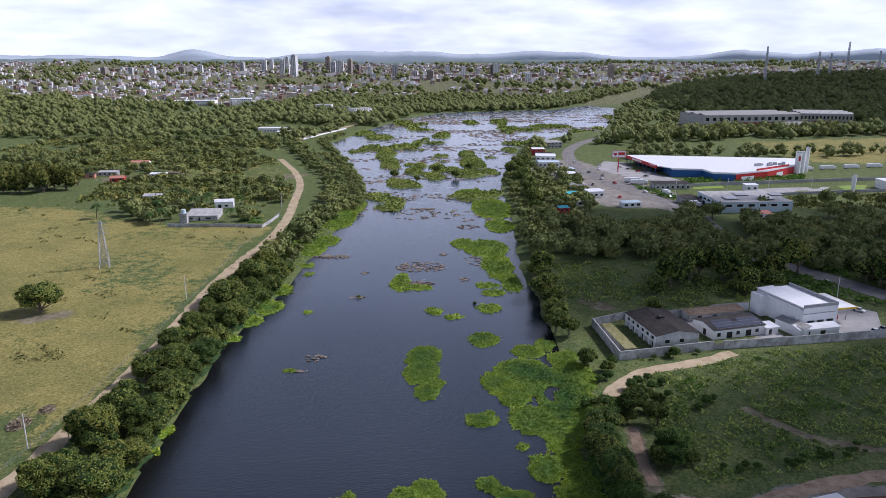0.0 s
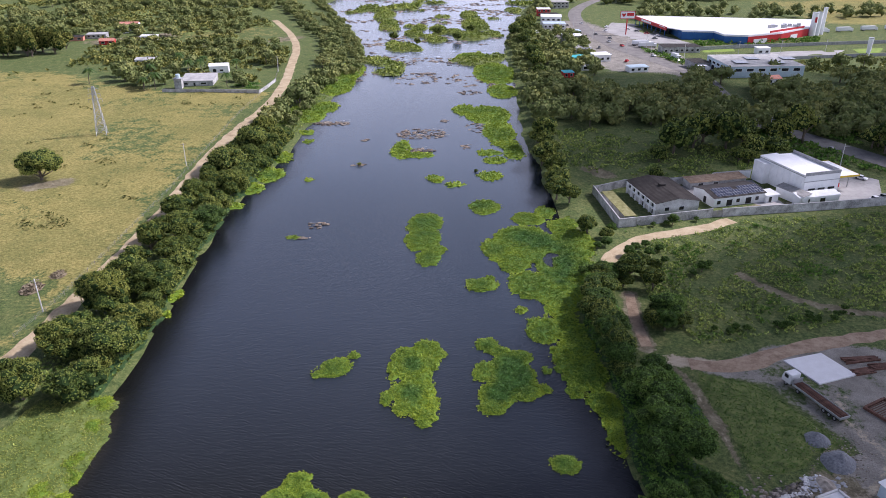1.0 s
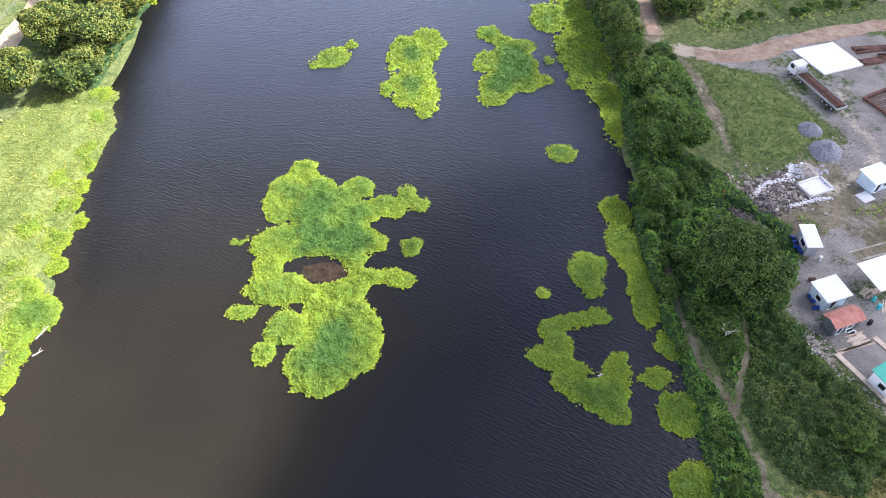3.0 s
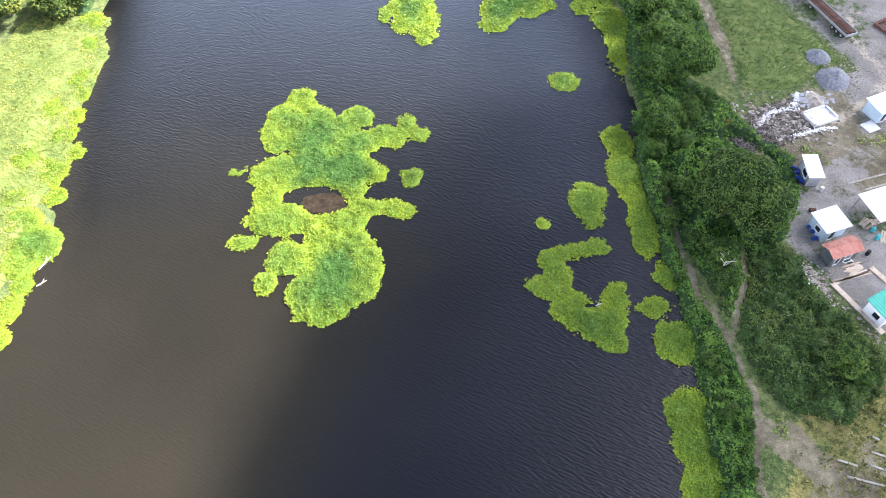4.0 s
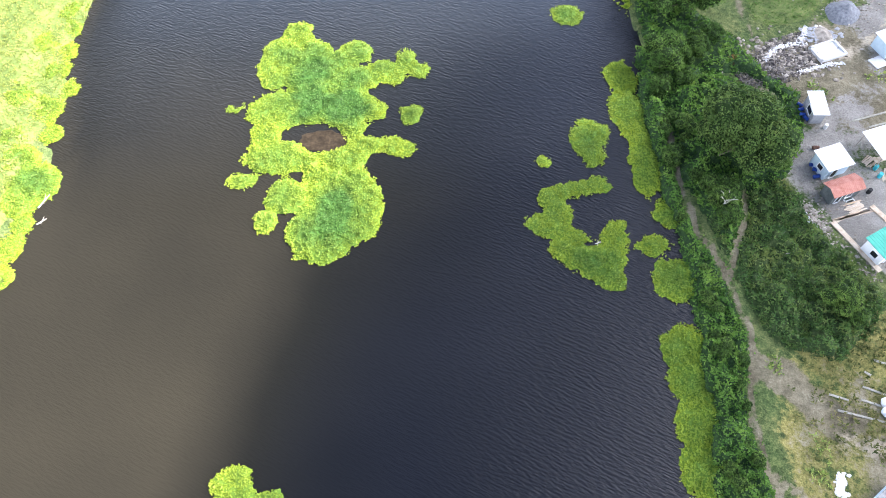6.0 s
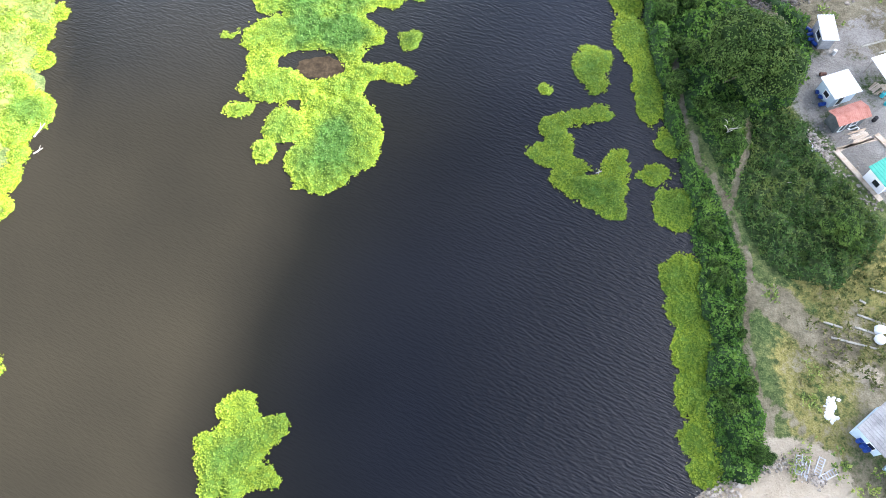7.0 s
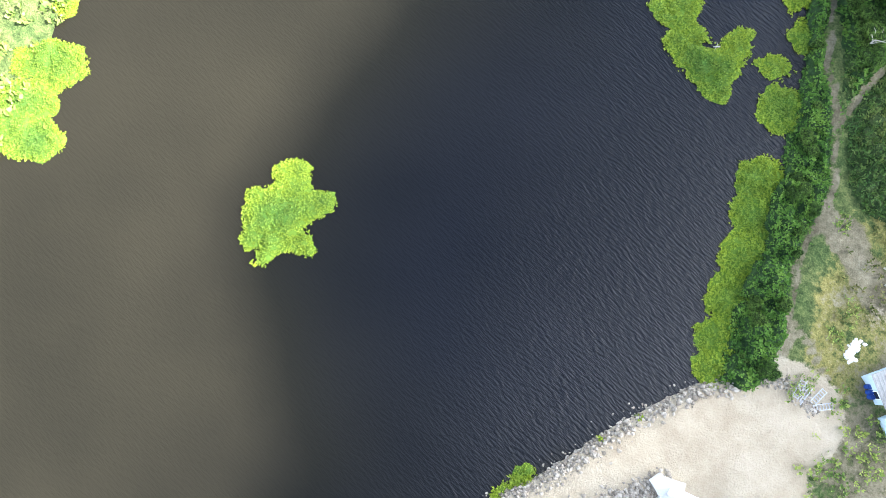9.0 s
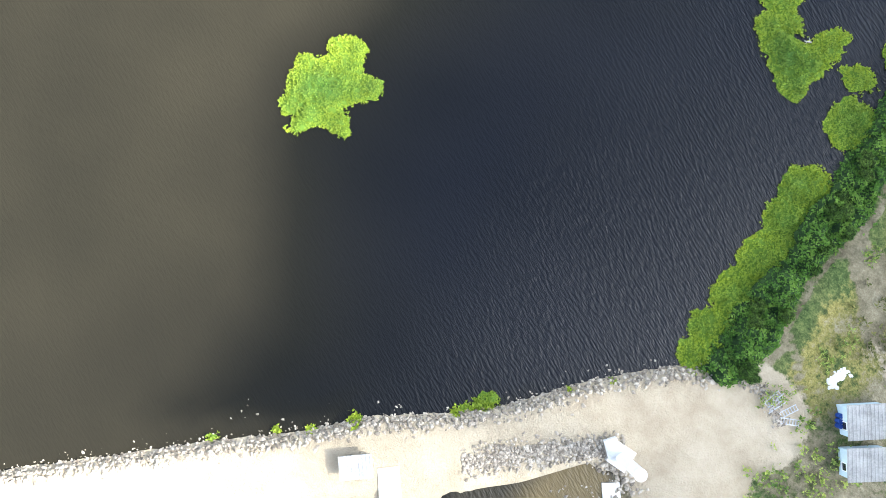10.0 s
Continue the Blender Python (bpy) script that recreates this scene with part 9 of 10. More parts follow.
RUST_LEAF = surface("orange_dry_leaf", [(0.10, 0.05, 0.015), (0.22, 0.11, 0.03), (0.32, 0.18, 0.05)], 1.0, 0.8, 0, island=0.4)
leafy_mat("dry_bush", lambda a, b: 1.5 - np.hypot(a - 48.4, b - 87.4), (46, 51, 85, 90), 0.4, 0.2, "orange-brown dried bush among green weeds", RUST_LEAF, RUST_LEAF, tall=1.6, lump=0.6, leaf=(0.3, 0.2), seed=131, category="bush", floor=height)

leafy_mat("dry_bush", lambda a, b: 2.0 - np.hypot(a - 43.4, b - 171.6), (40, 47, 168, 175), 0.5, 0.28, "reddish-brown dried bush at the track's end", RUST_LEAF, RUST_LEAF, tall=1.9, lump=0.8, leaf=(0.4, 0.26), seed=132, category="bush", floor=height)

# pale trodden grass of the low left bank
MARSH_LEAF = surface("marsh_grass", [(0.111, 0.159, 0.028), (0.209, 0.253, 0.047), (0.339, 0.347, 0.077)], 0.25, 0.75, 0, 1.6, island=0.25, translucent=0.15)
MARSH_BED = surface("marsh_bed", [(0.068, 0.103, 0.021), (0.112, 0.156, 0.035), (0.180, 0.216, 0.061)], 0.18, 0.95, 0.08, 1.2)
BANK = [(-66, 118), (-63.5, 108), (-63.5, 98), (-64, 90), (-63, 80), (-64, 70), (-64.5, 62), (-65, 54), (-70, 46), (-84, 46), (-90, 70), (-88, 100), (-80, 116)]
leafy_mat("marsh_meadow", poly_mask(BANK, 0.8, 1.0), (-92, -61, 44, 120), 0.7, 0.34, "pale yellow-green trodden marsh grass on the low bank", MARSH_LEAF, MARSH_BED, tall=0.30, lump=0.34, leaf=(0.26, 0.15), seed=151, category="grass", kind="stuff", floor=lambda a, b: np.maximum(0.02, height(a, b)), upright=0.5, per=3)
# thickets between the pasture and the woods
def thicket(x, y):
    f = fractal(x, y, 34, 31) - 0.40
    f = np.where(inside(x, y, [(-250, 500), (-225, 470), (-190, 455), (-108, 470), (-118, 560), (-160, 690), (-185, 800), (-430, 800), (-430, 600), (-330, 590), (-240, 620), (-200, 590), (-225, 530)]), f * 14, -1)
    f = np.where(poly_distance(x, y, TRACKS["left_road"][0]) < 8, -1, f)
    return np.where(fractal(x, y, 90, 5) > 0.60, -1, f)


leafy_mat("thicket", thicket, (-430, -105, 455, 800), 3.5, 1.9, "rank green thicket and bushes beyond the farm", THICKET_LEAF, MAT_DULL, tall=2.2, lump=2.2, leaf=(1.7, 1.2), seed=152, category="thicket", kind="stuff", floor=height, per=4)
BRUSH_LEAF = surface("dry_brush", [(0.11, 0.088, 0.055), (0.21, 0.17, 0.11), (0.32, 0.27, 0.185)], 0.8, 0.9, 0, island=0.4)
for k, (x, y, r) in enumerate(((-104, 171, 2.0), (-107, 163, 2.6))):
    leafy_mat("brush_heap", lambda a, b, x=x, y=y, r=r: r - np.hypot(a - x, (b - y) * 0.8) + 0.5 * wobble(a, b, 2.0), (x - r - 2, x + r + 2, y - r - 3, y + r + 3), 0.8, 0.42, "heap of dry brown brushwood at the roadside", BRUSH_LEAF, BRUSH_LEAF, tall=0.9, lump=0.5, leaf=(0.6, 0.2), seed=160 + k, category="brush", group="brush heaps", floor=height)
# bright grass plots before the store
LAWN = surface("bright_lawn", [(0.12, 0.19, 0.030), (0.20, 0.29, 0.045), (0.28, 0.35, 0.075)], 0.3, 0.95, 0.05, 2.0)
for pts, lab in (([(166, 500), (202, 508), (206, 526), (178, 524), (166, 514)], "bright green lawn plot before the store"), ([(284, 500), (300, 503), (312, 521), (288, 517)], "bright green grass inside the walled plot")):
    tagged(part("lawn", Shape().prism(pts, 0.4, 1.22), LAWN), lab, "lawn", kind="structure")
tussocks("store_hedge", [(180, 531), (212, 536), (282, 552), (284, 560), (240, 549), (184, 541)], 1.6, -2.0, (1.5, 1.1), 2.4, "long green hedge before the store wall", 95, SHRUB_LEAF, scale=0.2)
tussocks("roadside_bushes", [(150, 462), (160, 448), (150, 500), (140, 520), (138, 505)], 1.6, -0.1, (1.4, 1.0), 1.4, "green bushes on the junction verge", 96, SHRUB_LEAF, [(HIGHWAY, 7)], scale=0.2)
tussocks("slope_scrub", [(175, 455), (230, 470), (345, 490), (345, 440), (260, 420), (215, 440)], 2.2, 0.0, (1.6, 1.1), 1.4, "rough green scrub on the slope before the plot", 97, THICKET_LEAF, scale=0.16)

tussocks("highway_verge", [(136, 330), (128, 300), (146, 268), (160, 258), (176, 236), (215, 240), (204, 280), (178, 320), (160, 345)], 1.5, -0.15, (1.3, 0.9), 1.3, "rank green weeds along the highway verge", 98, SHRUB_LEAF, [(HIGHWAY, 7.5), ([(138, 236), (150, 240)], 14)], scale=0.2)

THICK = [(36.6, 62), (38.6, 57), (41, 49), (44, 55), (46, 60), (52.5, 63.5), (55.5, 69), (53, 76), (50, 82), (38, 88), (35, 84), (34.6, 72)]
leafy_mat("undergrowth", keep_off(poly_mask(THICK, 0.5, 1.4), PATHS), (33, 58, 47, 90), 0.8, 0.36, "leafy green shrubs beneath the bank trees", SHRUB_LEAF, SHRUB_GAP_SHADE, tall=1.3, lump=1.7, leaf=(0.36, 0.27), seed=171, category="undergrowth", kind="stuff", floor=height)
SHELF = [(34.4, 93), (37, 91), (39, 104), (39.5, 118), (38.5, 133), (35.6, 130), (34.8, 112)]
leafy_mat("undergrowth", poly_mask(SHELF, 0.5, 1.2), (29, 40, 90, 135), 0.8, 0.40, "bright green creepers on the low river shelf", SHRUB_LEAF, SHRUB_GAP_SHADE, tall=0.8, lump=1.0, leaf=(0.36, 0.28), seed=172, category="undergrowth", kind="stuff", floor=lambda a, b: np.maximum(0.02, height(a, b)))

SLOPE = [(35, 128), (39, 126), (42, 140), (42.8, 156), (41.5, 168), (38, 170), (35, 158), (33, 142)]
leafy_mat("undergrowth", keep_off(poly_mask(SLOPE, 0.7, 1.0), PATHS), (30, 46, 122, 202), 0.9, 0.45, "dark green shrubs and creepers on the river slope", SHRUB_LEAF, SHRUB_GAP_SHADE, tall=1.6, lump=1.8, leaf=(0.42, 0.32), seed=173, category="undergrowth", kind="stuff", floor=lambda a, b: np.maximum(0.02, height(a, b)), clump=3.2)

LEFT_SLOPE = [(-77, 114), (-70, 117), (-69.5, 132), (-69.2, 150), (-70.4, 166), (-71.2, 185), (-71.4, 206), (-71, 226), (-69, 244), (-67, 262), (-66, 290), (-72, 290), (-75, 250), (-77, 210), (-77, 160)]
leafy_mat("undergrowth", poly_mask(LEFT_SLOPE, 1.0, 0.7), (-80, -62, 110, 294), 1.0, 0.55, "yellow-green shrubs hanging down the river bank", LEAF_LIGHT, SHRUB_GAP_SHADE, tall=2.2, lump=2.4, leaf=(0.5, 0.36), seed=174, category="undergrowth", kind="stuff", floor=lambda a, b: np.maximum(0.02, height(a, b)), clump=4.2)

# ---- upper river ----
ISLE_LEAF = surface("island_grass", [(0.093, 0.140, 0.029), (0.209, 0.266, 0.052), (0.357, 0.378, 0.088)], 0.05, 0.8, 0, 0.6, island=0.2, spec=0.08)
def reed_mask(lo, hi, scale, cut, seed):
    def mask(x, y):
        f = fractal(x, y * 0.45, scale, seed)
        d = river_depth(x, y)
        return np.where((d > 1) & (y > lo) & (y < hi), (f - cut) * scale * 0.9, -1.0)
    return mask


leafy_mat("reed_beds", reed_mask(400, 760, 22, 0.69, 3), (-110, 90, 430, 760), 2.4, 1.5, "patchy green reed beds among the rapids", ISLE_LEAF, MAT_DULL, tall=0.8, lump=0.8, leaf=(1.3, 0.9), seed=91, category="reeds", kind="stuff", per=3)
leafy_mat("reed_beds", reed_mask(740, 1260, 44, 0.715, 5), (-130, 290, 740, 1260), 5.0, 3.2, "distant green reed beds in the shallow river", ISLE_LEAF, MAT_DULL, tall=1.0, lump=0.8, leaf=(2.6, 2.0), seed=92, category="reeds", kind="stuff", per=3)
rr = random.Random(17)
bars = Shape()
made = 0
cx = np.array([rr.uniform(-120, 290) for _ in range(26000)])
cy = np.array([rr.uniform(400, 1270) for _ in range(26000)])
good = (river_depth(cx, cy) > 0) & (fractal(cx * 0.35, cy, 22, 11) > 0.56)
for x, y in zip(cx[good][:2600], cy[good][:2600]):
    r = rr.uniform(0.35, 1.0) * (1 + y / 1000)
    bars.blob((x, y, 0.05), (r * 1.7, r * 1.1, r * 0.4), LOW, 0.8, x)
tagged(part("rapids_rocks", bars, ROCK, kind="stuff"), "dark flat rocks breaking the rapids", "rocks", kind="stuff")


def shoal(x, y, rx, ry, n, label, seed):
    s, t = Shape(), Shape()
    r2 = random.Random(seed)
    for k in range(n):
        a, u = r2.uniform(0, 6.283), math.sqrt(r2.random())
        r = r2.uniform(0.2, 0.75)
        s.blob((rx * u * math.cos(a), ry * u * math.sin(a), 0.05), (r * 1.5, r, r * 0.5), 0, 0.8, k)
    for k in range(n // 9):
        a, u = r2.uniform(0, 6.283), math.sqrt(r2.random())
        c = Vector((rx * u * math.cos(a), ry * u * math.sin(a), 0.35))
        b = r2.uniform(-0.5, 0.5)
        t.tube(c, c + Vector((2.2 * math.cos(b), 2.2 * math.sin(b), 0.2)), 0.14, 0.06, 5)
    ob = empty("rock_shoal", pose(x, y, 0), label, "shoal", "rock shoals")
    part("stone_bed", s, ROCK, ob, kind="stuff")
    part("drift_wood", t, DEADWOOD, ob, kind="stuff")


for k, (x, y, rx, ry, n) in enumerate(((-53, 326, 9, 3.5, 90), (-10, 309, 11, 8, 150), (-10, 284, 6, 4, 50), (-12, 438, 8, 3, 60), (-42, 197, 1.6, 1.2, 8), (-40, 207, 3.2, 2.5, 16), (-33, 266, 2.5, 2, 14), (14, 388, 6, 5, 40), (0, 330, 3, 2, 14),
                                         (-30, 470, 12, 8, 70), (10, 470, 12, 10, 60), (-52, 420, 5, 4, 24), (9, 290, 1.5, 3, 10), (-34, 300, 2, 2, 8), (14, 320, 4, 10, 24))):
    shoal(x, y, rx, ry, n, "flat brown rocks and drift logs in the river", k + 40)
for k, (x, y, r) in enumerate(((-5, 590, 5), (-38, 560, 4), (10, 560, 4), (-20, 540, 3), (22, 600, 4), (-33, 266, 1.2), (12, 258, 1.0))):
    tree_at(x, y, r, [MODELS[3]] if r < 2 else MODELS).location.z = -0.3

# ---- town and hills ----
town_w, town_r = Shape(), Shape()
rr = random.Random(23)
n = 0
tx = np.array([rr.uniform(-2300, 2300) for _ in range(30000)])
ty = np.array([rr.uniform(1350, 4100) for _ in range(30000)])
okk = (town_share(tx, ty) > 0) & (river_depth(tx, ty) < -15) & (np.abs(tx) < ty * 0.72)
tx, ty = tx[okk][:5200], ty[okk][:5200]
tz = height(tx, ty)
for x, y, z in zip(tx, ty, tz):
    w, d, h = rr.uniform(6, 11), rr.uniform(6, 11), rr.choice((3, 3, 3.5, 4, 6, 7))
    if rr.random() < 0.05:
        w, d, h = w * 2.2, d * 1.6, 8
    z += 1.0 + 2.5 * (y > 2000)
    m = pose(x, y, z, 0, 0, rr.choice((12, 12, 20, 102, -30)))
    town_w.box(-w / 2, w / 2, -d / 2, d / 2, -8, h, m)
    if rr.random() < 0.6:
        e = 0.4
        town_r.add([(-w / 2 - e, -d / 2 - e, h), (w / 2 + e, -d / 2 - e, h), (w / 2 + e, d / 2 + e, h), (-w / 2 - e, d / 2 + e, h), (-w / 4, 0, h + 1.8), (w / 4, 0, h + 1.8)], [(0, 1, 5, 4), (2, 3, 4, 5), (1, 2, 5), (3, 0, 4), (3, 2, 1, 0)], m)
    else:
        town_r.box(-w / 2 - 0.2, w / 2 + 0.2, -d / 2 - 0.2, d / 2 + 0.2, h, h + 0.5, m)
tagged(part("town_houses", town_w, TOWN_WALL, kind="stuff"), "crowded white and brick town houses on the slopes", "houses", kind="stuff")
tagged(part("town_roofs", town_r, TOWN_ROOF, kind="stuff"), "terracotta and grey roofs of the distant town", "roofs", kind="stuff")


def tower_block(x, y, w, d, h, rot, dark, label):
    z = hz(x, y)
    ob = empty("tower_block", pose(x, y, z, 0, 0, rot), label, "tower block", "town tower blocks")
    body = Shape().box(-w / 2, w / 2, -d / 2, d / 2, -6, h).box(-w / 5, w / 5, -d / 5, d / 5, h, h + 4)
    part("wall", body, TOWER_DARK if dark else TOWER_WALL, ob)
    storeys = max(3, int(h / 3.4))
    for face, a, b in (("S", w, d), ("W", d, w)):
        cols = 3
        for c in range(cols):
            s = Shape()
            for k in range(storeys):
                z0 = 1.2 + k * (h - 1.5) / storeys
                u0 = -a / 2 + a * (c + 0.22) / cols
                if face == "S":
                    s.box(u0, u0 + a * 0.19, -b / 2 - 0.25, -b / 2, z0, z0 + 1.6)
                else:
                    s.box(-b / 2 - 0.25, -b / 2, u0, u0 + a * 0.19, z0, z0 + 1.6)
            part("window", s, DARK_GLASS, ob, "column of dark windows", kind="stuff")
    part("roof_parapet", Shape().box(-w / 2 - 0.3, w / 2 + 0.3, -d / 2 - 0.3, d / 2 + 0.3, h - 0.6, h + 0.4), TOWER_WALL, ob)


def sky_x(px, y, z):
    depth = y * math.cos(radians(14.8)) + (90 - z) * math.sin(radians(14.8))
    return (px - 784) / 1266 * depth


TOWERS = ((185, 2700, 40, 1), (232, 3000, 30, 0), (271, 3000, 32, 0), (322, 3000, 36, 1), (355, 3000, 40, 0), (430, 2900, 46, 0), (468, 3100, 52, 0), (481, 3150, 56, 0), (500, 2850, 50, 0), (509, 2900, 60, 0), (522, 2750, 76, 0), (541, 3100, 44, 1),
          (582, 3000, 62, 1), (591, 2950, 46, 0), (599, 2900, 54, 0), (604, 3050, 44, 0), (620, 2950, 58, 1), (633, 3000, 36, 1), (655, 3000, 30, 0), (699, 2600, 50, 0), (762, 2450, 28, 1), (792, 3100, 34, 0), (820, 2550, 36, 0), (872, 2700, 44, 1), (878, 2680, 46, 0),
          (911, 2900, 24, 0), (935, 2350, 26, 0), (985, 2900, 28, 0), (1081, 2600, 50, 1), (1290, 2300, 24, 0), (660, 2500, 22, 0), (735, 2700, 24, 0), (845, 3000, 26, 0), (960, 2700, 24, 0), (1140, 2500, 22, 0))
for px_, y, h, dark in TOWERS:
    x = sky_x(px_, y, 40)
    tower_block(x, y, rr.uniform(15, 21), rr.uniform(14, 18), h, rr.uniform(-20, 20), dark, "brown apartment tower in the distant town" if dark else "white apartment tower in the distant town")


def ridge_ring(name, radius, base, crest, material, label, seed, span=48):
    """A far range of hills as a thick rolling ridge."""
    s = Shape()
    v, f = [], []
    n = 260
    for k in range(n + 1):
        a = radians(-span + 2 * span * k / n)
        top = crest(math.degrees(a))
        for dr, z in ((0, base), (30, base + (top - base) * 0.72), (75, top), (130, base)):
            v.append(((radius + dr) * math.sin(a), (radius + dr) * math.cos(a), z))
    for k in range(n):
        for j in range(3):
            i = k * 4 + j
            f.append((i, i + 4, i + 5, i + 1))
    s.add(v, f)
    return tagged(part(name, s, material, smooth=True), label, "hills", kind="structure")


def near_crest(a):
    return 92 + 14 * noise.noise(Vector((a * 0.13, 1, 3))) + 8 * noise.noise(Vector((a * 0.5, 4, 3))) + 3 * noise.noise(Vector((a * 2.1, 9, 3)))


def far_crest(a):
    peaks = sum(h * math.exp(-((a - c) / w) ** 2) for c, w, h in ((-18.5, 2.0, 40), (-2, 5, 36), (8, 4, 40), (22, 2.6, 40), (30, 4, 44), (-8, 3, 30), (-28, 4, 10)))
    return 108 + peaks + 12 * noise.noise(Vector((a * 0.4, 2, 8))) + 4 * noise.noise(Vector((a * 1.7, 2, 8)))


ridge_ring("backdrop_hills", 4620, 20, near_crest, HILL_HAZE, "hills beyond the town with blue-green haze in their colour", 1)
ridge_ring("backdrop_mountains", 4800, 20, far_crest, MOUNTAIN_HAZE, "mountains on the horizon with pale blue haze in their colour", 2)


# ---- masts, poles and vehicles ----
def lattice_mast(name, x, y, h, w0, w1, label, arms=(), bays=9, t=0.09, category="mast"):
    ob = empty(name, pose(x, y, hz(x, y), 0, 0, 15), label, category, "lattice masts")
    corners = lambda z: [(sx * (w0 + (w1 - w0) * z / h) / 2, sy * (w0 + (w1 - w0) * z / h) / 2, z) for sx, sy in ((-1, -1), (1, -1), (1, 1), (-1, 1))]
    c0, c1 = corners(-0.5), corners(h)
    for a, b in zip(c0, c1):
        part("leg", Shape().tube(a, b, t, t * 0.7, 5), STEEL, ob)
    z = 0.0
    for k in range(bays):
        z2 = h * (1 - (1 - (k + 1) / bays) ** 1.35)
        lo, hi = corners(z), corners(z2)
        s = Shape()
        for i in range(4):
            j = (i + 1) % 4
            s.tube(lo[i], hi[j], t * 0.55, n=4, caps=False).tube(lo[j], hi[i], t * 0.55, n=4, caps=False).tube(hi[i], hi[j], t * 0.5, n=4, caps=False)
        part("bracing", s, STEEL, ob, kind="stuff")
        z = z2
    for za, half in arms:
        s = Shape()
        for sg in (-1, 1):
            s.tube((0, 0, za + 0.5), (sg * half, 0, za), t * 0.7, t * 0.5, 4).tube((0, 0, za - 0.3), (sg * half, 0, za), t * 0.7, t * 0.5, 4)
            s.tube((sg * half, 0, za), (sg * half, 0, za - 1.2), 0.07, n=5)
        part("cross_arm", s, STEEL, ob)
    return ob


lattice_mast("power_pylon", -149.5, 304, 21, 4.2, 0.9, "grey steel lattice power pylon in the pasture", ((15.5, 2.8), (17.8, 2.4), (20, 2.0)), category="pylon", t=0.13)
for x, y, h in ((770, 1760, 88), (905, 1780, 66), (960, 1830, 58), (985, 1800, 84), (1110, 1880, 60)):
    lattice_mast("radio_mast", x, y, h, 5, 2.0, "grey steel radio mast on the wooded ridge", bays=8, t=0.75)


def utility_pole(x, y, h, label, rot=0):
    ob = empty("utility_pole", pose(x, y, hz(x, y), 0, 0, rot), label, "utility pole", "utility poles")
    part("pole", Shape().tube((0, 0, -0.5), (0, 0, h), 0.16, 0.11, 8), CONCRETE, ob)
    part("cross_bar", Shape().box(-1.0, 1.0, -0.06, 0.06, h - 0.5, h - 0.36), FENCE_WOOD, ob)
    part("lamp_arm", Shape().tube((0, 0, h - 1.2), (0, -1.6, h - 0.7), 0.05, n=5), STEEL, ob)
    for sx in (-0.8, 0, 0.8):
        part("insulator", Shape().tube((sx, 0, h - 0.36), (sx, 0, h - 0.15), 0.06, n=6), DARK_ROOF, ob)


for x, y, h, r in ((-98.5, 152, 9, 40), (-99, 262, 9, 10), (-101, 440, 9, 15), (152, 262, 9, 60), (171, 240, 9, 60), (140, 300, 9, 60), (133, 470, 10, 70), (126, 505, 10, 70), (113, 560, 10, 80), (108, 620, 10, 80), (158, 480, 10, 70), (142, 515, 10, 70), (230, 500, 9, 0), (262, 503, 9, 0), (295, 506, 9, 0), (200, 497, 9, 0)):
    utility_pole(x, y, h, "concrete utility pole with cross bar" if x > 0 else "leaning concrete utility pole at the pasture edge", r)


def car(x, y, rot, material, label):
    ob = empty("car", pose(x, y, hz(x, y) + 0.16, 0, 0, rot), label, "car", "cars on the road")
    prof = [(-2.1, 0.35), (2.1, 0.35), (2.15, 0.7), (1.9, 0.85), (1.0, 0.95), (-1.7, 0.98), (-2.1, 0.85)]
    top = [(1.0, 0.93), (0.45, 1.42), (-1.0, 1.45), (-1.7, 0.96)]
    for nm, pr, hw, mat in (("body", prof, 0.86, material), ("cabin", top, 0.74, DARK_GLASS)):
        k = len(pr)
        part(nm, Shape().add([(a, -hw, z) for a, z in pr] + [(a, hw, z) for a, z in pr], [tuple(range(k)), tuple(range(2 * k - 1, k - 1, -1))] + [(i, k + i, k + (i + 1) % k, (i + 1) % k) for i in range(k)]), mat, ob)
    part("roof_panel", Shape().box(-1.0, 0.45, -0.73, 0.73, 1.43, 1.49), material, ob)
    for a in (-1.3, 1.3):
        for b in (-0.8, 0.8):
            wheel(ob, a, b, 0.33, 0.2)


def box_truck(x, y, rot, label, L=9.0, material=None):
    ob = empty("box_truck", pose(x, y, hz(x, y) + 0.16, 0, 0, rot), label, "truck", "trucks on the road")
    part("cargo_box", Shape().box(-L / 2, L / 2 - 2.2, -1.25, 1.25, 1.0, 3.7), material or WHITE_SHEET, ob)
    c = part("cab", Shape().prism([(L / 2 - 2.0, -1.15), (L / 2, -1.15), (L / 2, 1.15), (L / 2 - 2.0, 1.15)], 0.6, 2.7), CAR_WHITE, ob)
    part("windscreen", Shape().box(L / 2 - 0.05, L / 2 + 0.03, -1.0, 1.0, 1.6, 2.5), DARK_GLASS, c)
    part("chassis", Shape().box(-L / 2, L / 2 - 0.3, -0.5, 0.5, 0.6, 1.0), RUBBER, ob)
    for a in (-L / 2 + 1.2, -L / 2 + 2.3, L / 2 - 1.2):
        for b in (-1.0, 1.0):
            wheel(ob, a, b, 0.48, 0.3)


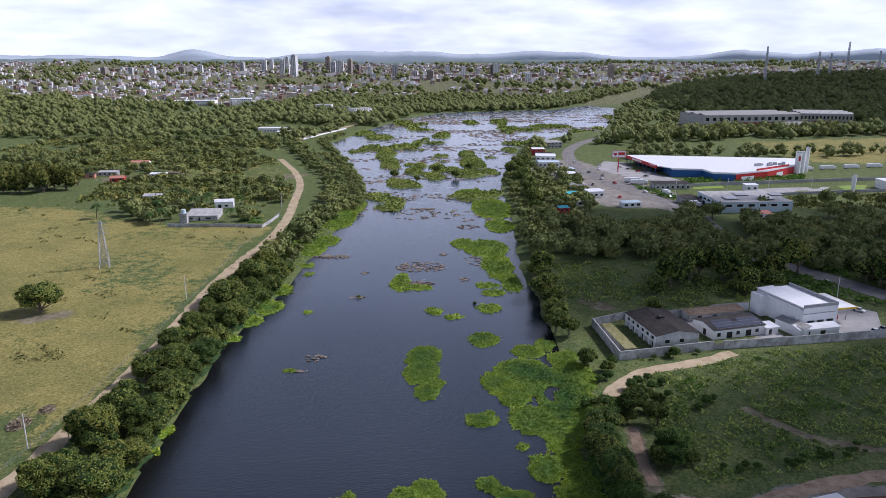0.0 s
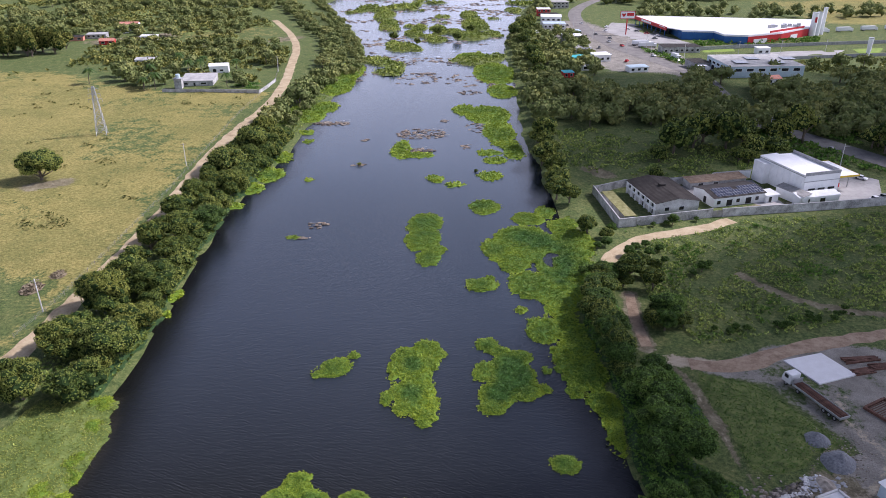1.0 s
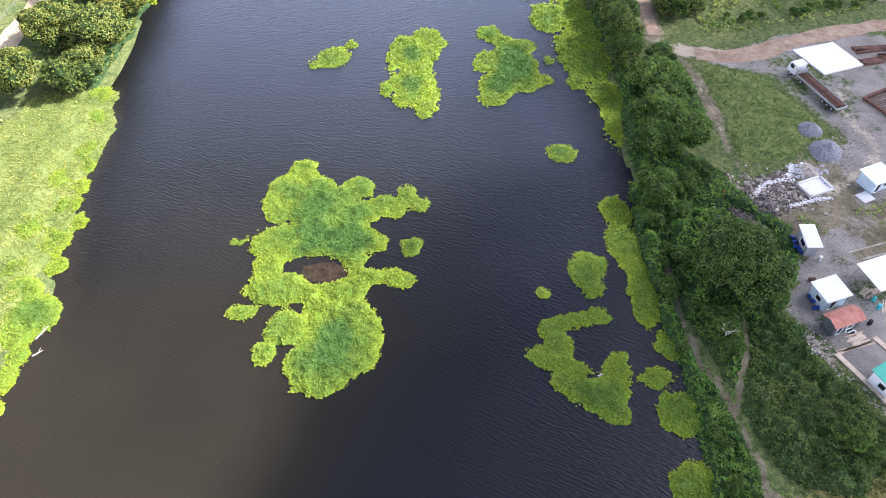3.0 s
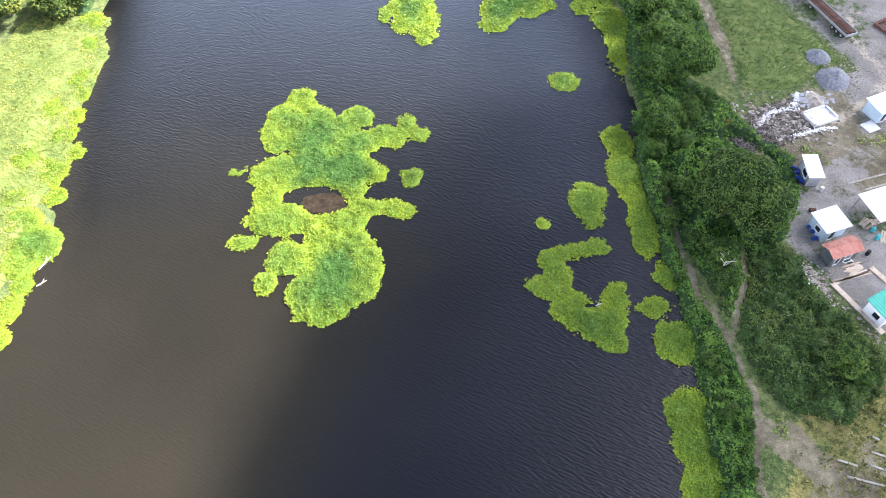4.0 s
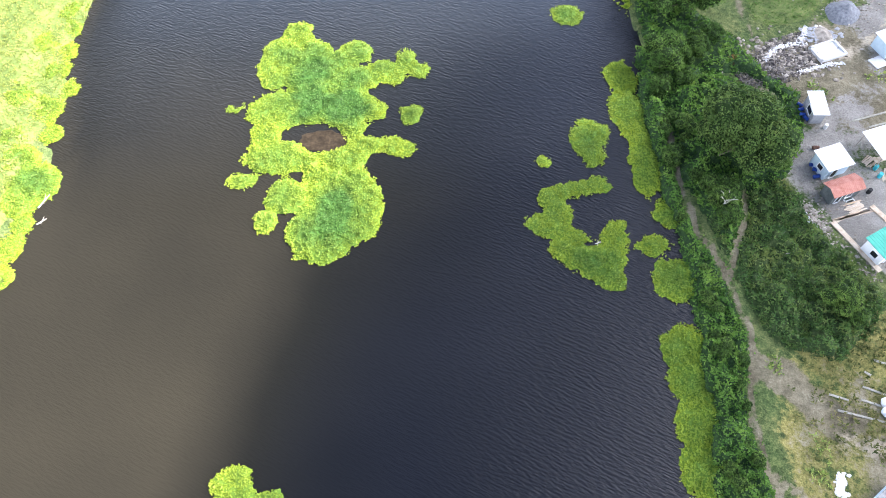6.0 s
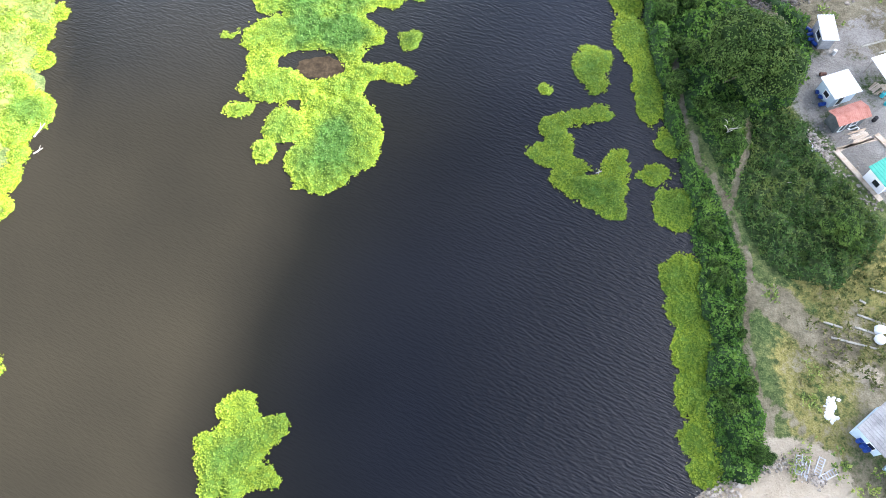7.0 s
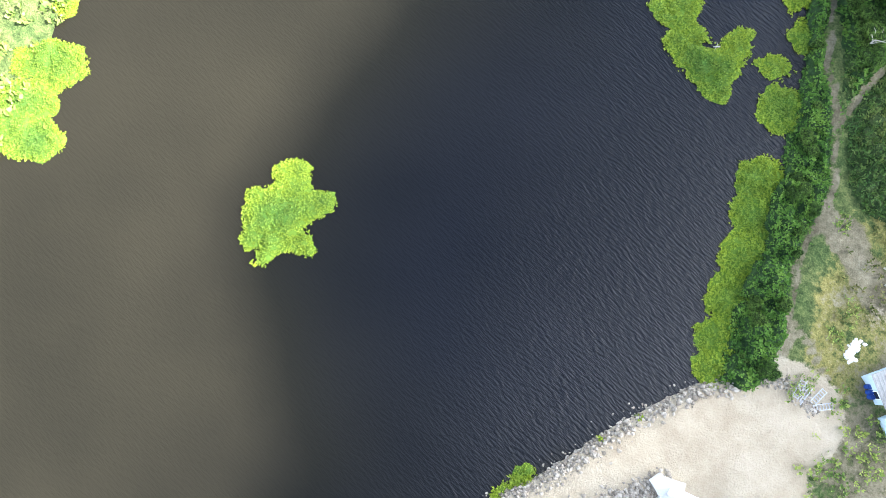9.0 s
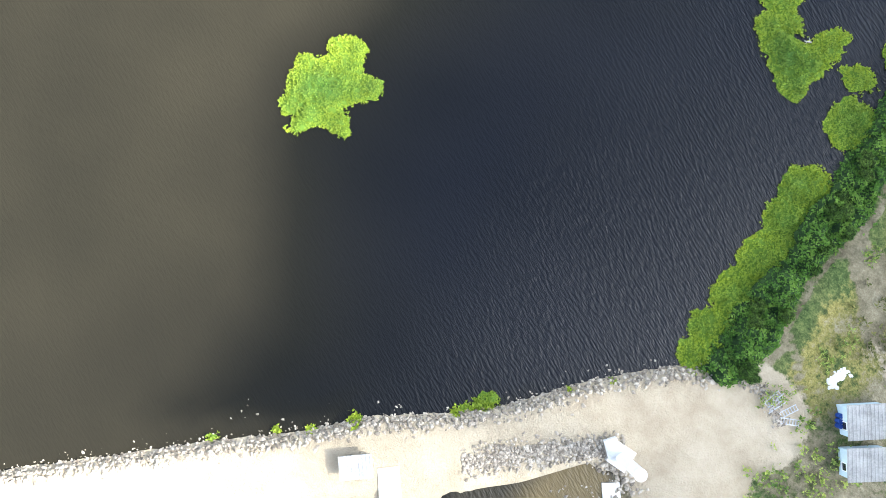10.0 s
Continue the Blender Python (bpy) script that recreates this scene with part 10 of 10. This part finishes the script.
for x, y, r, m, lab in ((152, 247, -55, CAR_WHITE, "white car on the highway by the compound"), (158, 282, 120, CAR_GREY, "grey car on the highway"), (150, 228, 20, CAR_GREY, "dark car parked on the forecourt"), (146, 226, 15, CAR_WHITE, "white car parked on the forecourt"), (122, 545, 100, CAR_WHITE, "white car at the junction"),
                        (119, 580, 95, CAR_GREY, "dark car at the junction"), (118, 640, 95, CAR_WHITE, "white car on the highway past the shops"), (151, 470, -60, CAR_WHITE, "white car leaving the junction"), (160, 560, 10, CAR_GREY, "dark car in the store car park"), (165, 572, 12, CAR_WHITE, "white car in the store car park"),
                        (160, 584, 10, RED_PAINT, "red car in the store car park"), (155, 596, 10, CAR_GREY, "grey car in the store car park"), (150, 606, 14, CAR_WHITE, "white car in the store car park"), (168, 588, 10, CAR_GREY, "grey car in the store car park"), (136, 620, 30, CAR_WHITE, "white car beside the car park"), (-252, 585, 30, CAR_WHITE, "white car by the farmhouse")):
    car(x, y, r, m, lab)
for k, (x, y, r) in enumerate(((112, 492, 70), (110, 520, 80), (107, 556, 85), (109, 600, 90), (126, 560, -80), (128, 528, -75), (140, 488, -65), (104, 628, 95), (118, 470, 60), (131, 600, -85))):
    car(x, y, r, (CAR_WHITE, CAR_GREY, RED_PAINT)[k % 3], ("white", "grey", "red")[k % 3] + " car parked along the roadside shops")
for x, y, r, lab, L in ((148, 312, 118, "white box truck on the shaded highway", 9), (143, 532, 5, "white lorry parked by the shed", 14), (145, 524, 5, "grey lorry parked by the shed", 13), (157, 440, 5, "white truck beside the workshop", 9), (300, 590, 8, "white trailer behind the store", 14), (322, 596, 8, "white trailer behind the store", 14), (345, 602, 8, "white trailer behind the store", 14), (368, 608, 8, "white trailer behind the store", 14),
                        (152, 478, -60, "small white truck at the junction", 7)):
    box_truck(x, y, r, lab, L)
wall_run("wall_field", [(168, 508), (215, 522), (300, 538), (345, 545)], 2.2, 0.3, GREY_WALL, "long grey wall before the store")
wall_run("wall_plot", [(222, 476), (280, 488), (345, 500)], 2.0, 0.3, GREY_WALL, "dark grey wall round the fenced plot")
wall_run("wall_upper_bank", [(-160, 826), (-135, 930), (-128, 955)], 1.8, 0.4, WHITE_PAINT, "white embankment wall along the upper river road")
tagged(part("pavement_plot", Shape().prism([(222, 482), (262, 490), (280, 512), (240, 508), (214, 500)], 0.6, 1.25), PAVED), "pale paved plot with fence", "pavement", kind="structure")
ribbon("road_upper_bank", [(-168, 820), (-143, 930), (-132, 980), (-120, 1040)], 4, SANDY, "pale riverside road at the upper bend", step=8, edge=0.1, lift=0.15)

# green islands at the head of the still reach
for k, (lobes, tall) in enumerate((
        ([(21, 580, 15, 22), (27, 640, 12, 40), (38, 590, 8, 18), (24, 700, 9, 30), (8, 600, 8, 14)], 2.0),
        ([(-30, 530, 11, 20), (-22, 522, 7, 14), (-38, 545, 6, 12)], 1.2),
        ([(-48, 640, 9, 30), (-56, 700, 10, 44), (-42, 615, 6, 16)], 2.4),
        ([(20, 478, 13, 17), (33, 482, 6, 12), (8, 480, 5, 8)], 1.2),
        ([(-5, 560, 8, 16), (-5, 620, 7, 20)], 1.2),
        ([(-24, 592, 8, 22), (-20, 625, 6, 20)], 1.4),
        ([(-46, 482, 11, 14), (-38, 468, 7, 8)], 0.7),
        ([(-38, 780, 16, 14), (-10, 800, 12, 9), (-75, 770, 9, 14)], 0.8),
        ([(84, 800, 20, 16), (110, 825, 14, 18)], 0.8),
        ([(-75, 860, 16, 30), (-100, 910, 14, 30)], 1.0),
        ([(150, 1010, 30, 30), (110, 960, 22, 20)], 0.8))):
    def isle(x, y, lobes=lobes, k=k):
        return np.where(river_depth(x, y) > 0.5, lobe_field(x, y, lobes, 0) + 1.6 * wobble(x + 7 * k, y, 0.5) + 1.2 * wobble(x, y + 3 * k, 1.3) - 0.8, -1)
    xs, ys, rr_ = [l[0] for l in lobes], [l[1] for l in lobes], max(max(l[2], l[3]) for l in lobes)
    leafy_mat("river_island", isle, (min(xs) - rr_, max(xs) + rr_, min(ys) - rr_, max(ys) + rr_), 2.2 if max(ys) < 760 else 4.0, 1.25 if max(ys) < 760 else 2.4, "low green island of reeds and grass in the shallows", ISLE_LEAF, MAT_DULL, tall=tall, lump=0.8, leaf=(1.2, 0.7) if max(ys) < 760 else (2.2, 1.4), seed=140 + k, category="island", group="reed islands", per=3)

# bamboo thicket at the pasture's edge
BAMBOO = surface("bamboo_leaf", [(0.06, 0.075, 0.018), (0.15, 0.165, 0.035), (0.27, 0.26, 0.065)], 0.15, 0.7, 0, island=0.4, translucent=0.15, spec=0.08)
bamboo = tree_model(41, 5.0, 9.5, 0.8, 16, 1900, 0.75, "tall dense clump of yellow-green bamboo", 1.25, BAMBOO)
bamboo.name = "bamboo_clump"
for k in range(15):
    rr = random.Random(900 + k)
    x, y = -268 - 6.2 * (k % 8) * 1.15 + rr.uniform(-3, 3), 486 + 16 * (k // 8) + 0.9 * abs(k % 8 - 4) + rr.uniform(-3, 3) + (10 if k % 8 < 1 else 0)
    plant(bamboo, x, y, rr.uniform(1.25, 1.7))
